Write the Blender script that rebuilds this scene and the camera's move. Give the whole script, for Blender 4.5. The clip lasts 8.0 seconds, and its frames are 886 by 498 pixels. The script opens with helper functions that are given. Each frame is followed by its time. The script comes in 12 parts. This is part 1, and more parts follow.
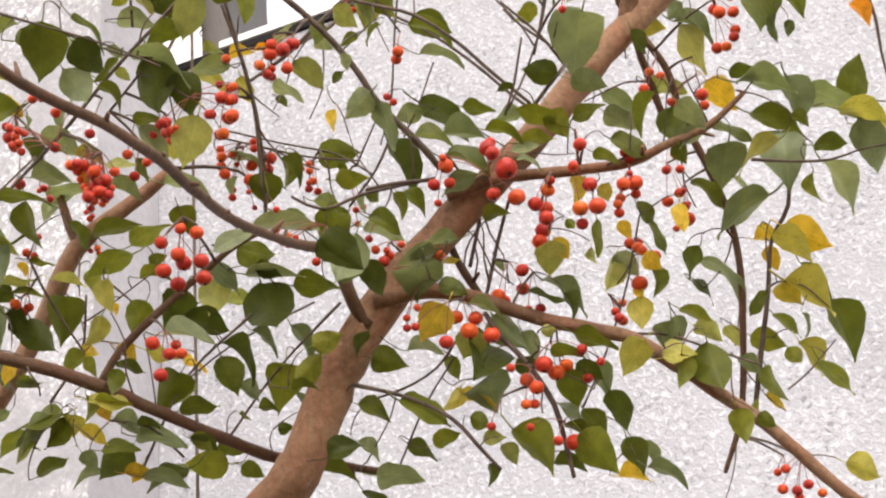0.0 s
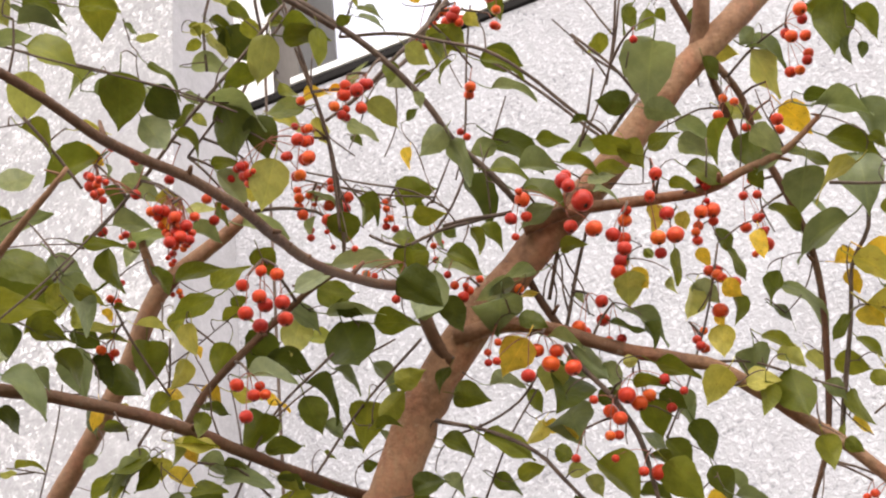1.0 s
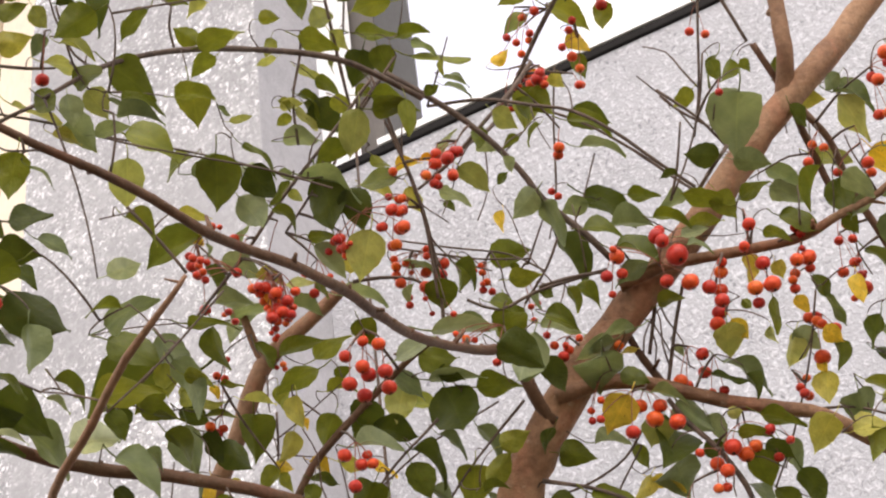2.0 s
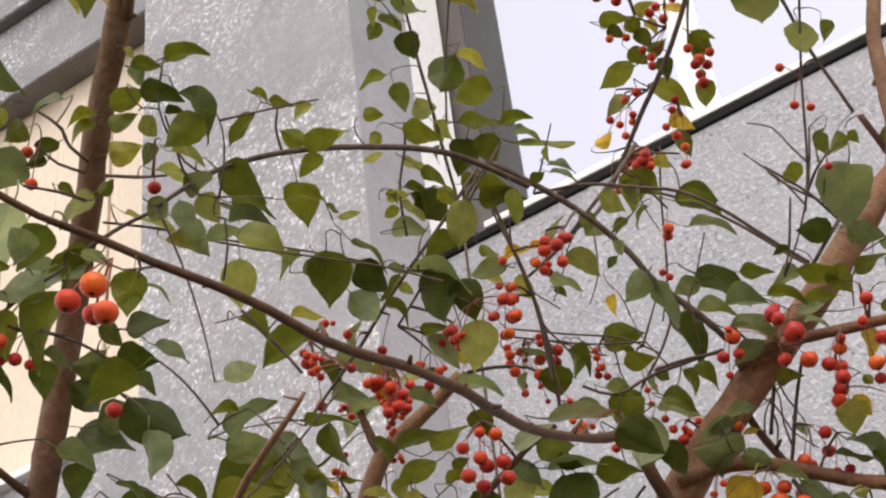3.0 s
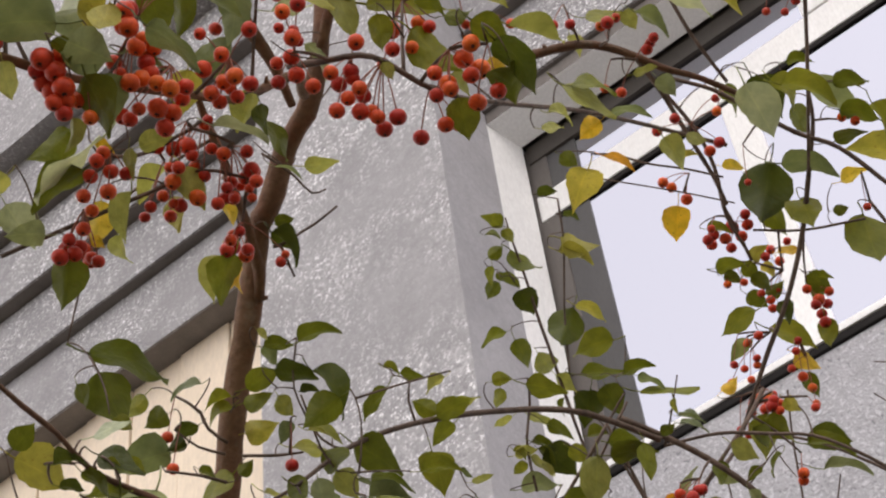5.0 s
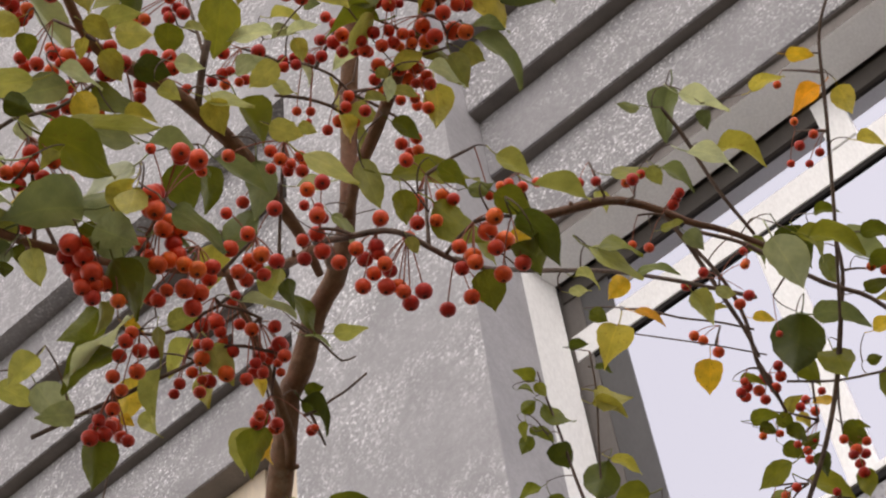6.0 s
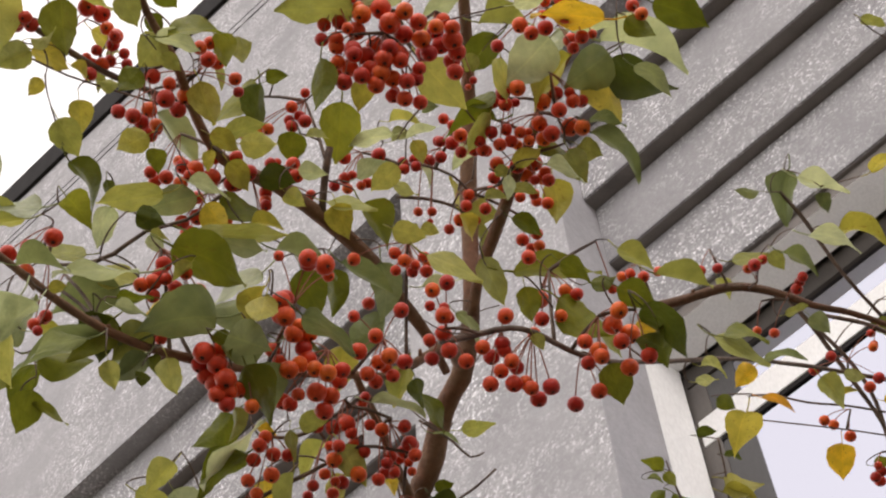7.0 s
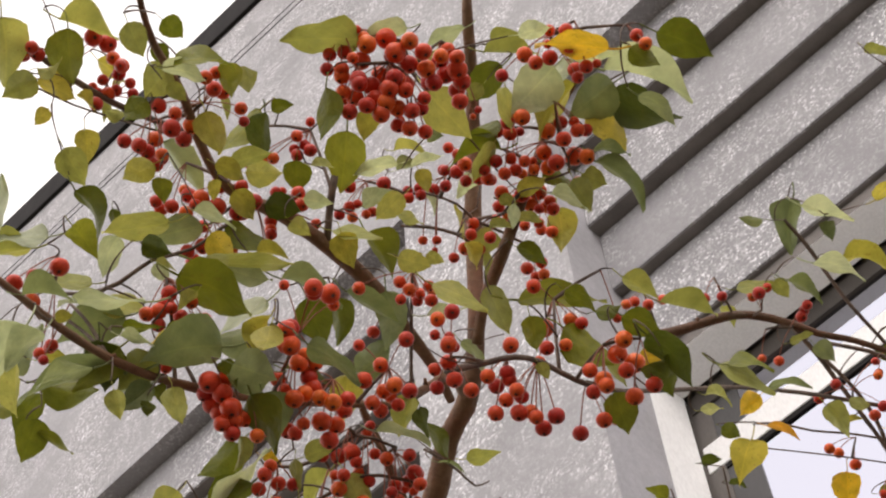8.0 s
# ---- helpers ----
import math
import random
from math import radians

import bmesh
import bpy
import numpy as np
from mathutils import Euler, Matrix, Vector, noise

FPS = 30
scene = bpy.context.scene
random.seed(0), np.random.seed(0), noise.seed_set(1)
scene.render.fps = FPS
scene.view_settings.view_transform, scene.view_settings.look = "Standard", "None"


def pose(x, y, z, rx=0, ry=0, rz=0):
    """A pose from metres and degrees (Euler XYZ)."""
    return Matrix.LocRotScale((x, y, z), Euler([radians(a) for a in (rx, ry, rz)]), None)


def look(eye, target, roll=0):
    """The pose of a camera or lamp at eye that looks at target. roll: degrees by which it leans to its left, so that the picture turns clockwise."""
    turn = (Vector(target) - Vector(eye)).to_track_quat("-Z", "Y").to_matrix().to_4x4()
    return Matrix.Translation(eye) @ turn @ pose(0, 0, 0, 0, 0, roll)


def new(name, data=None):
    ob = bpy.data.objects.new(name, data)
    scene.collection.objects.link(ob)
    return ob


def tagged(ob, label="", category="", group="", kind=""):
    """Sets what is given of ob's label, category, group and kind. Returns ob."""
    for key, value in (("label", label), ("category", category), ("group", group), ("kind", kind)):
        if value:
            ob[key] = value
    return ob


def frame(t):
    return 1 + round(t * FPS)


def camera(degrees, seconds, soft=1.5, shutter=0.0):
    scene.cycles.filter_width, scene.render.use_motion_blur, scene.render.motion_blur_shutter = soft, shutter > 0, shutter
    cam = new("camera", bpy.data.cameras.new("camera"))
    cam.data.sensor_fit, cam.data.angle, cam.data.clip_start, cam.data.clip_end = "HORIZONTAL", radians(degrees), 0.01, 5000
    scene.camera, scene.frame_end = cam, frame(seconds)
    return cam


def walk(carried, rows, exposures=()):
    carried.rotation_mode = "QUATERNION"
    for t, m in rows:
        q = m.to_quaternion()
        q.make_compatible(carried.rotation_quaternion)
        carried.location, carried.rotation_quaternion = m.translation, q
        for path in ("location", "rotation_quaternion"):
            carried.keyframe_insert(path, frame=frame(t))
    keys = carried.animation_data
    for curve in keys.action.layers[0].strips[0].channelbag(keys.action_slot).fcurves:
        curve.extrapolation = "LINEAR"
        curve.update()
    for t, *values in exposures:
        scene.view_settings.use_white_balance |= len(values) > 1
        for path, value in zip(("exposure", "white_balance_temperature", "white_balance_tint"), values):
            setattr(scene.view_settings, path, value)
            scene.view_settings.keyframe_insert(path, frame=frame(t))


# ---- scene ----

cam = camera(30.247, 8.0, soft=2.2)

PATH = [
    (0.0, look((-0.0315, 0.1185, 1.5778), (-0.4530, 1.3233, 2.3657), -6.14)),
    (0.5, look((-0.0322, 0.1166, 1.5784), (-0.4718, 1.3054, 2.3806), -6.12)),
    (1.0, look((-0.0310, 0.1094, 1.5822), (-0.5075, 1.2750, 2.3972), -6.40)),
    (2.3, look((-0.0241, 0.0856, 1.5848), (-0.5842, 1.1647, 2.4634), -7.37)),
    (2.5, look((-0.0306, 0.0904, 1.5899), (-0.6089, 1.1501, 2.4801), -7.22)),
    (3.0, look((-0.0228, 0.0831, 1.5927), (-0.6131, 1.1012, 2.5228), -7.34)),
    (3.5, look((-0.0244, 0.0759, 1.5943), (-0.6401, 1.0449, 2.5597), -7.28)),
    (4.0, look((-0.0222, 0.0669, 1.5940), (-0.6490, 0.9885, 2.5979), -6.55)),
    (4.5, look((-0.0189, 0.0603, 1.5983), (-0.6235, 0.9512, 2.6427), -7.01)),
    (4.7, look((-0.0204, 0.0548, 1.5973), (-0.6086, 0.9234, 2.6695), -7.57)),
    (5.8, look((-0.0012, 0.0440, 1.6115), (-0.5333, 0.8388, 2.7670), -8.82)),
    (6.0, look((0.0011, 0.0395, 1.6139), (-0.5224, 0.7990, 2.7968), -8.95)),
    (6.5, look((0.0065, 0.0335, 1.6106), (-0.5209, 0.7399, 2.8242), -8.59)),
    (7.0, look((0.0067, 0.0266, 1.6069), (-0.5465, 0.6663, 2.8457), -5.93)),
    (7.5, look((0.0051, 0.0247, 1.6072), (-0.5559, 0.6490, 2.8504), -5.42)),
    (8.0, look((0.0082, 0.0239, 1.6063), (-0.5326, 0.6477, 2.8587), -5.89)),
]

EXPOSURES = [(0.0, 1.88, 7050, 13), (1.0, 1.91, 7000, 13), (1.2, 1.88, 6980, 13), (2.3, 1.52, 7000, 14), (3.0, 1.22, 6900, 14), (4.7, 1.03, 6880, 14), (6.0, 0.95, 7020, 15), (7.3, 1.14, 7060, 14), (8.0, 1.19, 7060, 14)]

walk(cam, PATH, EXPOSURES)

# ---- light: an overcast sky ----
world = bpy.data.worlds.new("world")
scene.world = world
world.use_nodes = True
wn, wl = world.node_tree.nodes, world.node_tree.links
sky = wn.new("ShaderNodeTexSky")
sky.sky_type, sky.sun_disc = "NISHITA", False
sky.sun_elevation, sky.sun_rotation = radians(48), radians(150)
grey = wn.new("ShaderNodeHueSaturation")
grey.inputs["Saturation"].default_value = 0.22
wl.new(sky.outputs[0], grey.inputs["Color"])
cloud = wn.new("ShaderNodeMix")
cloud.data_type = "RGBA"
cloud.inputs[0].default_value = 0.72
cloud.inputs[7].default_value = (4.7, 4.7, 4.85, 1)
wl.new(grey.outputs[0], cloud.inputs[6])
wl.new(cloud.outputs[2], wn["Background"].inputs[0])
wn["Background"].inputs[1].default_value = 0.15
sun = new("sun", bpy.data.lights.new("sun", "SUN"))
sun.data.energy, sun.data.angle, sun.data.color = 0.4, radians(40), (1.0, 0.96, 0.90)
sun.matrix_world = look((0, 0, 0), (-math.sin(radians(150)), -math.cos(radians(150)), -math.tan(radians(48))))


# ---- materials ----
def material(name, colour, rough=0.8, metal=0.0, spec=0.5):
    m = bpy.data.materials.new(name)
    m.use_nodes = True
    b = m.node_tree.nodes["Principled BSDF"]
    b.inputs["Base Color"].default_value = (*colour, 1)
    b.inputs["Roughness"].default_value = rough
    b.inputs["Metallic"].default_value = metal
    b.inputs["Specular IOR Level"].default_value = spec
    return m


def node(m, kind, **values):
    n = m.node_tree.nodes.new("ShaderNode" + kind)
    for key, value in values.items():
        n.inputs[key.replace("_", " ")].default_value = value
    return n


def wire(m, a, b):
    m.node_tree.links.new(a, b)


def bsdf(m):
    return m.node_tree.nodes["Principled BSDF"]


def ramp(m, fac, *stops):
    r = m.node_tree.nodes.new("ShaderNodeValToRGB")
    e = r.color_ramp.elements
    while len(e) < len(stops):
        e.new(0.5)
    for el, (p, c) in zip(e, stops):
        el.position, el.color = p, (*c, 1)
    wire(m, fac, r.inputs[0])
    return r.outputs[0]


def coords(m, space="Object", scale=(1, 1, 1)):
    t = m.node_tree.nodes.new("ShaderNodeTexCoord")
    s = m.node_tree.nodes.new("ShaderNodeMapping")
    s.inputs["Scale"].default_value = scale
    wire(m, t.outputs[space], s.inputs[0])
    return s.outputs[0]


def noise_of(m, vec, scale, detail=4.0, rough=0.55):
    n = node(m, "TexNoise", Scale=scale, Detail=detail, Roughness=rough)
    wire(m, vec, n.inputs["Vector"])
    return n.outputs[0]


def bump(m, height, strength, distance, base=None):
    b = node(m, "Bump", Strength=strength, Distance=distance)
    wire(m, height, b.inputs["Height"])
    if base:
        wire(m, base, b.inputs["Normal"])
    return b.outputs[0]


def mix_colour(m, fac, a, b, mode="MIX"):
    n = m.node_tree.nodes.new("ShaderNodeMix")
    n.data_type, n.blend_type = "RGBA", mode
    for sock, v in ((n.inputs[0], fac), (n.inputs[6], a), (n.inputs[7], b)):
        if isinstance(v, (int, float)):
            sock.default_value = v
        elif isinstance(v, tuple):
            sock.default_value = (*v, 1)
        else:
            wire(m, v, sock)
    return n.outputs[2]


def stucco_material(name="grey_roughcast", glint=1.0, fine=44.0, tone=0.96):
    """Grey render: pale patches, thrown chips that stand proud in patches with painted white glints, small pits with
    painted shade and a few hairline cracks.
    """
    m = material(name, (0.4, 0.4, 0.42), 0.7, 0, 0.4)
    v = coords(m)
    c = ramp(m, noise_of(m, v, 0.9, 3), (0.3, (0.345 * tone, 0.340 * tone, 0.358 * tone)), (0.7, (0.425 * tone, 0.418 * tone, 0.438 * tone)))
    c = mix_colour(m, 0.9, c, ramp(m, noise_of(m, v, 2.6, 5, 0.62), (0.3, (0.87, 0.867, 0.865)), (0.7, (1.11, 1.11, 1.115))), "MULTIPLY")
    c = mix_colour(m, 0.8, c, ramp(m, noise_of(m, v, 26, 4, 0.6), (0.3, (0.90, 0.90, 0.90)), (0.7, (1.09, 1.09, 1.09))), "MULTIPLY")
    c = mix_colour(m, 0.6, c, ramp(m, noise_of(m, v, 170, 2, 0.5), (0.3, (0.86, 0.86, 0.86)), (0.7, (1.12, 1.12, 1.12))), "MULTIPLY")
    zone = ramp(m, noise_of(m, v, 1.3, 5, 0.62), (0.41, (0.08 * glint, 0.08 * glint, 0.08 * glint)), (0.60, (glint, glint, glint)))
    flake = node(m, "TexNoise", Scale=13.0, Detail=6.0, Roughness=0.72, Distortion=1.2)
    wire(m, v, flake.inputs["Vector"])
    # pale chips and white flecks paint the glints of the rough render
    chips = ramp(m, flake.outputs[0], (0.50, (0, 0, 0)), (0.66, (0.8, 0.8, 0.8)))
    c = mix_colour(m, mix_colour(m, 1.0, chips, zone, "MULTIPLY"), c, (0.70, 0.695, 0.72))
    grit = node(m, "TexNoise", Scale=fine, Detail=3.0, Roughness=0.6, Distortion=0.4)
    wire(m, v, grit.inputs["Vector"])
    glint_fleck = ramp(m, grit.outputs[0], (0.575, (0, 0, 0)), (0.605, (1, 1, 1)))
    thrown = mix_colour(m, 1.0, glint_fleck, zone, "MULTIPLY")
    c = mix_colour(m, mix_colour(m, 1.0, thrown, (0.92, 0.92, 0.92), "MULTIPLY"), c, (0.97, 0.965, 0.99))
    # small relief shadows painted dark into the pits
    pits = ramp(m, grit.outputs[0], (0.36, (0.7, 0.7, 0.7)), (0.43, (0, 0, 0)))
    c = mix_colour(m, mix_colour(m, 1.0, pits, zone, "MULTIPLY"), c, (0.20, 0.195, 0.20))
    crack = node(m, "TexVoronoi", Scale=0.33)
    crack.feature = "DISTANCE_TO_EDGE"
    wob = node(m, "TexNoise", Scale=1.8, Detail=5.0, Roughness=0.6)
    wire(m, v, wob.inputs["Vector"])
    wire(m, mix_colour(m, 0.30, v, wob.outputs[1]), crack.inputs["Vector"])
    line = ramp(m, crack.outputs["Distance"], (0.0, (0.45, 0.44, 0.43)), (0.0035, (1, 1, 1)))
    c = mix_colour(m, 0.3, c, line, "MULTIPLY")
    wire(m, c, bsdf(m).inputs["Base Color"])
    n1 = bump(m, thrown, 0.8, 0.012)
    wire(m, bump(m, noise_of(m, v, 30, 4), 0.3, 0.012, n1), bsdf(m).inputs["Normal"])
    return m


def fine_roughcast_material():
    """Pale bluish render with a close embossed grain, small grey pits and broad faint stains."""
    m = material("pale_fine_roughcast", (0.45, 0.45, 0.48), 0.9, 0, 0.12)
    v = coords(m)
    c = ramp(m, noise_of(m, v, 0.8, 4), (0.3, (0.398, 0.398, 0.425)), (0.7, (0.470, 0.470, 0.502)))
    c = mix_colour(m, 0.8, c, ramp(m, noise_of(m, v, 7, 5, 0.65), (0.3, (0.88, 0.875, 0.87)), (0.7, (1.09, 1.09, 1.095))), "MULTIPLY")
    grain = node(m, "TexNoise", Scale=50.0, Detail=3.0, Roughness=0.55, Distortion=0.6)
    wire(m, v, grain.inputs["Vector"])
    c = mix_colour(m, ramp(m, grain.outputs[0], (0.55, (0, 0, 0)), (0.63, (0.58, 0.58, 0.58))), c, (0.70, 0.70, 0.735))
    zone = ramp(m, noise_of(m, v, 5, 3, 0.6), (0.42, (0.15, 0.15, 0.15)), (0.60, (1, 1, 1)))
    pits = ramp(m, grain.outputs[0], (0.355, (1, 1, 1)), (0.405, (0, 0, 0)))
    c = mix_colour(m, mix_colour(m, 1.0, pits, zone, "MULTIPLY"), c, (0.26, 0.26, 0.28))
    wire(m, c, bsdf(m).inputs["Base Color"])
    n1 = bump(m, grain.outputs[0], 0.5, 0.020)
    wire(m, bump(m, noise_of(m, v, 160, 2), 0.3, 0.004, n1), bsdf(m).inputs["Normal"])
    return m


def streaky_material(name, colour, rough, depth=0.2, scale=5.0, metal=0.0):
    m = material(name, colour, rough, metal)
    v = coords(m, "Object", (1, 1, 0.35))
    lo = tuple(x * (1 - depth) for x in colour)
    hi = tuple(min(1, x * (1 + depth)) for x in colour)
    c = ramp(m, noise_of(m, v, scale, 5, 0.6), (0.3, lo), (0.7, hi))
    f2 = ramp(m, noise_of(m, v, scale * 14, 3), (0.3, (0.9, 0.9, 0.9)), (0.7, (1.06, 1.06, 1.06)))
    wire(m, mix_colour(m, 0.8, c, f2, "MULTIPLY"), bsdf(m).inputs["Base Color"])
    wire(m, bump(m, noise_of(m, v, scale * 20, 3), 0.25, 0.004), bsdf(m).inputs["Normal"])
    return m


STUCCO = stucco_material()
SMOOTH_STUCCO = stucco_material("grey_trowelled_render", 0.08, 60.0, 1.10)
# the wall's roughcast again, darkened to paint the shade on the recessed bands
SHADED_BAND_STUCCO = stucco_material("shaded_band_roughcast", 1.0, 44.0, 0.82)
FINE_STUCCO = fine_roughcast_material()
TRIM_WHITE = streaky_material("white_window_paint", (0.90, 0.90, 0.90), 0.35, 0.03)
# the shade on down-facing render, put into a dark colour
SOFFIT_SHADE = streaky_material("soffit_shade_render", (0.20, 0.18, 0.17), 0.85, 0.2)
# also colours the strips that paint shade below the sill and the transom
FLASHING_AND_SHADE = streaky_material("dark_flashing_and_shade", (0.022, 0.020, 0.020), 0.8, 0.25, 5)
CREAM = streaky_material("cream_painted_board", (0.84, 0.715, 0.565), 0.6, 0.06, 3)
FLASHING_AND_SHADE.node_tree.nodes["Principled BSDF"].inputs["Specular IOR Level"].default_value = 0.12
EARTH = streaky_material("dark_garden_soil", (0.10, 0.085, 0.06), 0.95, 0.35, 3)
ROOM = material("dim_room", (0.12, 0.12, 0.13), 0.9)
GLASS = material("coated_window_glass", (0.535, 0.55, 0.63), 0.03, 1.0)



# ---- building blocks ----
def part(name, bm, mat, parent=None, label=""):
    me = bpy.data.meshes.new(name)
    bm.to_mesh(me)
    bm.free()
    me.materials.append(mat)
    ob = new(name, me)
    if parent:
        ob.parent = parent
    if label:
        ob["label"] = label
    return ob


def box(bm, x0, x1, y0, y1, z0, z1, bevel=0.0):
    made = bmesh.ops.create_cube(bm, size=1, matrix=Matrix.LocRotScale(((x0 + x1) / 2, (y0 + y1) / 2, (z0 + z1) / 2), None, (abs(x1 - x0), abs(y1 - y0), abs(z1 - z0))))
    if bevel:
        edges = {e for v in made["verts"] for e in v.link_edges}
        bmesh.ops.bevel(bm, geom=list(edges), offset=bevel, segments=2, affect="EDGES", profile=0.6)
    return bm


def block(name, mat, parent, x0, x1, y0, y1, z0, z1, bevel=0.006, label=""):
    return part(name, box(bmesh.new(), x0, x1, y0, y1, z0, z1, bevel), mat, parent, label)


# ---- the ground ----
bm = bmesh.new()
bmesh.ops.create_grid(bm, x_segments=80, y_segments=80, size=600)
for v in bm.verts:
    v.co.z = 0.02 * noise.noise(v.co * 0.2)
ground = tagged(part("ground", bm, EARTH), "dark garden soil with sparse cover", "ground", kind="structure")

# ---- the building ----
FRONT = 4.6        # face of the piers and of the upper wall
BANDS = ((10.918, 4.76), (10.229, 4.871), (9.641, 4.982), (8.977, 5.063))   # lower edge and face of each band
HEAD = 11.607      # lower edge of the flat upper wall
SILL_Z = 6.11
PIER = (-4.302, -2.987)
GLASS_Y = 5.38
PARAPET = 18.79
RAKE = 0.130       # fall of the roof edge along the wall
house = tagged(new("house"), "grey roughcast house with stepped bands over white windows", "house")


def follow_rake(ob):
    for v in ob.data.vertices:
        if v.co.z > HEAD + 1:
            v.co.z -= RAKE * (v.co.x + 9)


block("pier", STUCCO, house, PIER[0], PIER[1] - 0.004, FRONT, 6.2, -0.2, HEAD, 0)
block("pier_return", SMOOTH_STUCCO, house, PIER[1] - 0.004, PIER[1] - 0.0005, FRONT + 0.003, 6.2, -0.2, HEAD - 0.001, 0, "smoother grey render on the side of the pier")
for wall_part in (block("upper_wall", STUCCO, house, -40, 14, FRONT, 6.2, HEAD, PARAPET, 0, "flat roughcast wall under the roof edge"),
                  block("roof_edge", FLASHING_AND_SHADE, house, -40.2, 14.2, FRONT - 0.05, 6.3, PARAPET, PARAPET + 0.58, 0.02, "dark metal roof edge")):
    follow_rake(wall_part)
for z, h in ((17.74, 0.022), (17.90, 0.010)):
    follow_rake(block("expansion_joint", FLASHING_AND_SHADE, house, -40, 14, FRONT - 0.005, FRONT + 0.02, z, z + h, 0, "thin dark joint line under the roof edge"))
block("pier", STUCCO, house, -11.2, -9.9, FRONT, 6.2, -0.2, HEAD, 0)
block("pier", STUCCO, house, 2.7, 4.03, FRONT, 6.2, -0.2, HEAD, 0)
block("side_wall", STUCCO, house, -40, -11.2, FRONT + 0.1, 6.2, -0.2, HEAD, 0)
block("side_wall", STUCCO, house, 4.03, 14, FRONT + 0.1, 6.2, -0.2, HEAD, 0)
for wall_part in (block("back_wall", STUCCO, house, -40, 14, 14, 14.4, -0.2, PARAPET, 0),
                  block("end_wall", STUCCO, house, -40, -39.6, 6.201, 13.999, -0.2, PARAPET, 0),
                  block("end_wall", STUCCO, house, 13.6, 14, 6.201, 13.999, -0.2, PARAPET, 0),
                  block("roof", FLASHING_AND_SHADE, house, -40.2, 14.2, 6.301, 14.6, PARAPET + 0.005, PARAPET + 0.3, 0.02, "flat dark roof")):
    follow_rake(wall_part)


def bay(x0, x1):
    top = HEAD
    for z, y in BANDS:
        block("band", SHADED_BAND_STUCCO, house, x0, x1, y + 0.003, 6.0, z, top, 0.01, "roughcast band of the stepped head")
        # thin sheet that darkens the band's underside as shade would
        block("soffit", SOFFIT_SHADE, house, x0, x1, y + 0.02, 5.9, z - 0.006, z - 0.001, 0, "thin dark sheet painting the shade under a band")
        top = z - 0.008


bay(PIER[1], 2.7)
bay(-9.9, PIER[0])

# window of the bay beside the pier, and the wall below it
block("lower_wall", FINE_STUCCO, house, PIER[1], 2.7, 5.062, 6.0, -0.2, SILL_Z - 0.034, 0.006, "roughcast wall under the window")
block("lower_wall", STUCCO, house, -9.9, PIER[0], 5.10, 6.0, -0.2, SILL_Z - 0.03, 0.01, "roughcast wall under the window")

# dark grey that paints the pier's mirror image on the panes
PIER_REFLECTION = streaky_material("pier_reflection_grey", (0.083, 0.081, 0.083), 0.5, 0.15)
HEAD_SASH = streaky_material("dark_brown_sash", (0.070, 0.060, 0.053), 0.6, 0.1)
SASH = streaky_material("brown_grey_sash", (0.130, 0.116, 0.107), 0.6, 0.1)


def splay(name, parent, outer, inner, back):
    """A sloping lining strip between two edges of three-figure points, closed behind."""
    bm = bmesh.new()
    a, b, c = ([bm.verts.new(p) for p in line] for line in (outer, inner, back))
    for p, q in ((a, b), (b, c), (c, a)):
        bm.faces.new((p[0], p[1], q[1], q[0]))
    bm.faces.new((a[0], b[0], c[0]))
    bm.faces.new((a[1], c[1], b[1]))
    bmesh.ops.recalc_face_normals(bm, faces=bm.faces)
    bmesh.ops.bevel(bm, geom=list(bm.edges), offset=0.003, segments=1, affect="EDGES")
    return part(name, bm, TRIM_WHITE, parent)


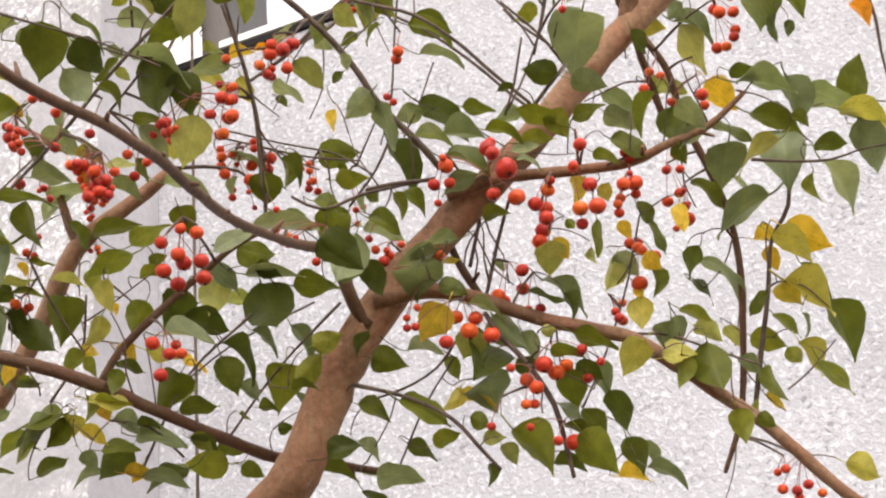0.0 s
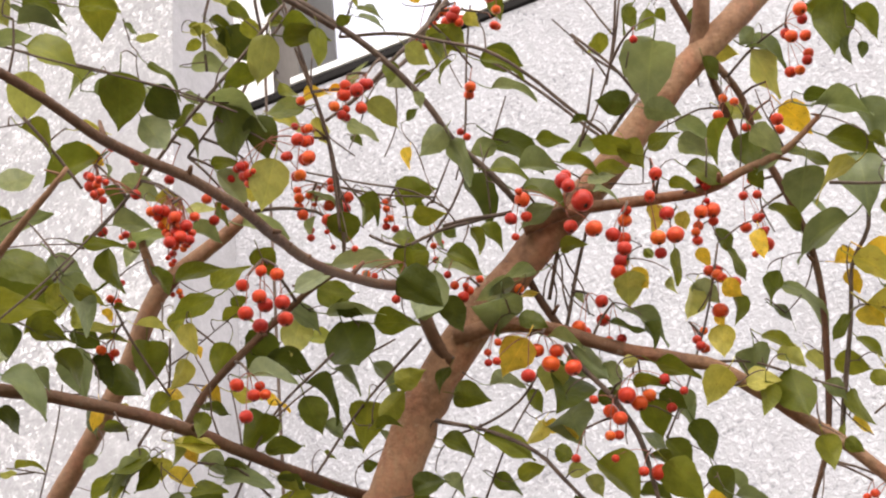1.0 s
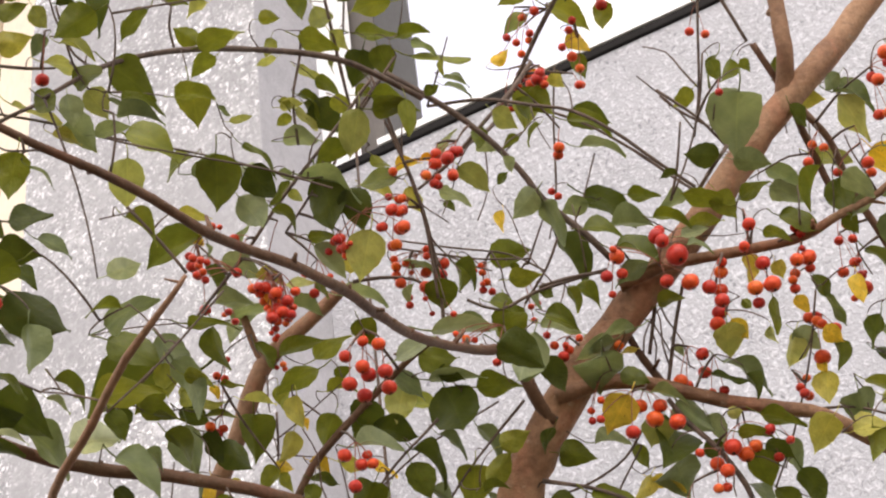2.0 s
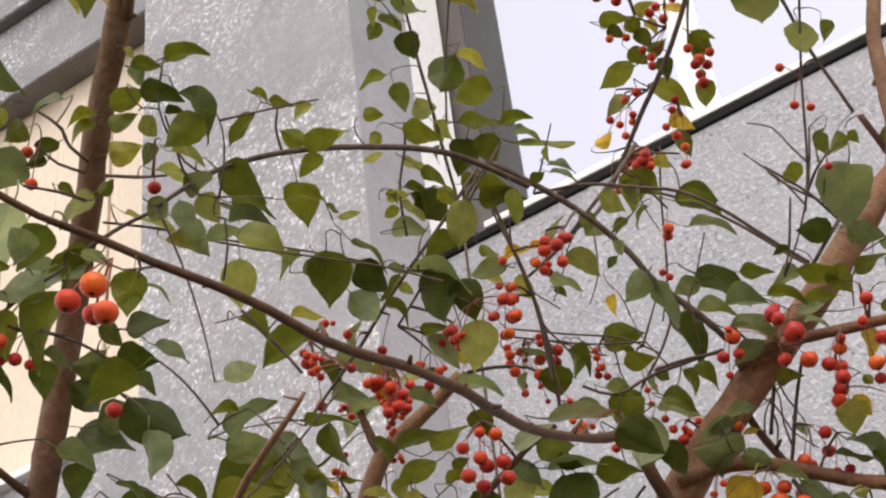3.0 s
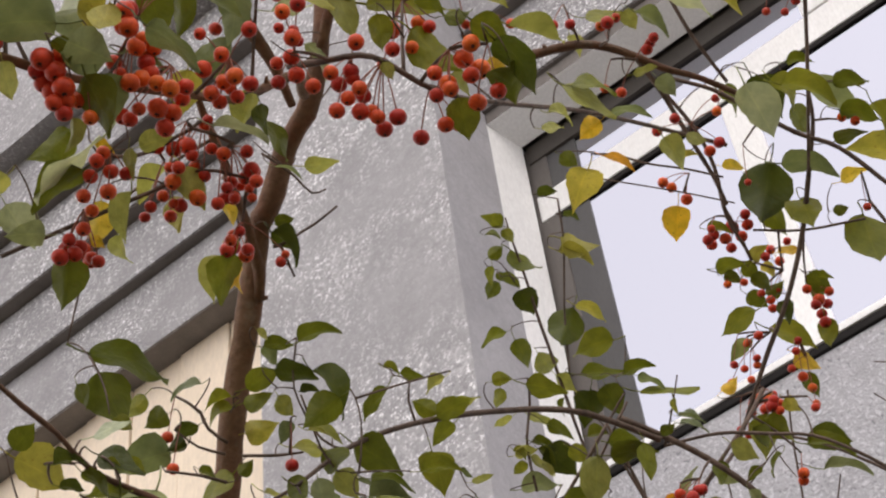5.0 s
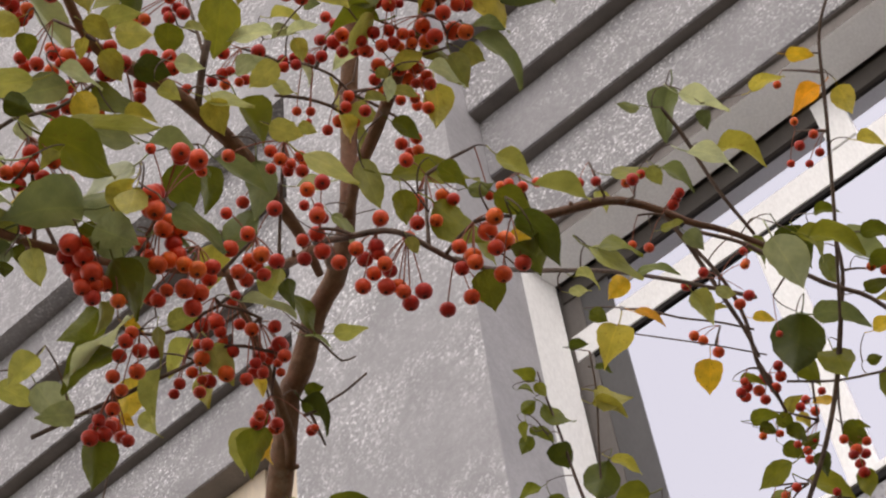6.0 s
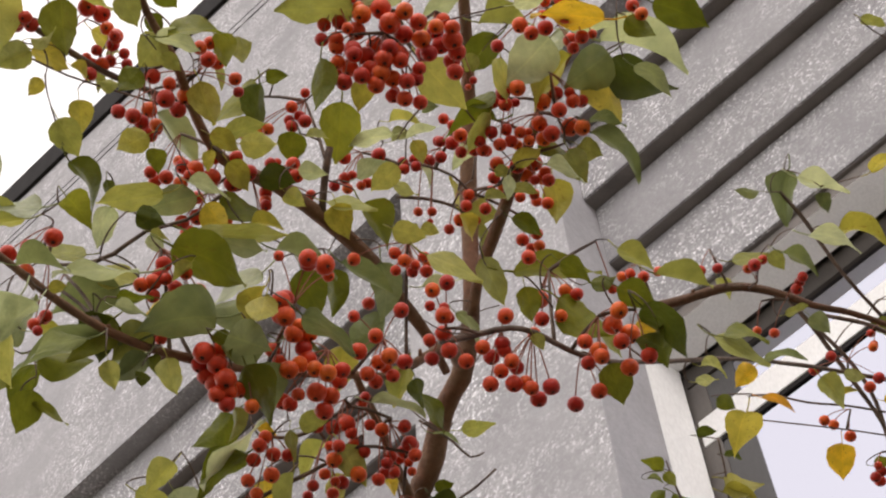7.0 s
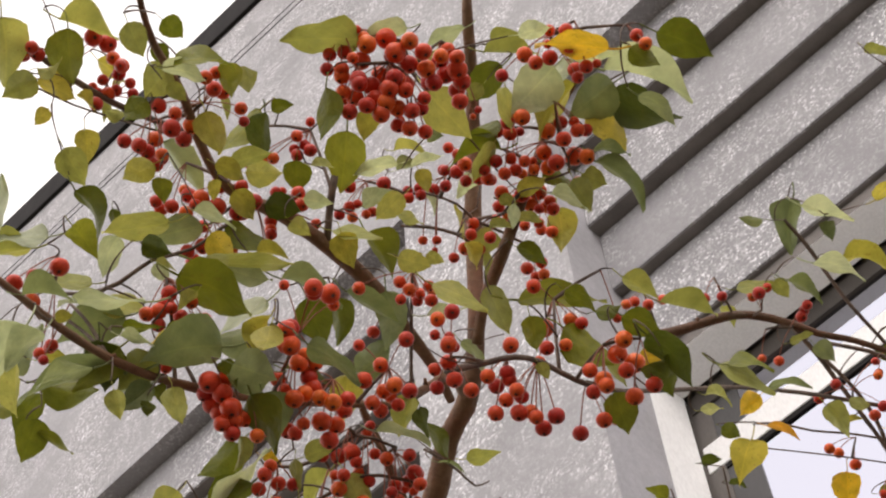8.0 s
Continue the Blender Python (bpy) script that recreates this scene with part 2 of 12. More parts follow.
def window(name, x0, x1, z0, z1, transom, mullions, upper):
    w = tagged(new(name), "white framed window with a splayed surround and transom", "window", kind="structure")
    yo, yi, s = 5.10, 5.323, 0.076      # the surround slopes inwards from its outer to its inner edge
    splay("surround", w, ((x0, yo, z0), (x0, yo, z1)), ((x0 + s, yi, z0), (x0 + s, yi, z1 - s)), ((x0, yi, z0), (x0, yi, z1)))
    splay("surround", w, ((x1, yo, z0), (x1, yo, z1)), ((x1 - s, yi, z0), (x1 - s, yi, z1 - s)), ((x1, yi, z0), (x1, yi, z1)))
    splay("surround", w, ((x0, yo, z1), (x1, yo, z1)), ((x0 + s, yi, z1 - s), (x1 - s, yi, z1 - s)), ((x0, yi, z1), (x1, yi, z1)))
    # added to close the slot above the surround, dark like the shaded soffit
    block("head_board", SOFFIT_SHADE, w, x0, x1, yo + 0.004, yi, z1 + 0.001, 8.969, 0.003, "board closing the gap over the window head, coloured as soffit shade")
    y0, y1 = GLASS_Y - 0.018, GLASS_Y + 0.06
    rail = 0.205
    a0, b0 = x0 + s + 0.11, x1 - s - 0.11
    for x in (x0 + 0.002, b0):
        block("sash", SASH, w, x, x + s + 0.107, GLASS_Y - 0.014, y1, z0, z1 - s, 0.004, "brownish grey sash strip")
    block("sash", HEAD_SASH, w, x0 + s, x1 - s, GLASS_Y - 0.026, y1, z1 - s - 0.13, z1 - s + 0.02, 0.004, "dark brown sash strip under the head")
    block("window_frame", TRIM_WHITE, w, a0, b0, y0, y1, z0, z0 + 0.12, 0.008)
    # strip on each pane standing in for the reflected pier, not a frame member
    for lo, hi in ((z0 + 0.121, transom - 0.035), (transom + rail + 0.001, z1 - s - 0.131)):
        block("inner_frame", PIER_REFLECTION, w, a0 - 0.001, a0 + 0.195, GLASS_Y - 0.006, GLASS_Y - 0.001, lo, hi, 0.001, "dark strip painted as the pier's reflection in the glass")
    block("transom", TRIM_WHITE, w, x0 + s + 0.002, x1 - s - 0.002, GLASS_Y - 0.022, y1, transom, transom + rail, 0.008)
    # dark strip added as the shade along the transom's lower side
    block("drip_edge", FLASHING_AND_SHADE, w, a0, b0, GLASS_Y - 0.016, GLASS_Y - 0.001, transom - 0.034, transom - 0.001, 0.002, "thin dark strip painting the transom's shaded underside")
    for bars, y, lo, hi, top in ((mullions, y0 - 0.004, z0 + 0.121, transom - 0.035, transom), (upper, y0 - 0.014, transom + rail + 0.001, z1 - s - 0.004, z1 - s)):
        for m in bars:
            block("mullion", TRIM_WHITE, w, m, m + 0.16, y, y1, lo, hi, 0.008)
        edges = [a0, *(c for m in bars for c in (m, m + 0.16)), b0]
        for a, b in zip(edges[::2], edges[1::2]):
            block("pane", GLASS, w, a - 0.01, b + 0.01, GLASS_Y, GLASS_Y + 0.012, lo - 0.012, top + 0.01, 0, "pale sky-reflecting pane")
    block("window_sill", TRIM_WHITE, w, x0 + 0.31, x1, 5.04, GLASS_Y + 0.06, z0 - 0.040, z0 - 0.002, 0.006)
    # deep enough to paint the sill's shadow on the wall below
    block("sill_flashing", FLASHING_AND_SHADE, w, x0 + 0.002, x1, 5.047, GLASS_Y, z0 - 0.082, z0 - 0.042, 0.006, "dark metal strip under the sill, made taller to paint its shadow")
    block("room_back", ROOM, w, x0, x1, 7.2, 7.3, z0 - 0.3, z1 + 0.3, 0)
    return w


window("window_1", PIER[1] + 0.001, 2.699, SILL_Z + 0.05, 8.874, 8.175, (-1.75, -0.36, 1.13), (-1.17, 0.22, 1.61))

# cream boarded window of the bay on the other side of the pier
shut = tagged(new("window_2"), "window closed with upright cream painted boards", "window", kind="structure")
for k in range(12):
    x = PIER[0] - 0.44 * k
    block("board", CREAM, shut, x - 0.43, x - 0.004, 5.25 + 0.012 * (k % 2), 5.36, SILL_Z, 8.968, 0.006)
block("window_sill", TRIM_WHITE, shut, -9.9, PIER[0], 5.04, 5.36, SILL_Z - 0.05, SILL_Z - 0.004, 0.006)

# ---- the trees ----
def bark_material(name="crabapple_bark", deep=1.0, warm=0.0):
    m = material(name, (0.21, 0.12, 0.08), 0.68, 0, 0.4)
    v = coords(m)
    c = ramp(m, noise_of(m, v, 9, 4, 0.6), (0.3, (0.19, 0.095, 0.052)), (0.5, (0.325, 0.190, 0.110)), (0.72, (0.43, 0.285, 0.180)))
    f = ramp(m, noise_of(m, v, 130, 4, 0.65), (0.3, (0.6, 0.58, 0.55)), (0.6, (1.05, 1.04, 1.03)), (0.8, (1.3, 1.3, 1.3)))
    peel = ramp(m, noise_of(m, coords(m, "Object", (1, 1, 0.22)), 26, 5, 0.65), (0.50, (0, 0, 0)), (0.59, (1, 1, 1)))
    c = mix_colour(m, mix_colour(m, 1.0, peel, (0.7, 0.7, 0.7), "MULTIPLY"), c, (0.36, 0.170, 0.100))
    lichen = ramp(m, noise_of(m, v, 24, 4, 0.7), (0.62, (0, 0, 0)), (0.68, (1, 1, 1)))
    c = mix_colour(m, mix_colour(m, 1.0, lichen, (0.5, 0.5, 0.5), "MULTIPLY"), c, (0.42, 0.36, 0.28))
    c = mix_colour(m, 1.0, c, (deep, deep * (0.93 - warm), deep * (0.88 - 1.6 * warm)), "MULTIPLY")
    wire(m, mix_colour(m, 0.75, c, f, "MULTIPLY"), bsdf(m).inputs["Base Color"])
    n = bump(m, noise_of(m, v, 190, 4, 0.7), 0.6, 0.003)
    wire(m, bump(m, noise_of(m, v, 45, 3), 0.5, 0.006, n), bsdf(m).inputs["Normal"])
    return m


def twig_material():
    m = material("dark_twig_bark", (0.10, 0.07, 0.055), 0.7, 0, 0.4)
    v = coords(m)
    wire(m, ramp(m, noise_of(m, v, 70, 4, 0.6), (0.3, (0.06, 0.04, 0.032)), (0.7, (0.17, 0.115, 0.085))), bsdf(m).inputs["Base Color"])
    wire(m, bump(m, noise_of(m, v, 260, 3), 0.5, 0.002), bsdf(m).inputs["Normal"])
    return m


def leaf_material(name, colour, other, rough, spots=0.0):
    m = material(name, colour, rough - 0.03, 0, 0.36)
    b = bsdf(m)
    info = m.node_tree.nodes.new("ShaderNodeObjectInfo")
    v = coords(m)
    c = ramp(m, info.outputs["Random"], (0.0, tuple(x * 0.72 for x in colour)), (0.45, colour), (1.0, other))
    blot = ramp(m, noise_of(m, v, 3.2, 4, 0.6), (0.35, (0.78, 0.8, 0.72)), (0.65, (1.12, 1.1, 1.0)))
    c = mix_colour(m, 0.9, c, blot, "MULTIPLY")
    axes = node(m, "SeparateXYZ")
    wire(m, v, axes.inputs[0])
    side = m.node_tree.nodes.new("ShaderNodeMath")
    side.operation = "ABSOLUTE"
    wire(m, axes.outputs[0], side.inputs[0])
    slant = m.node_tree.nodes.new("ShaderNodeMath")
    slant.operation = "MULTIPLY_ADD"
    slant.inputs[1].default_value = -0.75
    wire(m, side.outputs[0], slant.inputs[0])
    wire(m, axes.outputs[1], slant.inputs[2])
    flow = node(m, "CombineXYZ")
    wire(m, slant.outputs[0], flow.inputs[1])
    wave = node(m, "TexWave", Scale=2.3, Distortion=0.6, Detail=1.0)
    wave.bands_direction = "Y"
    wire(m, flow.outputs[0], wave.inputs["Vector"])
    veins = ramp(m, wave.outputs[0], (0.0, (0.97, 0.97, 0.97)), (0.82, (1.0, 1.0, 1.0)), (1.0, (1.14, 1.14, 1.06)))
    rib = ramp(m, side.outputs[0], (0.0, (1.35, 1.32, 1.15)), (0.02, (1.0, 1.0, 1.0)))
    c = mix_colour(m, 0.5, mix_colour(m, 0.22, c, veins, "MULTIPLY"), rib, "MULTIPLY")
    if spots:
        dots = ramp(m, noise_of(m, v, 11, 3, 0.7), (0.60, (0, 0, 0)), (0.70, (1, 1, 1)))
        c = mix_colour(m, mix_colour(m, 1.0, dots, (spots, spots, spots), "MULTIPLY"), c, (0.16, 0.07, 0.02))
    wire(m, c, b.inputs["Base Color"])
    swell = bump(m, noise_of(m, v, 3.0, 3, 0.55), 0.55, 0.006)
    wire(m, bump(m, wave.outputs[0], 0.10, 0.0006, swell), b.inputs["Normal"])
    thin = node(m, "BsdfTranslucent")
    wire(m, mix_colour(m, 1.0, c, (1.2, 1.18, 0.78), "MULTIPLY"), thin.inputs["Color"])
    mix = node(m, "MixShader", Fac=0.40)
    wire(m, b.outputs[0], mix.inputs[1])
    wire(m, thin.outputs[0], mix.inputs[2])
    wire(m, mix.outputs[0], m.node_tree.nodes["Material Output"].inputs["Surface"])
    return m


def berry_material():
    m = material("crabapple_skin", (0.5, 0.05, 0.025), 0.30, 0, 0.32)
    info = m.node_tree.nodes.new("ShaderNodeObjectInfo")
    v = coords(m)
    c = ramp(m, info.outputs["Random"], (0.0, (0.44, 0.024, 0.020)), (0.5, (0.62, 0.050, 0.021)), (0.85, (0.71, 0.085, 0.022)), (1.0, (0.80, 0.14, 0.025)))
    blush = ramp(m, noise_of(m, v, 1.3, 3), (0.35, (0.8, 0.7, 0.7)), (0.7, (1.15, 1.35, 1.1)))
    c = mix_colour(m, 0.9, c, blush, "MULTIPLY")
    dots = ramp(m, noise_of(m, v, 14, 2), (0.62, (1, 1, 1)), (0.72, (1.25, 1.5, 1.4)))
    wire(m, mix_colour(m, 0.6, c, dots, "MULTIPLY"), bsdf(m).inputs["Base Color"])
    wire(m, bump(m, noise_of(m, v, 5, 3), 0.12, 0.1), bsdf(m).inputs["Normal"])
    return m


BARK = bark_material()
BOUGH_BARK = bark_material("brown_bough_bark", 0.72, 0.04)
DARK_BARK = bark_material("dark_limb_bark", 0.37, 0.08)
YOUNG_BARK = bark_material("brown_young_bark", 0.56, 0.03)
TWIG = twig_material()
STALK = streaky_material("reddish_fruit_stalk", (0.30, 0.10, 0.06), 0.6, 0.3, 60)
CALYX = streaky_material("dried_calyx", (0.05, 0.03, 0.02), 0.9, 0.3, 60)
BERRY = berry_material()
LEAF = {
    "g": leaf_material("green_leaf", (0.148, 0.170, 0.020), (0.238, 0.242, 0.034), 0.48, 0.3),
    "p": leaf_material("light_green_leaf", (0.35, 0.36, 0.115), (0.45, 0.44, 0.145), 0.46, 0.3),
    "d": leaf_material("deep_green_leaf", (0.078, 0.098, 0.015), (0.122, 0.142, 0.022), 0.48, 0.2),
    "h": leaf_material("yellowing_leaf", (0.43, 0.39, 0.085), (0.56, 0.46, 0.10), 0.48, 0.5),
    "l": leaf_material("grey_green_leaf_underside", (0.205, 0.245, 0.125), (0.285, 0.32, 0.185), 0.42, 0.1),
    # pale underside, brightened so its colour carries the sky's sheen
    "w": leaf_material("pale_underside_with_sheen", (0.47, 0.52, 0.38), (0.56, 0.60, 0.47), 0.40, 0.1),
    "y": leaf_material("yellow_leaf", (0.78, 0.50, 0.05), (0.62, 0.48, 0.08), 0.48, 0.7),
    "o": leaf_material("orange_leaf", (0.85, 0.40, 0.035), (0.76, 0.27, 0.03), 0.48, 0.6),
}


def tube(bm, pts, sides=10):
    rings = []
    n = len(pts)
    for i, (p, r) in enumerate(pts):
        d = (pts[min(i + 1, n - 1)][0] - pts[max(i - 1, 0)][0]).normalized()
        u = d.orthogonal().normalized() if i == 0 else (u - d * u.dot(d)).normalized()
        w = d.cross(u)
        rings.append([bm.verts.new(p + (u * math.cos(a) + w * math.sin(a)) * r * (1 + 0.10 * noise.noise(p * 45 + Vector((a, 0, 0))))) for a in (2 * math.pi * k / sides for k in range(sides))])
    for a, b in zip(rings, rings[1:]):
        for k in range(sides):
            f = bm.faces.new((a[k], a[(k + 1) % sides], b[(k + 1) % sides], b[k]))
            f.smooth = True
    bm.faces.new(rings[0][::-1])
    bm.faces.new(rings[-1])
    return bm


def spline(knots, step=0.02):
    """Knots of x, y, z, radius, joined by a smooth line."""
    ks = [np.array(k) for k in knots]
    ks = [2 * ks[0] - ks[1], *ks, 2 * ks[-1] - ks[-2]]
    out = []
    for a, b, c, d in zip(ks, ks[1:], ks[2:], ks[3:]):
        n = max(2, int(np.linalg.norm((c - b)[:3]) / step))
        for i in range(n):
            t = i / n
            q = 0.5 * (2 * b + (c - a) * t + (2 * a - 5 * b + 4 * c - d) * t * t + (3 * b - a - 3 * c + d) * t ** 3)
            out.append((Vector(q[:3]), max(float(q[3]), 0.0005)))
    out.append((Vector(ks[-2][:3]), float(ks[-2][3])))
    return out


WOOD = {}          # points along the wood of each tree


def limb(tree, name, *knots, sides=5):
    """A limb along its knots, slightly knobbly, with buds and short spurs on the thin ones."""
    pts = spline(knots, 0.012 if sides < 12 else 0.02)
    pts = [(p + 0.12 * r * Vector((noise.noise(p * 30), noise.noise(p * 30 + Vector((9, 0, 0))), noise.noise(p * 30 + Vector((0, 9, 0))))), r * (1 + 0.10 * noise.noise(p * 55))) for p, r in pts]
    WOOD.setdefault(tree, []).extend(tuple(p) for p, r in pts)
    bm = tube(bmesh.new(), pts, sides)
    if sides == 8:
        rnd = random.Random(len(pts) * 31 + int(1000 * abs(pts[0][0].x)))
        for p, r in pts[4::5]:
            d = Vector((rnd.uniform(-1, 1), rnd.uniform(-1, 1), rnd.uniform(-0.3, 1))).normalized()
            ln = rnd.choice((0.006, 0.009, 0.018))
            tube(bm, [(p, r * 0.7), (p + d * ln * 0.6, r * 0.5), (p + d * ln, r * 0.35)], 5)
    thick = max(k[3] for k in knots)
    mat = BARK if name == "trunk" else BOUGH_BARK if name == "bough" or tree == rear_tree else TWIG if thick <= 0.0040 else YOUNG_BARK if tree == young_tree else DARK_BARK
    return part(name, bm, mat, tree)


def leaf_mesh(kind, seed):
    """A blade one unit long, broad and round at the base and drawn out to a point, folded, curled and finely toothed, with its stalk."""
    rnd = random.Random(seed)
    fold, curl, wave, twist = rnd.choice((0.03, 0.10, 0.18, 0.32)), rnd.uniform(-0.10, 0.50), rnd.uniform(0.015, 0.075), rnd.uniform(-0.6, 0.6)
    bend = rnd.uniform(-0.06, 0.06)
    rows = (0.0, 0.035, 0.09, 0.17, 0.27, 0.38, 0.49, 0.60, 0.70, 0.79, 0.87, 0.94, 1.0)
    half = (0.02, 0.15, 0.25, 0.328, 0.368, 0.372, 0.352, 0.308, 0.245, 0.172, 0.096, 0.036, 0.003)
    stout = rnd.uniform(0.92, 1.06)
    bm = bmesh.new()
    grid = []
    for i, (s, w) in enumerate(zip(rows, half)):
        w *= stout
        tooth = 0.030 if i % 2 else -0.022
        line = []
        for k in (-1, -0.66, -0.33, 0, 0.33, 0.66, 1):
            x = w * k * (1 + (tooth + rnd.uniform(-0.02, 0.02) if abs(k) == 1 else 0))
            z = fold * abs(k) * w * 2 - curl * (s - 0.25) ** 2 * 1.6 + wave * k * k * math.sin(8 * s + k * 2.2 + seed) + twist * (s - 0.5) * x * 0.8
            line.append(bm.verts.new((x + bend * math.sin(s * 3.1), s - 0.5, z)))
        grid.append(line)
    for a, b in zip(grid, grid[1:]):
        for k in range(6):
            bm.faces.new((a[k], a[k + 1], b[k + 1], b[k])).smooth = True
    root = grid[0][3].co
    tube(bm, [(root + Vector((0, 0.02, 0)), 0.016), (root + Vector((0.01, -0.14, 0.02)), 0.013), (root + Vector((0.0, -0.30, 0.08)), 0.015)], 4)
    me = bpy.data.meshes.new("leaf")
    bm.to_mesh(me)
    bm.free()
    me.materials.append(LEAF[kind])
    return me


LEAF_MESHES = {kind: [leaf_mesh(kind, 10 * n + i) for i in range(11)] for n, kind in enumerate("gdhlyopw")}
leaf_pick = random.Random(3)
STALK_ENDS = []


def leaf(tree, kind, place, turn, size, wide=1.0):
    ob = new("leaf", leaf_pick.choice(LEAF_MESHES[kind]))
    ob.parent = tree
    ob.matrix_basis = Matrix.LocRotScale(place, Euler([radians(a) for a in turn]), (size * wide, size, size))
    end = ob.matrix_basis @ Vector((0, -0.79, 0.07))
    STALK_ENDS.append((tree, end, (end - ob.matrix_basis @ Vector((0, -0.5, 0))).normalized()))
    if kind in "yo":
        ob["label"] = {"y": "yellow autumn leaf", "o": "orange autumn leaf"}[kind]
    return ob


def bear_leaves():
    """Thin twigs that carry the leaves whose stalks end clear of the wood."""
    rnd = random.Random(8)
    wood = {t: np.array(p) for t, p in WOOD.items()}
    for t, end, way in sorted(STALK_ENDS, key=lambda e: float(np.min(np.linalg.norm(wood[e[0]] - np.array(e[1]), axis=1)))):
        gap = np.linalg.norm(wood[t] - np.array(end), axis=1)
        k = int(np.argmin(gap))
        if gap[k] < 0.004:
            continue
        foot, reach = Vector(wood[t][k]), gap[k]
        bow = foot.lerp(end, 0.6) + way * min(reach * 0.3, 0.008) + Vector((rnd.uniform(-1, 1), rnd.uniform(-1, 1), rnd.uniform(-0.4, 1))) * reach * 0.13
        thick = 0.0007 + min(reach, 0.08) * 0.006
        pts = [((1 - f) ** 2 * foot + 2 * f * (1 - f) * bow + f * f * end, thick * (1 - 0.4 * f)) for f in (0, 0.17, 0.33, 0.5, 0.67, 0.83, 1)]
        part("twig", tube(bmesh.new(), pts, 5), TWIG, t)
        wood[t] = np.concatenate([wood[t], np.array([p for p, r in pts[1:]])])


def berry_mesh():
    """A fruit of radius one, dimpled at the stalk and at the eye."""
    bm = bmesh.new()
    bmesh.ops.create_uvsphere(bm, u_segments=14, v_segments=10, radius=1)
    for v in bm.verts:
        r = math.hypot(v.co.x, v.co.y)
        v.co.z *= 0.90
        v.co.z -= math.copysign(0.20 * max(0, 1 - r / 0.5) ** 2, v.co.z)
        v.co += v.co * 0.04 * noise.noise(v.co * 1.2)
    for f in bm.faces:
        f.smooth = True
    me = bpy.data.meshes.new("berry")
    bm.to_mesh(me)
    bm.free()
    me.materials.append(BERRY)
    bm = bmesh.new()
    for k in range(5):
        a = 2 * math.pi * k / 5
        tube(bm, [(Vector((0.05 * math.cos(a), 0.05 * math.sin(a), -0.70)), 0.07), (Vector((0.2 * math.cos(a), 0.2 * math.sin(a), -0.90)), 0.05), (Vector((0.24 * math.cos(a), 0.24 * math.sin(a), -0.98)), 0.015)], 4)
    eye = bpy.data.meshes.new("calyx")
    bm.to_mesh(eye)
    bm.free()
    eye.materials.append(CALYX)
    return me, eye


BERRY_MESH, CALYX_MESH = berry_mesh()


def cluster(tree, foot, *fruit):
    """Fruit of x, y, z, radius on long thin stalks that all spring from one spur."""
    foot = Vector(foot)
    for x, y, z, r in fruit:
        p = Vector((x, y, z))
        up = (foot - p).normalized()
        axis = (up * 0.55 + Vector((0, 0, 1))).normalized()
        ob = new("berry", BERRY_MESH)
        ob.parent = tree
        turn = axis.to_track_quat("Z", "Y")
        ob.matrix_basis = Matrix.LocRotScale(p, turn, (r, r, r))
        eye = new("calyx", CALYX_MESH)
        eye.parent = ob
        back = ob.matrix_basis.inverted()
        top = p + axis * r * 0.72
        mid = (top + foot) / 2 + Vector((0, 0, 0.12 * (foot - top).length)) + axis * 0.15 * (foot - top).length
        line = [((1 - t) ** 2 * top + 2 * t * (1 - t) * mid + t * t * foot, 0.00055) for t in (0, 0.2, 0.4, 0.6, 0.8, 1)]
        bm = tube(bmesh.new(), line, 4)
        bm.transform(back)
        part("stalk", bm, STALK, ob)


tree = tagged(new("crabapple_tree"), "leaning crabapple tree with red fruit and yellowing leaves", "tree", group="crabapple trees")
young_tree = tagged(new("crabapple_tree"), "slim crabapple tree heavily hung with red fruit", "tree", group="crabapple trees")
rear_tree = tagged(new("crabapple_tree"), "thin bare reddish stem forking beside the leaning tree", "tree", group="crabapple trees")
shoot = tagged(new("leafy_shoot"), "slender upright shoot with small green leaves", "shrub")

limb(tree, "trunk", (-1.036, 1.635, -0.060, 0.0473), (-1.036, 1.635, 0.030, 0.0374), (-1.011, 1.627, 1.062, 0.0299), (-0.839, 1.570, 2.093, 0.0264), (-0.700, 1.525, 2.295, 0.0249), (-0.638, 1.504, 2.384, 0.0237), (-0.582, 1.495, 2.438, 0.0225), (-0.501, 1.502, 2.513, 0.0198), (-0.423, 1.509, 2.575, 0.0176), (-0.349, 1.522, 2.652, 0.0168), (-0.302, 1.532, 2.701, 0.0164), (-0.246, 1.542, 2.748, 0.0154), (-0.203, 1.561, 2.796, 0.0151), (-0.140, 1.577, 2.861, 0.0145), (-0.065, 1.583, 2.935, 0.0138), (0.010, 1.574, 3.016, 0.0127), sides=12)
limb(tree, "bough", (-0.292, 1.539, 2.710, 0.0108), (-0.275, 1.521, 2.737, 0.0105), (-0.264, 1.503, 2.760, 0.0098), (-0.259, 1.495, 2.802, 0.0093), (-0.252, 1.493, 2.865, 0.0088), (-0.230, 1.493, 2.942, 0.0084), (-0.197, 1.483, 3.027, 0.0076), (-0.178, 1.464, 3.114, 0.0064), sides=8)
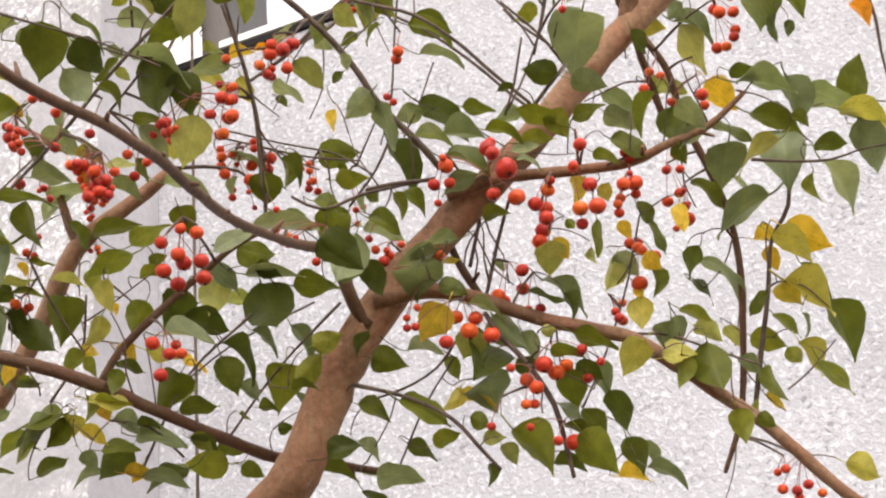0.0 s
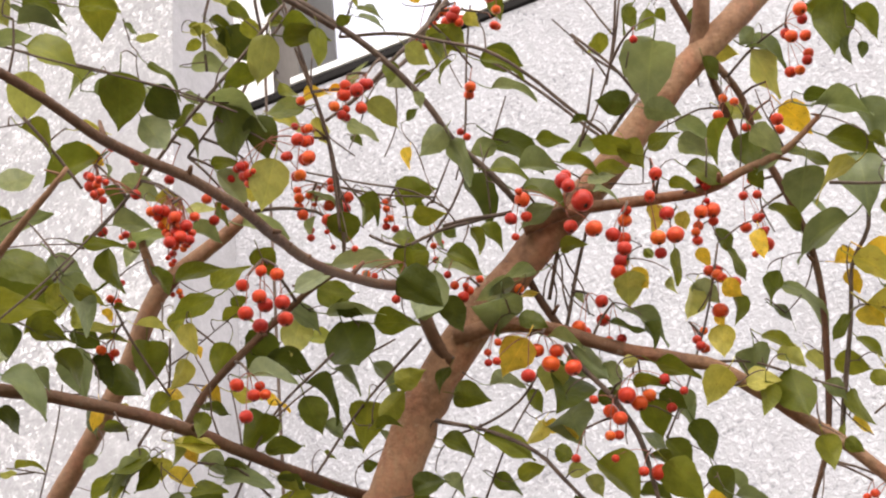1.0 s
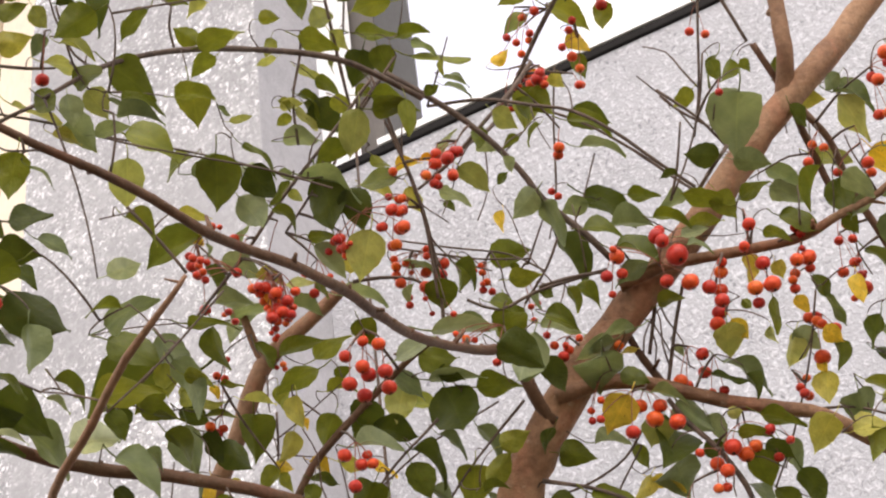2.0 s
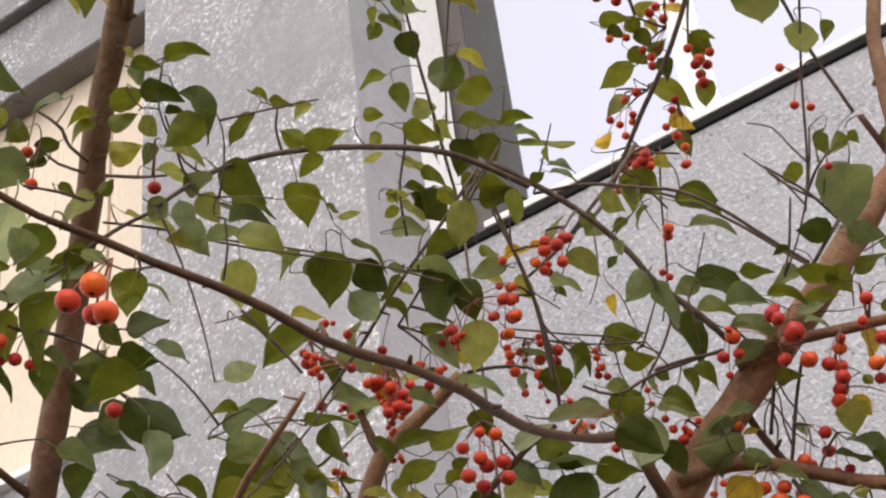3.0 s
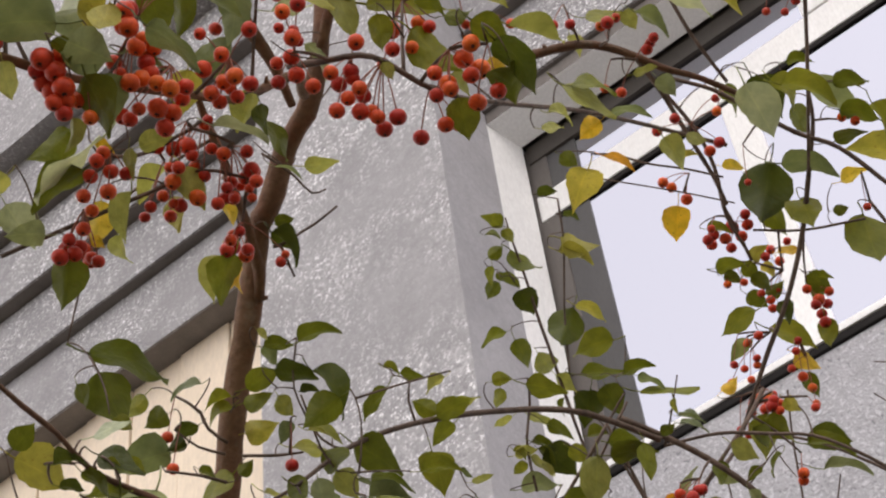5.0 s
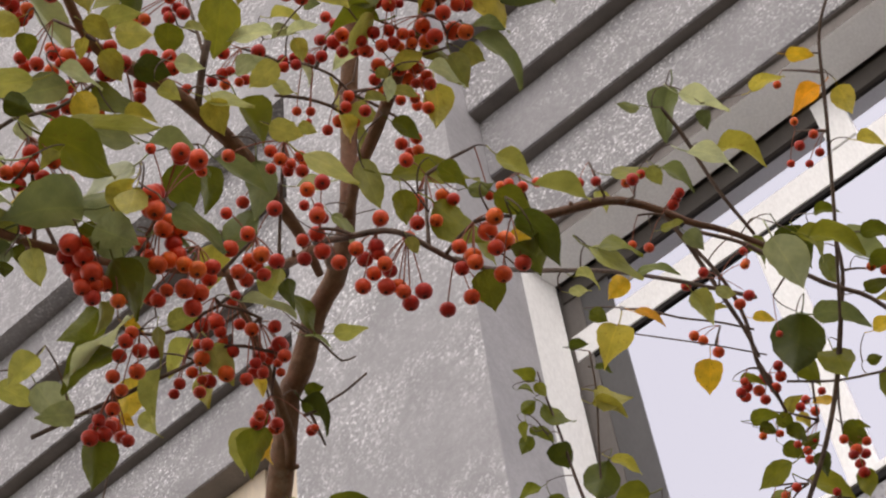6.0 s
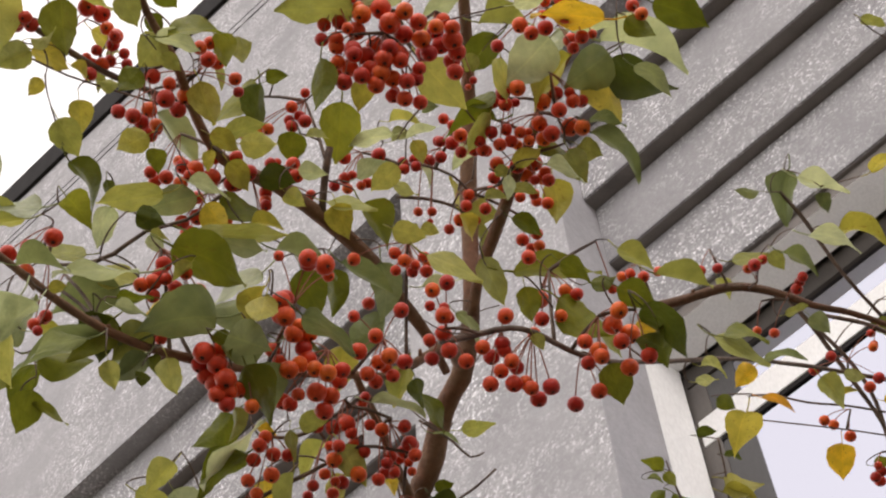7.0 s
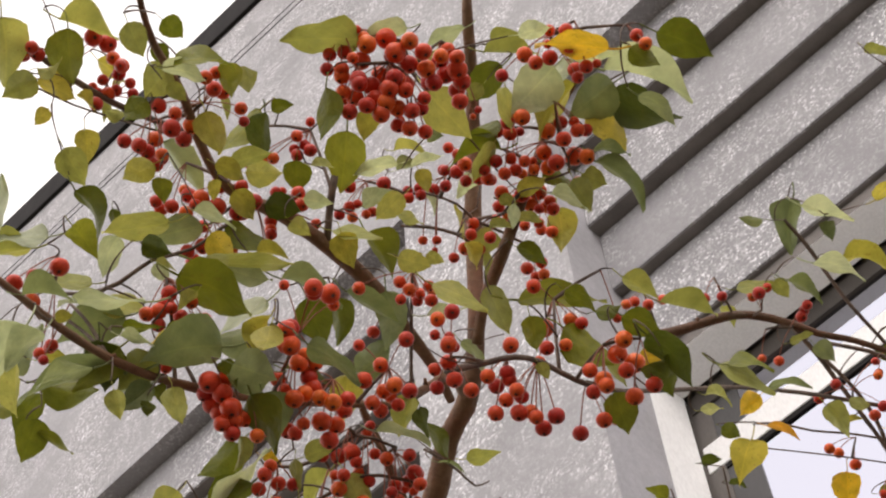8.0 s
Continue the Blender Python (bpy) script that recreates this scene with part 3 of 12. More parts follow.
limb(tree, "limb", (-0.597, 1.485, 2.406, 0.0064), (-0.606, 1.472, 2.421, 0.0070), (-0.606, 1.446, 2.441, 0.0070), (-0.609, 1.418, 2.464, 0.0067), (-0.544, 1.205, 2.336, 0.0045), (-0.483, 0.980, 2.212, 0.0037), (-0.441, 0.842, 2.145, 0.0034), (-0.422, 0.773, 2.117, 0.0033), (-0.415, 0.706, 2.096, 0.0031), (-0.420, 0.665, 2.087, 0.0030), (-0.420, 0.628, 2.078, 0.0027), (-0.423, 0.595, 2.078, 0.0025), (-0.429, 0.560, 2.077, 0.0025), (-0.439, 0.530, 2.078, 0.0022), (-0.447, 0.501, 2.079, 0.0020), (-0.455, 0.473, 2.079, 0.0018), (-0.460, 0.444, 2.081, 0.0017), (-0.462, 0.413, 2.079, 0.0014), (-0.452, 0.384, 2.077, 0.0013), (-0.445, 0.359, 2.073, 0.0012), (-0.438, 0.333, 2.071, 0.0010), (-0.431, 0.306, 2.069, 0.0010), (-0.425, 0.278, 2.068, 0.0007), sides=8)
limb(tree, "bough", (-0.588, 1.476, 2.426, 0.0088), (-0.550, 1.487, 2.433, 0.0094), (-0.517, 1.500, 2.430, 0.0082), (-0.482, 1.519, 2.418, 0.0076), (-0.439, 1.544, 2.398, 0.0076), (-0.383, 1.570, 2.378, 0.0076), (-0.348, 1.585, 2.364, 0.0076), (-0.317, 1.605, 2.337, 0.0076), (-0.283, 1.628, 2.304, 0.0073), (-0.253, 1.645, 2.276, 0.0070), (-0.222, 1.666, 2.238, 0.0067), (-0.195, 1.684, 2.201, 0.0064), (-0.147, 1.708, 2.148, 0.0053), (-0.118, 1.729, 2.090, 0.0041), sides=8)
limb(tree, "bough", (-0.495, 1.471, 2.525, 0.0077), (-0.449, 1.479, 2.534, 0.0071), (-0.415, 1.489, 2.534, 0.0065), (-0.358, 1.506, 2.531, 0.0059), (-0.306, 1.518, 2.530, 0.0053), (-0.269, 1.519, 2.538, 0.0047), (-0.219, 1.521, 2.548, 0.0039), (-0.176, 1.512, 2.568, 0.0027), sides=8)
limb(tree, "branch", (-0.500, 1.478, 2.566, 0.0039), (-0.515, 1.454, 2.593, 0.0039), (-0.541, 1.416, 2.628, 0.0039), (-0.551, 1.389, 2.657, 0.0036), (-0.570, 1.352, 2.690, 0.0036), (-0.599, 1.309, 2.722, 0.0036), (-0.636, 1.262, 2.752, 0.0036))
limb(tree, "branch", (-0.589, 1.252, 2.684, 0.0035), (-0.617, 1.197, 2.696, 0.0035), (-0.630, 1.152, 2.688, 0.0034), (-0.657, 1.084, 2.664, 0.0033), (-0.678, 0.978, 2.599, 0.0028), (-0.709, 0.916, 2.557, 0.0025), (-0.723, 0.872, 2.509, 0.0022), (-0.736, 0.854, 2.485, 0.0019))
limb(tree, "branch", (-0.295, 1.496, 2.778, 0.0038), (-0.284, 1.542, 2.725, 0.0041), (-0.281, 1.584, 2.671, 0.0041), (-0.276, 1.620, 2.622, 0.0041), (-0.271, 1.629, 2.610, 0.0038), sides=8)
limb(tree, "branch", (-0.273, 1.536, 2.703, 0.0044), (-0.257, 1.567, 2.666, 0.0041), (-0.256, 1.598, 2.623, 0.0041), (-0.245, 1.634, 2.572, 0.0041), (-0.239, 1.656, 2.538, 0.0038), (-0.238, 1.673, 2.510, 0.0038), (-0.244, 1.697, 2.466, 0.0038), (-0.261, 1.729, 2.402, 0.0038), (-0.284, 1.759, 2.332, 0.0035), (-0.316, 1.777, 2.280, 0.0025), sides=8)
limb(tree, "branch", (-0.164, 1.652, 2.558, 0.0025), (-0.174, 1.673, 2.522, 0.0025), (-0.203, 1.689, 2.491, 0.0025), (-0.221, 1.712, 2.444, 0.0028), (-0.253, 1.745, 2.372, 0.0032), (-0.271, 1.764, 2.327, 0.0032))
limb(tree, "branch", (-0.513, 1.504, 2.504, 0.0036), (-0.508, 1.523, 2.477, 0.0042), (-0.501, 1.539, 2.455, 0.0042), (-0.493, 1.553, 2.436, 0.0042), sides=8)
limb(tree, "twig", (-0.462, 1.497, 2.539, 0.0018), (-0.476, 1.513, 2.510, 0.0021), (-0.498, 1.531, 2.470, 0.0021))
limb(tree, "twig", (-0.437, 1.511, 2.530, 0.0018), (-0.462, 1.529, 2.492, 0.0021), (-0.493, 1.553, 2.437, 0.0021))
limb(tree, "branch", (-0.486, 1.524, 2.408, 0.0029), (-0.477, 1.540, 2.385, 0.0032), (-0.458, 1.562, 2.356, 0.0032), (-0.443, 1.586, 2.316, 0.0032), (-0.442, 1.602, 2.284, 0.0029), (-0.442, 1.619, 2.246, 0.0023))
limb(tree, "branch", (-0.630, 1.501, 2.354, 0.0026), (-0.581, 1.530, 2.338, 0.0023), (-0.544, 1.555, 2.314, 0.0023), (-0.525, 1.576, 2.285, 0.0023), (-0.510, 1.592, 2.262, 0.0021))
limb(tree, "twig", (-0.631, 1.529, 2.346, 0.0015), (-0.590, 1.541, 2.355, 0.0015), (-0.551, 1.546, 2.372, 0.0015), (-0.520, 1.541, 2.400, 0.0015))
limb(tree, "twig", (-0.318, 1.573, 2.498, 0.0012), (-0.352, 1.603, 2.435, 0.0012), (-0.395, 1.628, 2.372, 0.0012), (-0.428, 1.641, 2.331, 0.0012))
limb(tree, "twig", (-0.356, 1.626, 2.392, 0.0018), (-0.323, 1.636, 2.386, 0.0015), (-0.288, 1.652, 2.368, 0.0015), (-0.239, 1.672, 2.342, 0.0012))
limb(tree, "twig", (-0.396, 1.430, 2.718, 0.0015), (-0.368, 1.464, 2.687, 0.0018), (-0.351, 1.493, 2.656, 0.0018))
limb(tree, "twig", (-0.340, 1.443, 2.750, 0.0012), (-0.364, 1.472, 2.710, 0.0012), (-0.396, 1.496, 2.670, 0.0012), (-0.427, 1.512, 2.639, 0.0012))
limb(tree, "twig", (-0.390, 1.474, 2.699, 0.0012), (-0.412, 1.498, 2.662, 0.0016), (-0.432, 1.514, 2.634, 0.0016))
limb(tree, "branch", (-0.345, 1.468, 2.640, 0.0024), (-0.369, 1.474, 2.624, 0.0024), (-0.389, 1.480, 2.610, 0.0024))
limb(tree, "twig", (-0.621, 1.326, 2.740, 0.0018), (-0.566, 1.352, 2.739, 0.0021), (-0.523, 1.380, 2.728, 0.0021), (-0.485, 1.404, 2.716, 0.0021), (-0.454, 1.435, 2.692, 0.0021), (-0.427, 1.469, 2.661, 0.0021), (-0.398, 1.501, 2.629, 0.0021))
limb(tree, "branch", (-0.672, 1.381, 2.683, 0.0019), (-0.627, 1.384, 2.705, 0.0025), (-0.580, 1.380, 2.733, 0.0025), (-0.549, 1.411, 2.791, 0.0029), (-0.536, 1.440, 2.841, 0.0029))
limb(tree, "branch", (-0.628, 1.359, 2.686, 0.0022), (-0.621, 1.413, 2.741, 0.0026), (-0.611, 1.493, 2.830, 0.0027), (-0.539, 1.466, 2.893, 0.0031), (-0.469, 1.438, 2.947, 0.0034), (-0.413, 1.405, 2.997, 0.0034), (-0.364, 1.365, 3.047, 0.0031), (-0.337, 1.341, 3.075, 0.0027), (-0.321, 1.315, 3.100, 0.0024))
limb(tree, "twig", (-0.460, 1.225, 3.138, 0.0027), (-0.454, 1.272, 3.102, 0.0027), (-0.460, 1.312, 3.068, 0.0027), (-0.479, 1.352, 3.026, 0.0027), (-0.481, 1.386, 2.994, 0.0020))
limb(tree, "branch", (-0.300, 1.407, 2.980, 0.0030), (-0.324, 1.355, 3.024, 0.0030), (-0.356, 1.319, 3.049, 0.0030), (-0.394, 1.259, 3.090, 0.0030), (-0.408, 1.237, 3.103, 0.0027), (-0.438, 1.205, 3.120, 0.0027))
limb(tree, "twig", (-0.574, 1.068, 3.150, 0.0067), (-0.541, 1.086, 3.149, 0.0060), (-0.496, 1.110, 3.149, 0.0054), (-0.464, 1.141, 3.137, 0.0050), (-0.435, 1.181, 3.115, 0.0044), (-0.407, 1.212, 3.099, 0.0037), (-0.375, 1.255, 3.073, 0.0034), sides=8)
limb(tree, "twig", (-0.453, 1.160, 3.126, 0.0030), (-0.451, 1.194, 3.100, 0.0030), (-0.453, 1.244, 3.059, 0.0030), (-0.455, 1.285, 3.023, 0.0027), (-0.460, 1.311, 2.998, 0.0027))
limb(young_tree, "twig", (-0.498, 0.597, 2.598, 0.0030), (-0.462, 0.601, 2.576, 0.0027), (-0.437, 0.604, 2.561, 0.0025), (-0.425, 0.620, 2.557, 0.0025), (-0.422, 0.654, 2.562, 0.0023), (-0.415, 0.693, 2.576, 0.0022), (-0.431, 0.804, 2.686, 0.0022), (-0.447, 0.952, 2.831, 0.0022), (-0.457, 1.111, 2.967, 0.0025), (-0.453, 1.200, 3.028, 0.0026), (-0.424, 1.273, 3.044, 0.0027))
limb(tree, "twig", (-0.558, 1.204, 3.082, 0.0014), (-0.538, 1.220, 3.077, 0.0014), (-0.513, 1.247, 3.063, 0.0014), (-0.480, 1.276, 3.050, 0.0014), (-0.451, 1.304, 3.035, 0.0014))
limb(tree, "twig", (-0.579, 1.232, 3.080, 0.0010), (-0.541, 1.268, 3.065, 0.0010), (-0.503, 1.303, 3.049, 0.0010), (-0.461, 1.342, 3.028, 0.0010))
limb(tree, "twig", (-0.383, 1.084, 3.198, 0.0024), (-0.382, 1.117, 3.176, 0.0027), (-0.387, 1.178, 3.130, 0.0024), (-0.384, 1.232, 3.089, 0.0024))
limb(tree, "twig", (-0.882, 1.093, 2.677, 0.0012), (-0.826, 1.148, 2.667, 0.0012), (-0.782, 1.192, 2.656, 0.0012), (-0.741, 1.233, 2.642, 0.0012), (-0.715, 1.251, 2.640, 0.0012))
limb(tree, "branch", (-0.896, 1.255, 2.529, 0.0018), (-0.825, 1.256, 2.588, 0.0021), (-0.766, 1.251, 2.638, 0.0021), (-0.701, 1.247, 2.685, 0.0021), (-0.640, 1.239, 2.728, 0.0018))
limb(tree, "branch", (-0.645, 1.248, 2.745, 0.0015), (-0.650, 1.299, 2.691, 0.0021), (-0.655, 1.351, 2.630, 0.0024), (-0.666, 1.393, 2.571, 0.0024), (-0.680, 1.419, 2.526, 0.0021))
limb(tree, "twig", (-0.746, 1.348, 2.573, 0.0024), (-0.720, 1.362, 2.575, 0.0021), (-0.690, 1.381, 2.570, 0.0018), (-0.674, 1.400, 2.556, 0.0015))
limb(tree, "twig", (-0.707, 1.367, 2.612, 0.0012), (-0.668, 1.395, 2.602, 0.0012), (-0.628, 1.422, 2.592, 0.0012), (-0.580, 1.447, 2.585, 0.0012))
limb(tree, "branch", (-0.570, 1.435, 2.537, 0.0021), (-0.543, 1.443, 2.540, 0.0021), (-0.504, 1.457, 2.540, 0.0024))
limb(tree, "limb", (-0.862, 1.393, 2.371, 0.0047), (-0.838, 1.389, 2.400, 0.0044), (-0.802, 1.392, 2.430, 0.0042), (-0.752, 1.397, 2.466, 0.0039), (-0.706, 1.402, 2.495, 0.0033), (-0.681, 1.407, 2.505, 0.0030), sides=8)
limb(tree, "limb", (-1.004, 0.903, 2.402, 0.0031), (-1.013, 0.938, 2.394, 0.0037), (-1.017, 0.995, 2.385, 0.0045), (-1.025, 1.073, 2.385, 0.0055), (-1.014, 1.151, 2.381, 0.0062), (-0.991, 1.204, 2.380, 0.0069), (-0.968, 1.227, 2.376, 0.0069), (-0.935, 1.255, 2.372, 0.0069), (-0.887, 1.300, 2.361, 0.0069), (-0.837, 1.344, 2.344, 0.0069), (-0.806, 1.410, 2.334, 0.0064), (-0.779, 1.490, 2.331, 0.0066), (-0.753, 1.567, 2.330, 0.0065), (-0.701, 1.628, 2.330, 0.0050), (-0.659, 1.671, 2.326, 0.0038), sides=8)
limb(tree, "twig", (-0.843, 1.447, 2.296, 0.0015), (-0.785, 1.435, 2.377, 0.0015), (-0.711, 1.441, 2.433, 0.0018))
limb(tree, "twig", (-0.760, 1.480, 2.323, 0.0015), (-0.701, 1.477, 2.382, 0.0015), (-0.626, 1.477, 2.439, 0.0018))
limb(tree, "twig", (-0.820, 1.447, 2.366, 0.0012), (-0.744, 1.460, 2.415, 0.0012), (-0.657, 1.481, 2.451, 0.0012))
limb(tree, "twig", (-0.898, 1.313, 2.492, 0.0015), (-0.893, 1.340, 2.459, 0.0015), (-0.877, 1.385, 2.410, 0.0012))
limb(tree, "twig", (-0.841, 1.363, 2.477, 0.0012), (-0.823, 1.389, 2.456, 0.0012), (-0.813, 1.405, 2.440, 0.0015))
limb(tree, "twig", (-0.927, 1.401, 2.373, 0.0018), (-0.889, 1.398, 2.420, 0.0015), (-0.870, 1.375, 2.472, 0.0015))
limb(tree, "twig", (-0.851, 1.397, 2.330, 0.0015), (-0.819, 1.421, 2.323, 0.0015), (-0.797, 1.449, 2.295, 0.0015))
limb(tree, "twig", (-0.975, 1.230, 2.444, 0.0021), (-0.939, 1.236, 2.474, 0.0021), (-0.896, 1.242, 2.509, 0.0018))
limb(tree, "twig", (-1.020, 1.361, 2.325, 0.0009), (-0.990, 1.345, 2.389, 0.0009), (-0.973, 1.330, 2.430, 0.0009))
limb(tree, "twig", (-0.617, 1.585, 2.294, 0.0012), (-0.580, 1.574, 2.346, 0.0012), (-0.538, 1.565, 2.389, 0.0012))
limb(tree, "twig", (-0.649, 1.570, 2.298, 0.0009), (-0.615, 1.563, 2.339, 0.0009), (-0.602, 1.555, 2.365, 0.0009))
limb(tree, "twig", (-0.778, 1.271, 2.609, 0.0015), (-0.741, 1.267, 2.640, 0.0015), (-0.701, 1.260, 2.675, 0.0015), (-0.611, 1.242, 2.745, 0.0015))
limb(tree, "twig", (-0.646, 1.270, 2.696, 0.0015), (-0.646, 1.320, 2.640, 0.0018), (-0.652, 1.350, 2.600, 0.0018), (-0.667, 1.388, 2.539, 0.0018))
limb(tree, "twig", (-0.709, 1.379, 2.630, 0.0012), (-0.655, 1.417, 2.616, 0.0012), (-0.605, 1.449, 2.603, 0.0012), (-0.576, 1.476, 2.582, 0.0012))
limb(tree, "branch", (-0.645, 1.411, 2.540, 0.0018), (-0.619, 1.432, 2.527, 0.0018), (-0.580, 1.441, 2.537, 0.0021), (-0.544, 1.452, 2.542, 0.0021), (-0.503, 1.464, 2.546, 0.0021))
limb(tree, "twig", (-0.609, 1.481, 2.556, 0.0016), (-0.573, 1.474, 2.586, 0.0016), (-0.545, 1.462, 2.618, 0.0016))
limb(tree, "twig", (-0.295, 1.413, 2.917, 0.0016), (-0.337, 1.471, 2.846, 0.0016), (-0.373, 1.524, 2.774, 0.0016), (-0.399, 1.551, 2.732, 0.0016))
limb(tree, "twig", (-0.406, 1.474, 2.745, 0.0016), (-0.392, 1.491, 2.727, 0.0016), (-0.369, 1.513, 2.707, 0.0016))
limb(tree, "twig", (-0.589, 1.476, 2.828, 0.0017), (-0.554, 1.499, 2.818, 0.0017), (-0.516, 1.530, 2.797, 0.0017), (-0.478, 1.569, 2.764, 0.0020), (-0.443, 1.609, 2.725, 0.0020), (-0.423, 1.628, 2.705, 0.0020))
limb(tree, "branch", (-0.338, 1.446, 3.017, 0.0024), (-0.333, 1.487, 2.977, 0.0024), (-0.332, 1.524, 2.938, 0.0024), (-0.327, 1.553, 2.909, 0.0024), (-0.319, 1.591, 2.866, 0.0021))
limb(tree, "twig", (-0.483, 1.362, 3.056, 0.0024), (-0.484, 1.384, 3.035, 0.0024), (-0.490, 1.415, 3.005, 0.0021))
limb(tree, "twig", (-0.469, 1.396, 3.029, 0.0017), (-0.420, 1.427, 3.015, 0.0017), (-0.353, 1.455, 3.005, 0.0017))
limb(tree, "twig", (-0.522, 1.478, 2.855, 0.0013), (-0.546, 1.508, 2.810, 0.0013), (-0.579, 1.556, 2.737, 0.0013), (-0.605, 1.577, 2.696, 0.0010))
limb(tree, "twig", (-0.520, 1.552, 2.769, 0.0010), (-0.551, 1.571, 2.730, 0.0010), (-0.577, 1.583, 2.701, 0.0010))
limb(rear_tree, "stem", (-1.468, 1.482, -0.060, 0.0224), (-1.468, 1.482, 0.030, 0.0177), (-1.441, 1.481, 1.106, 0.0141), (-1.245, 1.476, 2.176, 0.0125), (-1.092, 1.472, 2.374, 0.0118), (-1.040, 1.471, 2.442, 0.0111), (-0.985, 1.462, 2.515, 0.0111), (-0.933, 1.446, 2.587, 0.0111), (-0.890, 1.452, 2.617, 0.0098), (-0.848, 1.458, 2.643, 0.0085), (-0.819, 1.460, 2.661, 0.0072), sides=12)
limb(rear_tree, "branch", (-0.930, 1.448, 2.587, 0.0059), (-0.931, 1.431, 2.609, 0.0056), (-0.931, 1.410, 2.636, 0.0049), sides=8)
limb(rear_tree, "branch", (-1.093, 1.473, 2.371, 0.0065), (-0.871, 1.082, 2.136, 0.0046), (-0.617, 0.745, 1.977, 0.0029), (-0.424, 0.530, 1.885, 0.0019), (-0.368, 0.489, 1.885, 0.0017), (-0.340, 0.474, 1.895, 0.0015), (-0.315, 0.468, 1.908, 0.0011), (-0.309, 0.468, 1.914, 0.0008), sides=8)
limb(young_tree, "stem", (-1.304, 1.161, -0.060, 0.0278), (-1.304, 1.161, 0.030, 0.0219), (-1.283, 1.150, 1.095, 0.0175), (-1.135, 1.069, 2.163, 0.0155), (-1.019, 1.005, 2.376, 0.0146), (-0.991, 0.990, 2.428, 0.0141), (-0.961, 0.971, 2.481, 0.0135), (-0.907, 0.936, 2.567, 0.0130), (-0.846, 0.890, 2.656, 0.0130), (-0.771, 0.838, 2.732, 0.0118), (-0.728, 0.806, 2.767, 0.0112), (-0.705, 0.794, 2.765, 0.0111), (-0.661, 0.774, 2.802, 0.0106), (-0.623, 0.760, 2.806, 0.0101), (-0.595, 0.746, 2.828, 0.0090), (-0.572, 0.730, 2.861, 0.0080), (-0.551, 0.713, 2.916, 0.0082), (-0.521, 0.686, 2.966, 0.0088), (-0.488, 0.659, 3.014, 0.0073), (-0.453, 0.625, 3.040, 0.0061), (-0.420, 0.589, 3.065, 0.0056), (-0.399, 0.568, 3.079, 0.0050), sides=12)
limb(young_tree, "limb", (-0.546, 0.695, 2.768, 0.0050), (-0.517, 0.679, 2.791, 0.0055), (-0.482, 0.668, 2.812, 0.0060), (-0.446, 0.655, 2.832, 0.0055), (-0.410, 0.643, 2.851, 0.0050), (-0.384, 0.632, 2.865, 0.0040), (-0.348, 0.625, 2.879, 0.0030), (-0.301, 0.615, 2.896, 0.0022), sides=8)
limb(young_tree, "limb", (-0.612, 0.729, 2.779, 0.0041), (-0.597, 0.693, 2.783, 0.0051), (-0.581, 0.636, 2.784, 0.0070), (-0.567, 0.582, 2.781, 0.0078), (-0.564, 0.527, 2.784, 0.0072), (-0.565, 0.478, 2.779, 0.0062), (-0.568, 0.444, 2.767, 0.0052), (-0.561, 0.412, 2.758, 0.0046), (-0.542, 0.376, 2.755, 0.0041), (-0.519, 0.341, 2.754, 0.0036), (-0.499, 0.297, 2.751, 0.0031), (-0.483, 0.274, 2.752, 0.0026), (-0.461, 0.246, 2.756, 0.0024), (-0.437, 0.216, 2.760, 0.0019), (-0.416, 0.183, 2.773, 0.0015), sides=8)
limb(young_tree, "branch", (-0.562, 0.532, 2.782, 0.0034), (-0.542, 0.517, 2.798, 0.0034), (-0.521, 0.504, 2.813, 0.0034))
limb(young_tree, "limb", (-0.579, 0.708, 2.745, 0.0055), (-0.557, 0.670, 2.715, 0.0043), (-0.558, 0.607, 2.624, 0.0036), (-0.560, 0.560, 2.585, 0.0034), (-0.573, 0.515, 2.563, 0.0034), (-0.588, 0.474, 2.548, 0.0033), (-0.595, 0.439, 2.535, 0.0037), (-0.599, 0.403, 2.522, 0.0032), (-0.599, 0.366, 2.511, 0.0031), (-0.595, 0.326, 2.503, 0.0031), (-0.587, 0.286, 2.496, 0.0027), (-0.578, 0.259, 2.485, 0.0022), (-0.569, 0.222, 2.475, 0.0020), (-0.562, 0.179, 2.464, 0.0016), (-0.563, 0.140, 2.457, 0.0012), sides=8)
limb(young_tree, "branch", (-0.631, 0.135, 2.849, 0.0017), (-0.623, 0.183, 2.848, 0.0019), (-0.618, 0.230, 2.843, 0.0024), (-0.612, 0.260, 2.841, 0.0029), (-0.608, 0.292, 2.836, 0.0031), (-0.601, 0.328, 2.832, 0.0031), (-0.590, 0.361, 2.829, 0.0029), (-0.575, 0.398, 2.825, 0.0029))
limb(young_tree, "twig", (-0.682, 0.348, 2.662, 0.0013), (-0.665, 0.373, 2.664, 0.0018), (-0.644, 0.389, 2.672, 0.0020), (-0.618, 0.399, 2.685, 0.0018), (-0.593, 0.418, 2.692, 0.0016), (-0.560, 0.429, 2.706, 0.0016))
limb(young_tree, "twig", (-0.631, 0.270, 2.829, 0.0010), (-0.622, 0.304, 2.827, 0.0010), (-0.603, 0.348, 2.825, 0.0010), (-0.587, 0.383, 2.823, 0.0010))
limb(young_tree, "twig", (-0.547, 0.609, 2.874, 0.0016), (-0.530, 0.628, 2.872, 0.0018), (-0.516, 0.650, 2.867, 0.0018), (-0.512, 0.664, 2.862, 0.0018))
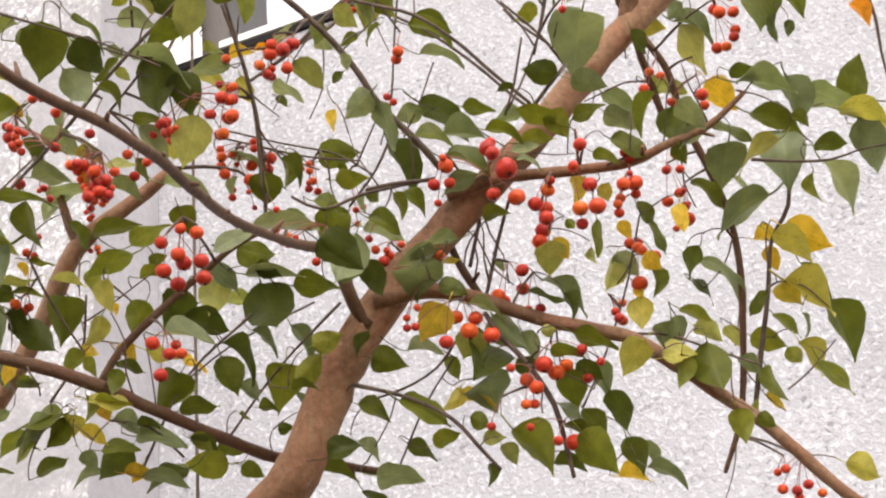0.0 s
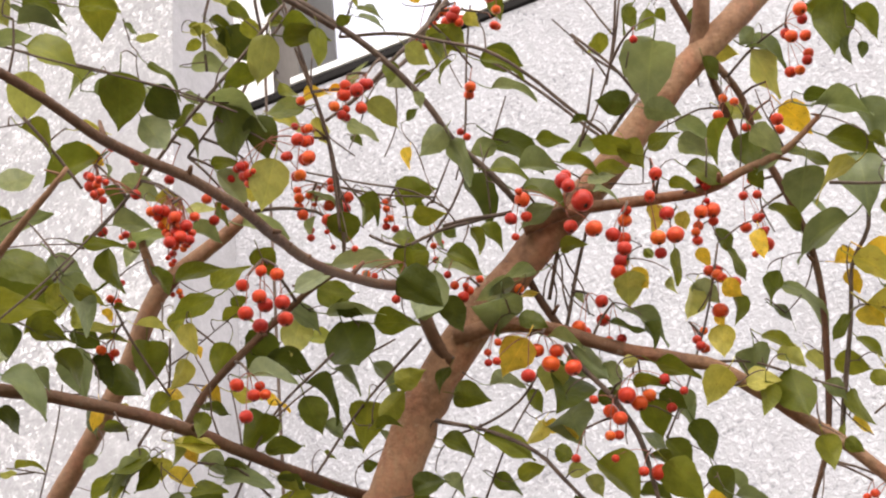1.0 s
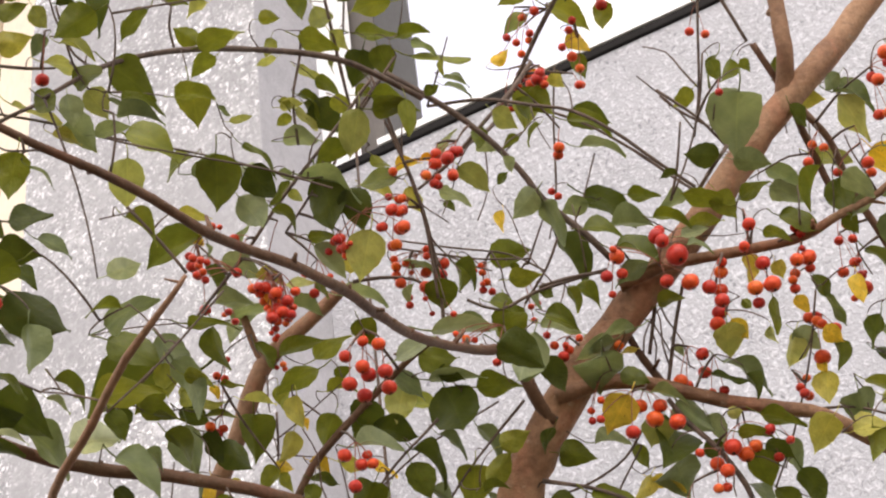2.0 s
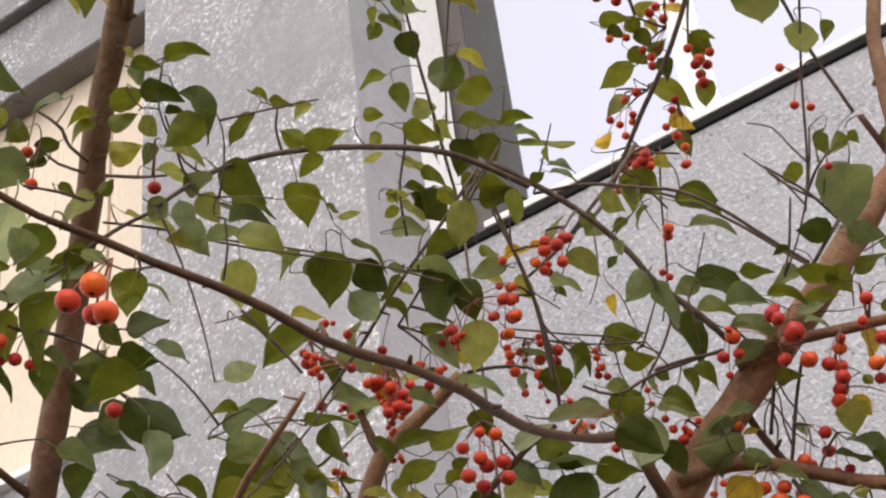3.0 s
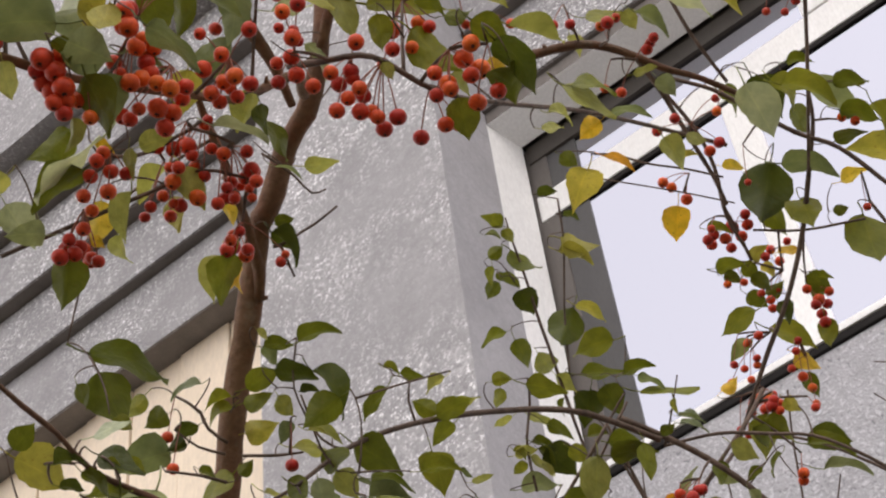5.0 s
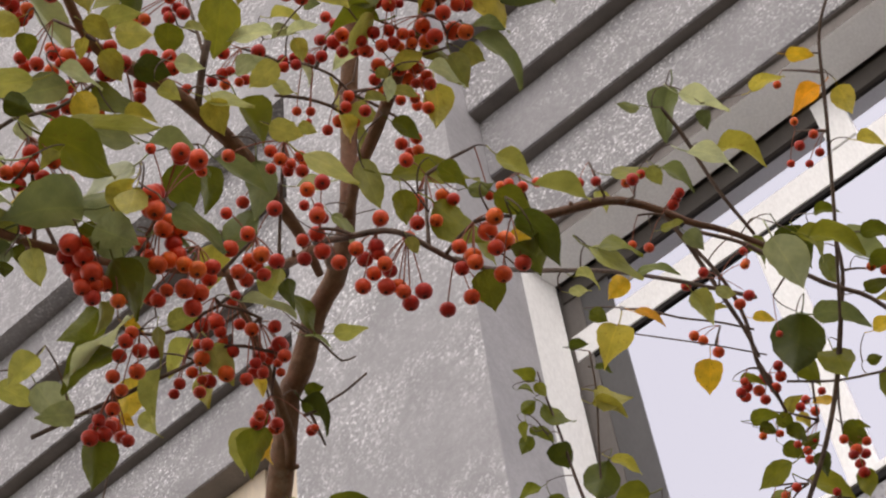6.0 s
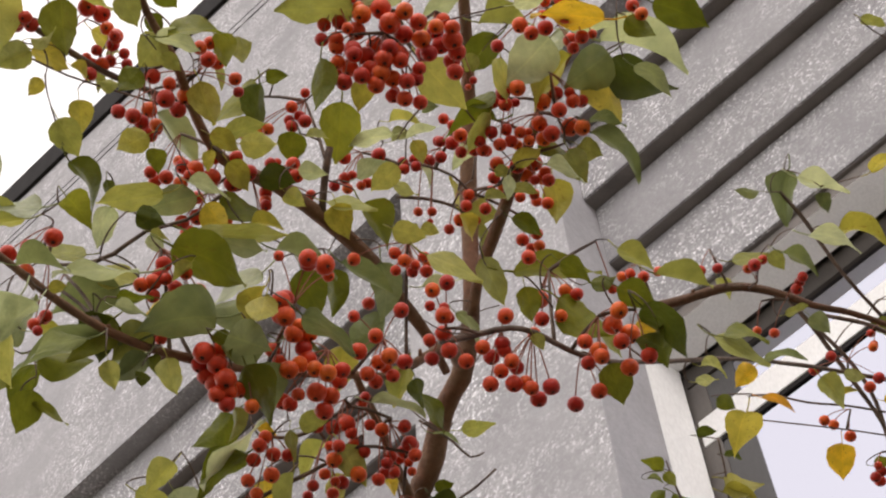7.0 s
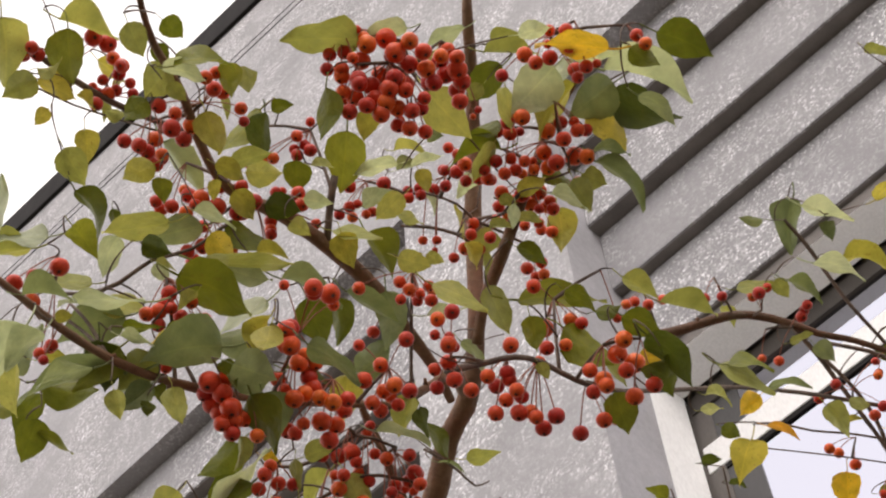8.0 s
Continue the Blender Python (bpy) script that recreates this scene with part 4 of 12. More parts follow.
limb(young_tree, "branch", (-0.421, 0.567, 2.825, 0.0024), (-0.426, 0.545, 2.834, 0.0022), (-0.420, 0.514, 2.848, 0.0022), (-0.418, 0.486, 2.859, 0.0019))
limb(young_tree, "limb", (-0.631, 0.622, 2.738, 0.0027), (-0.640, 0.637, 2.738, 0.0032), (-0.652, 0.662, 2.730, 0.0037), (-0.668, 0.696, 2.728, 0.0042), (-0.692, 0.736, 2.730, 0.0046), (-0.712, 0.771, 2.736, 0.0049), (-0.729, 0.798, 2.736, 0.0053), (-0.747, 0.826, 2.733, 0.0059), (-0.765, 0.842, 2.723, 0.0059), sides=8)
limb(young_tree, "branch", (-0.581, 0.622, 2.602, 0.0013), (-0.597, 0.594, 2.609, 0.0016), (-0.625, 0.583, 2.597, 0.0016), (-0.646, 0.567, 2.593, 0.0016), (-0.656, 0.552, 2.594, 0.0013))
limb(young_tree, "branch", (-0.587, 0.645, 2.584, 0.0013), (-0.609, 0.616, 2.588, 0.0016), (-0.642, 0.599, 2.577, 0.0018), (-0.675, 0.581, 2.565, 0.0020), (-0.707, 0.563, 2.552, 0.0020), (-0.745, 0.540, 2.535, 0.0020))
limb(young_tree, "twig", (-0.497, 0.654, 2.873, 0.0013), (-0.499, 0.634, 2.882, 0.0013), (-0.514, 0.606, 2.889, 0.0013), (-0.535, 0.590, 2.887, 0.0010))
limb(young_tree, "twig", (-0.375, 0.635, 2.832, 0.0012), (-0.385, 0.654, 2.819, 0.0012), (-0.416, 0.637, 2.818, 0.0015), (-0.450, 0.635, 2.806, 0.0015))
limb(young_tree, "twig", (-0.713, 0.808, 2.730, 0.0019), (-0.701, 0.815, 2.733, 0.0016), (-0.687, 0.819, 2.739, 0.0013), (-0.673, 0.824, 2.744, 0.0013), (-0.650, 0.829, 2.754, 0.0011))
limb(young_tree, "twig", (-0.675, 0.755, 2.788, 0.0016), (-0.669, 0.772, 2.781, 0.0013), (-0.664, 0.788, 2.773, 0.0013), (-0.661, 0.807, 2.763, 0.0011), (-0.649, 0.814, 2.765, 0.0008))
limb(young_tree, "twig", (-0.772, 0.894, 2.529, 0.0017), (-0.803, 0.880, 2.516, 0.0020), (-0.833, 0.869, 2.500, 0.0020))
limb(young_tree, "twig", (-0.839, 0.895, 2.551, 0.0013), (-0.804, 0.932, 2.547, 0.0013), (-0.781, 0.960, 2.541, 0.0013), (-0.750, 0.994, 2.533, 0.0010), (-0.698, 1.043, 2.522, 0.0010), (-0.666, 1.072, 2.514, 0.0010), (-0.624, 1.113, 2.498, 0.0010))
limb(young_tree, "twig", (-0.820, 0.875, 2.583, 0.0016), (-0.799, 0.897, 2.583, 0.0016), (-0.779, 0.913, 2.584, 0.0010))
limb(young_tree, "twig", (-0.828, 0.830, 2.612, 0.0016), (-0.830, 0.842, 2.601, 0.0016), (-0.824, 0.861, 2.592, 0.0018))
limb(young_tree, "twig", (-0.851, 0.821, 2.600, 0.0010), (-0.844, 0.843, 2.589, 0.0013), (-0.830, 0.864, 2.584, 0.0016))
limb(young_tree, "twig", (-0.846, 0.806, 2.540, 0.0012), (-0.828, 0.829, 2.538, 0.0015), (-0.814, 0.849, 2.533, 0.0017))
limb(young_tree, "twig", (-0.932, 0.797, 2.379, 0.0014), (-0.896, 0.811, 2.407, 0.0017), (-0.857, 0.823, 2.436, 0.0017), (-0.821, 0.838, 2.458, 0.0014))
limb(young_tree, "twig", (-0.903, 0.765, 2.438, 0.0014), (-0.891, 0.792, 2.429, 0.0014), (-0.871, 0.830, 2.415, 0.0014), (-0.844, 0.863, 2.412, 0.0012))
limb(young_tree, "branch", (-0.871, 0.749, 2.315, 0.0027), (-0.868, 0.771, 2.298, 0.0029), (-0.866, 0.793, 2.277, 0.0029))
limb(young_tree, "twig", (-0.931, 0.822, 2.356, 0.0010), (-0.901, 0.829, 2.384, 0.0010), (-0.880, 0.840, 2.396, 0.0010))
limb(young_tree, "twig", (-0.704, 0.920, 2.399, 0.0014), (-0.693, 0.951, 2.375, 0.0014), (-0.686, 0.974, 2.355, 0.0014))
limb(young_tree, "twig", (-0.725, 0.911, 2.391, 0.0007), (-0.707, 0.922, 2.395, 0.0007), (-0.700, 0.925, 2.397, 0.0009))
limb(young_tree, "twig", (-0.659, 0.848, 2.426, 0.0009), (-0.667, 0.860, 2.408, 0.0011), (-0.680, 0.870, 2.388, 0.0011))
limb(young_tree, "twig", (-0.432, 0.490, 2.053, 0.0005), (-0.433, 0.504, 2.055, 0.0005), (-0.455, 0.557, 2.099, 0.0007), (-0.540, 0.677, 2.205, 0.0009))
limb(young_tree, "twig", (-0.707, 0.831, 2.555, 0.0010), (-0.717, 0.866, 2.520, 0.0010), (-0.715, 0.884, 2.505, 0.0010))
limb(young_tree, "twig", (-0.668, 0.938, 2.566, 0.0012), (-0.664, 0.926, 2.580, 0.0012), (-0.655, 0.918, 2.592, 0.0010))
limb(young_tree, "twig", (-0.727, 0.907, 2.552, 0.0012), (-0.737, 0.889, 2.560, 0.0012), (-0.733, 0.852, 2.593, 0.0010), (-0.709, 0.831, 2.625, 0.0010))
limb(young_tree, "twig", (-0.723, 0.922, 2.216, 0.0009), (-0.676, 0.932, 2.251, 0.0009), (-0.624, 0.937, 2.292, 0.0009))
limb(shoot, "vine_stem", (-0.881, 1.624, -0.060, 0.0037), (-0.881, 1.624, 0.030, 0.0029), (-0.881, 1.624, 1.391, 0.0024), (-0.881, 1.624, 2.782, 0.0021), (-0.881, 1.624, 3.032, 0.0020), (-0.865, 1.579, 3.088, 0.0024), (-0.848, 1.527, 3.148, 0.0024), (-0.834, 1.483, 3.195, 0.0024), (-0.816, 1.434, 3.246, 0.0020), (-0.805, 1.400, 3.279, 0.0016), (-0.796, 1.378, 3.300, 0.0012))
limb(shoot, "vine_stem", (-0.879, 1.499, 3.128, 0.0016), (-0.894, 1.517, 3.102, 0.0019), (-0.925, 1.542, 3.059, 0.0019), (-0.944, 1.578, 3.010, 0.0019))
limb(shoot, "vine_stem", (-0.847, 1.559, 3.148, 0.0016), (-0.805, 1.508, 3.216, 0.0016), (-0.757, 1.458, 3.280, 0.0016), (-0.731, 1.420, 3.322, 0.0016))
limb(shoot, "vine_stem", (-0.783, 1.587, 3.094, 0.0016), (-0.820, 1.593, 3.069, 0.0019), (-0.863, 1.600, 3.037, 0.0023), (-0.920, 1.620, 2.981, 0.0023))
limb(tree, "twig", (-0.370, 1.352, 3.008, 0.0020), (-0.308, 1.285, 3.082, 0.0024), (-0.241, 1.204, 3.160, 0.0024), (-0.194, 1.143, 3.209, 0.0020), (-0.155, 1.117, 3.232, 0.0017))
limb(tree, "twig", (-0.194, 1.603, 2.546, 0.0021), (-0.155, 1.613, 2.536, 0.0018), (-0.115, 1.621, 2.529, 0.0015), (-0.085, 1.621, 2.531, 0.0012), (-0.039, 1.624, 2.528, 0.0009))
limb(tree, "twig", (-0.033, 1.546, 2.674, 0.0019), (-0.031, 1.565, 2.649, 0.0019), (-0.035, 1.586, 2.620, 0.0016), (-0.038, 1.610, 2.585, 0.0012), (-0.055, 1.638, 2.542, 0.0012))
limb(tree, "twig", (-0.220, 1.664, 2.419, 0.0015), (-0.203, 1.662, 2.427, 0.0012), (-0.179, 1.669, 2.419, 0.0012), (-0.158, 1.685, 2.393, 0.0009))
limb(tree, "twig", (-0.223, 1.711, 2.326, 0.0012), (-0.198, 1.708, 2.338, 0.0012), (-0.176, 1.703, 2.353, 0.0009), (-0.161, 1.699, 2.363, 0.0009))
limb(tree, "twig", (-0.458, 1.562, 2.356, 0.0011), (-0.438, 1.567, 2.342, 0.0010), (-0.413, 1.565, 2.330, 0.0008), (-0.400, 1.590, 2.323, 0.0007))
limb(tree, "twig", (-0.283, 1.530, 2.724, 0.0014), (-0.285, 1.529, 2.704, 0.0012), (-0.293, 1.542, 2.698, 0.0010), (-0.299, 1.565, 2.697, 0.0009))
limb(tree, "twig", (-0.241, 1.685, 2.488, 0.0012), (-0.250, 1.717, 2.467, 0.0011), (-0.260, 1.739, 2.442, 0.0009), (-0.273, 1.748, 2.411, 0.0008))
limb(tree, "twig", (-0.219, 1.521, 2.548, 0.0012), (-0.222, 1.505, 2.565, 0.0010), (-0.226, 1.488, 2.581, 0.0009), (-0.227, 1.475, 2.600, 0.0007))
limb(tree, "twig", (-0.451, 1.574, 2.336, 0.0012), (-0.448, 1.566, 2.321, 0.0011), (-0.448, 1.557, 2.306, 0.0009), (-0.447, 1.554, 2.294, 0.0008))
limb(tree, "twig", (-0.887, 1.300, 2.361, 0.0012), (-0.878, 1.297, 2.345, 0.0010), (-0.884, 1.318, 2.345, 0.0009), (-0.888, 1.328, 2.338, 0.0008))
limb(tree, "twig", (-0.329, 1.583, 2.477, 0.0013), (-0.335, 1.586, 2.461, 0.0011), (-0.346, 1.593, 2.449, 0.0010), (-0.360, 1.601, 2.442, 0.0008))
limb(tree, "twig", (-0.510, 1.514, 2.490, 0.0009), (-0.505, 1.507, 2.509, 0.0008), (-0.504, 1.509, 2.533, 0.0007), (-0.503, 1.513, 2.560, 0.0006))
limb(tree, "twig", (-0.654, 1.338, 2.645, 0.0011), (-0.659, 1.363, 2.644, 0.0010), (-0.651, 1.375, 2.636, 0.0008), (-0.643, 1.388, 2.628, 0.0007))
limb(tree, "twig", (-0.717, 1.248, 2.673, 0.0012), (-0.711, 1.262, 2.643, 0.0010), (-0.713, 1.278, 2.615, 0.0009), (-0.716, 1.296, 2.589, 0.0007))
limb(tree, "twig", (-0.373, 1.524, 2.774, 0.0014), (-0.384, 1.513, 2.799, 0.0012), (-0.396, 1.508, 2.830, 0.0011), (-0.421, 1.504, 2.849, 0.0009))
limb(tree, "twig", (-0.483, 1.545, 2.455, 0.0013), (-0.484, 1.540, 2.483, 0.0011), (-0.481, 1.540, 2.512, 0.0010), (-0.485, 1.538, 2.542, 0.0008))
limb(tree, "twig", (-0.616, 1.453, 2.785, 0.0012), (-0.628, 1.481, 2.765, 0.0011), (-0.638, 1.492, 2.731, 0.0009), (-0.663, 1.509, 2.711, 0.0008))
limb(tree, "twig", (-0.646, 1.303, 2.659, 0.0012), (-0.646, 1.303, 2.677, 0.0010), (-0.638, 1.290, 2.683, 0.0009), (-0.638, 1.296, 2.706, 0.0008))
limb(tree, "twig", (-0.439, 1.544, 2.398, 0.0011), (-0.449, 1.545, 2.403, 0.0009), (-0.456, 1.534, 2.405, 0.0008), (-0.465, 1.529, 2.407, 0.0007))
limb(tree, "twig", (-0.648, 1.282, 2.709, 0.0010), (-0.656, 1.278, 2.737, 0.0009), (-0.654, 1.259, 2.750, 0.0008), (-0.659, 1.241, 2.764, 0.0007))
limb(tree, "twig", (-0.816, 1.388, 2.337, 0.0012), (-0.811, 1.360, 2.357, 0.0010), (-0.799, 1.338, 2.379, 0.0008), (-0.799, 1.312, 2.398, 0.0007))
limb(tree, "twig", (-0.621, 1.438, 2.607, 0.0013), (-0.615, 1.445, 2.585, 0.0011), (-0.621, 1.461, 2.571, 0.0009), (-0.616, 1.470, 2.550, 0.0008))
limb(tree, "twig", (-0.621, 1.326, 2.740, 0.0014), (-0.601, 1.310, 2.751, 0.0012), (-0.584, 1.299, 2.768, 0.0010), (-0.566, 1.284, 2.781, 0.0009))
limb(tree, "twig", (-0.487, 1.522, 2.490, 0.0012), (-0.490, 1.536, 2.479, 0.0010), (-0.500, 1.551, 2.470, 0.0009), (-0.505, 1.554, 2.453, 0.0008))
limb(tree, "twig", (-0.380, 1.484, 2.690, 0.0012), (-0.388, 1.466, 2.711, 0.0011), (-0.404, 1.461, 2.740, 0.0009), (-0.414, 1.431, 2.748, 0.0008))
limb(tree, "twig", (-0.668, 1.395, 2.602, 0.0014), (-0.657, 1.418, 2.604, 0.0012), (-0.640, 1.426, 2.590, 0.0010), (-0.619, 1.429, 2.576, 0.0009))
limb(tree, "twig", (-0.543, 1.443, 2.540, 0.0011), (-0.548, 1.446, 2.528, 0.0010), (-0.553, 1.442, 2.513, 0.0008), (-0.559, 1.434, 2.497, 0.0007))
limb(tree, "twig", (-0.423, 1.509, 2.575, 0.0009), (-0.401, 1.506, 2.568, 0.0008), (-0.381, 1.505, 2.558, 0.0007), (-0.359, 1.502, 2.550, 0.0006))
limb(tree, "twig", (-0.360, 1.478, 2.671, 0.0010), (-0.349, 1.460, 2.679, 0.0009), (-0.339, 1.449, 2.692, 0.0007), (-0.329, 1.444, 2.710, 0.0006))
limb(tree, "twig", (-0.420, 1.553, 2.391, 0.0013), (-0.425, 1.570, 2.377, 0.0011), (-0.426, 1.571, 2.354, 0.0010), (-0.432, 1.595, 2.343, 0.0008))
limb(tree, "twig", (-0.268, 1.739, 2.379, 0.0010), (-0.261, 1.759, 2.365, 0.0009), (-0.250, 1.761, 2.344, 0.0008), (-0.235, 1.758, 2.324, 0.0006))
limb(tree, "twig", (-0.333, 1.525, 2.668, 0.0012), (-0.347, 1.528, 2.637, 0.0010), (-0.370, 1.547, 2.621, 0.0009), (-0.385, 1.577, 2.606, 0.0008))
limb(tree, "twig", (-0.294, 1.765, 2.315, 0.0010), (-0.302, 1.769, 2.286, 0.0009), (-0.315, 1.774, 2.259, 0.0007), (-0.332, 1.779, 2.235, 0.0006))
limb(tree, "twig", (-0.959, 1.454, 2.551, 0.0013), (-0.950, 1.470, 2.535, 0.0011), (-0.942, 1.476, 2.510, 0.0009), (-0.938, 1.478, 2.483, 0.0008))
limb(tree, "twig", (-0.668, 1.395, 2.602, 0.0011), (-0.663, 1.396, 2.581, 0.0010), (-0.667, 1.419, 2.576, 0.0008), (-0.661, 1.434, 2.568, 0.0007))
limb(tree, "twig", (-0.306, 1.518, 2.530, 0.0012), (-0.299, 1.497, 2.537, 0.0011), (-0.293, 1.489, 2.552, 0.0009), (-0.290, 1.490, 2.573, 0.0008))
limb(tree, "twig", (-0.505, 1.531, 2.466, 0.0012), (-0.499, 1.529, 2.491, 0.0011), (-0.486, 1.531, 2.512, 0.0009), (-0.462, 1.519, 2.518, 0.0008))
limb(tree, "twig", (-0.806, 1.410, 2.334, 0.0011), (-0.797, 1.389, 2.350, 0.0009), (-0.800, 1.387, 2.376, 0.0008), (-0.800, 1.378, 2.400, 0.0007))
limb(tree, "twig", (-0.880, 1.386, 2.446, 0.0011), (-0.851, 1.388, 2.458, 0.0010), (-0.819, 1.383, 2.468, 0.0008), (-0.790, 1.383, 2.481, 0.0007))
limb(tree, "twig", (-0.379, 1.477, 2.617, 0.0012), (-0.366, 1.464, 2.618, 0.0010), (-0.353, 1.459, 2.622, 0.0008), (-0.344, 1.469, 2.640, 0.0007))
limb(tree, "twig", (-0.238, 1.673, 2.510, 0.0011), (-0.251, 1.698, 2.499, 0.0010), (-0.266, 1.701, 2.480, 0.0008), (-0.286, 1.699, 2.464, 0.0007))
limb(tree, "twig", (-0.523, 1.380, 2.728, 0.0010), (-0.522, 1.382, 2.706, 0.0008), (-0.521, 1.394, 2.693, 0.0007), (-0.515, 1.397, 2.673, 0.0006))
limb(tree, "twig", (-0.279, 1.596, 2.655, 0.0011), (-0.280, 1.597, 2.682, 0.0010), (-0.280, 1.590, 2.703, 0.0008), (-0.272, 1.580, 2.720, 0.0007))
limb(tree, "twig", (-0.930, 1.448, 2.587, 0.0014), (-0.928, 1.448, 2.565, 0.0012), (-0.929, 1.449, 2.546, 0.0010), (-0.930, 1.453, 2.528, 0.0009))
limb(tree, "twig", (-0.657, 1.363, 2.580, 0.0010), (-0.660, 1.377, 2.565, 0.0009), (-0.658, 1.381, 2.543, 0.0007), (-0.657, 1.385, 2.521, 0.0006))
limb(tree, "twig", (-0.269, 1.519, 2.538, 0.0010), (-0.260, 1.507, 2.558, 0.0008), (-0.252, 1.492, 2.575, 0.0007), (-0.240, 1.486, 2.596, 0.0006))
limb(tree, "twig", (-0.332, 1.512, 2.531, 0.0013), (-0.318, 1.501, 2.525, 0.0011), (-0.308, 1.516, 2.536, 0.0010), (-0.295, 1.516, 2.535, 0.0008))
limb(tree, "twig", (-0.276, 1.620, 2.622, 0.0014), (-0.274, 1.648, 2.605, 0.0012), (-0.280, 1.670, 2.585, 0.0010), (-0.275, 1.688, 2.561, 0.0009))
limb(tree, "twig", (-0.268, 1.636, 2.290, 0.0012), (-0.269, 1.640, 2.312, 0.0011), (-0.267, 1.643, 2.334, 0.0009), (-0.275, 1.638, 2.350, 0.0008))
limb(tree, "twig", (-0.281, 1.584, 2.671, 0.0014), (-0.307, 1.582, 2.679, 0.0012), (-0.332, 1.583, 2.676, 0.0010), (-0.359, 1.589, 2.676, 0.0009))
limb(tree, "twig", (-0.524, 1.458, 2.544, 0.0012), (-0.515, 1.436, 2.559, 0.0010), (-0.510, 1.420, 2.579, 0.0008), (-0.509, 1.413, 2.605, 0.0007))
limb(tree, "twig", (-0.469, 1.505, 2.524, 0.0012), (-0.470, 1.527, 2.502, 0.0011), (-0.461, 1.537, 2.475, 0.0009), (-0.462, 1.546, 2.446, 0.0008))
limb(tree, "twig", (-0.556, 1.439, 2.538, 0.0010), (-0.562, 1.422, 2.552, 0.0009), (-0.572, 1.420, 2.576, 0.0007), (-0.579, 1.421, 2.605, 0.0006))
limb(tree, "twig", (-0.485, 1.404, 2.716, 0.0011), (-0.483, 1.401, 2.728, 0.0010), (-0.483, 1.399, 2.742, 0.0008), (-0.485, 1.390, 2.750, 0.0007))
limb(tree, "twig", (-0.590, 1.463, 2.592, 0.0014), (-0.571, 1.447, 2.604, 0.0012), (-0.557, 1.444, 2.625, 0.0010), (-0.540, 1.429, 2.638, 0.0009))
limb(tree, "twig", (-0.652, 1.350, 2.600, 0.0013), (-0.653, 1.372, 2.593, 0.0012), (-0.651, 1.395, 2.589, 0.0010), (-0.643, 1.399, 2.569, 0.0009))
limb(tree, "twig", (-0.660, 1.241, 2.713, 0.0013), (-0.669, 1.253, 2.703, 0.0011), (-0.675, 1.267, 2.692, 0.0009), (-0.671, 1.278, 2.679, 0.0008))
limb(tree, "twig", (-0.619, 1.426, 2.756, 0.0011), (-0.637, 1.421, 2.728, 0.0009), (-0.661, 1.446, 2.717, 0.0008), (-0.676, 1.443, 2.686, 0.0007))
limb(tree, "twig", (-0.728, 1.242, 2.641, 0.0011), (-0.723, 1.238, 2.657, 0.0010), (-0.712, 1.229, 2.667, 0.0008), (-0.700, 1.229, 2.679, 0.0007))
limb(tree, "twig", (-0.501, 1.502, 2.513, 0.0012), (-0.479, 1.511, 2.488, 0.0010), (-0.473, 1.526, 2.461, 0.0009), (-0.459, 1.553, 2.447, 0.0007))
limb(young_tree, "twig", (-0.565, 0.478, 2.779, 0.0008), (-0.558, 0.482, 2.783, 0.0007), (-0.545, 0.479, 2.776, 0.0006), (-0.541, 0.483, 2.787, 0.0005))
limb(young_tree, "twig", (-0.421, 0.567, 2.825, 0.0010), (-0.426, 0.590, 2.827, 0.0008), (-0.426, 0.609, 2.818, 0.0007), (-0.430, 0.634, 2.823, 0.0006))
limb(young_tree, "twig", (-0.608, 0.292, 2.836, 0.0008), (-0.600, 0.270, 2.847, 0.0007), (-0.585, 0.249, 2.852, 0.0006), (-0.571, 0.226, 2.853, 0.0005))
limb(young_tree, "twig", (-0.423, 0.637, 2.559, 0.0006), (-0.419, 0.635, 2.570, 0.0005), (-0.411, 0.623, 2.568, 0.0005), (-0.409, 0.628, 2.588, 0.0004))
limb(young_tree, "twig", (-0.623, 0.760, 2.806, 0.0011), (-0.615, 0.771, 2.828, 0.0010), (-0.604, 0.775, 2.843, 0.0008), (-0.593, 0.774, 2.858, 0.0007))
limb(young_tree, "twig", (-0.576, 0.424, 2.699, 0.0007), (-0.569, 0.403, 2.708, 0.0006), (-0.559, 0.380, 2.713, 0.0005), (-0.547, 0.355, 2.710, 0.0005))
limb(young_tree, "twig", (-0.605, 0.711, 2.781, 0.0009), (-0.587, 0.716, 2.802, 0.0008), (-0.566, 0.721, 2.815, 0.0006), (-0.540, 0.729, 2.809, 0.0006))
limb(young_tree, "twig", (-0.516, 0.650, 2.867, 0.0010), (-0.507, 0.648, 2.870, 0.0008), (-0.503, 0.654, 2.889, 0.0007), (-0.498, 0.662, 2.904, 0.0006))
limb(young_tree, "twig", (-0.682, 0.348, 2.662, 0.0007), (-0.688, 0.339, 2.648, 0.0006), (-0.710, 0.338, 2.657, 0.0005), (-0.729, 0.338, 2.659, 0.0004))
limb(young_tree, "twig", (-0.542, 0.376, 2.755, 0.0008), (-0.530, 0.366, 2.765, 0.0007), (-0.524, 0.360, 2.788, 0.0006), (-0.513, 0.340, 2.783, 0.0005))
limb(young_tree, "twig", (-0.609, 0.616, 2.588, 0.0009), (-0.617, 0.613, 2.594, 0.0008), (-0.627, 0.611, 2.597, 0.0007), (-0.628, 0.603, 2.586, 0.0006))
limb(young_tree, "twig", (-0.450, 0.602, 2.568, 0.0006), (-0.460, 0.585, 2.560, 0.0006), (-0.476, 0.576, 2.571, 0.0005), (-0.476, 0.553, 2.566, 0.0004))
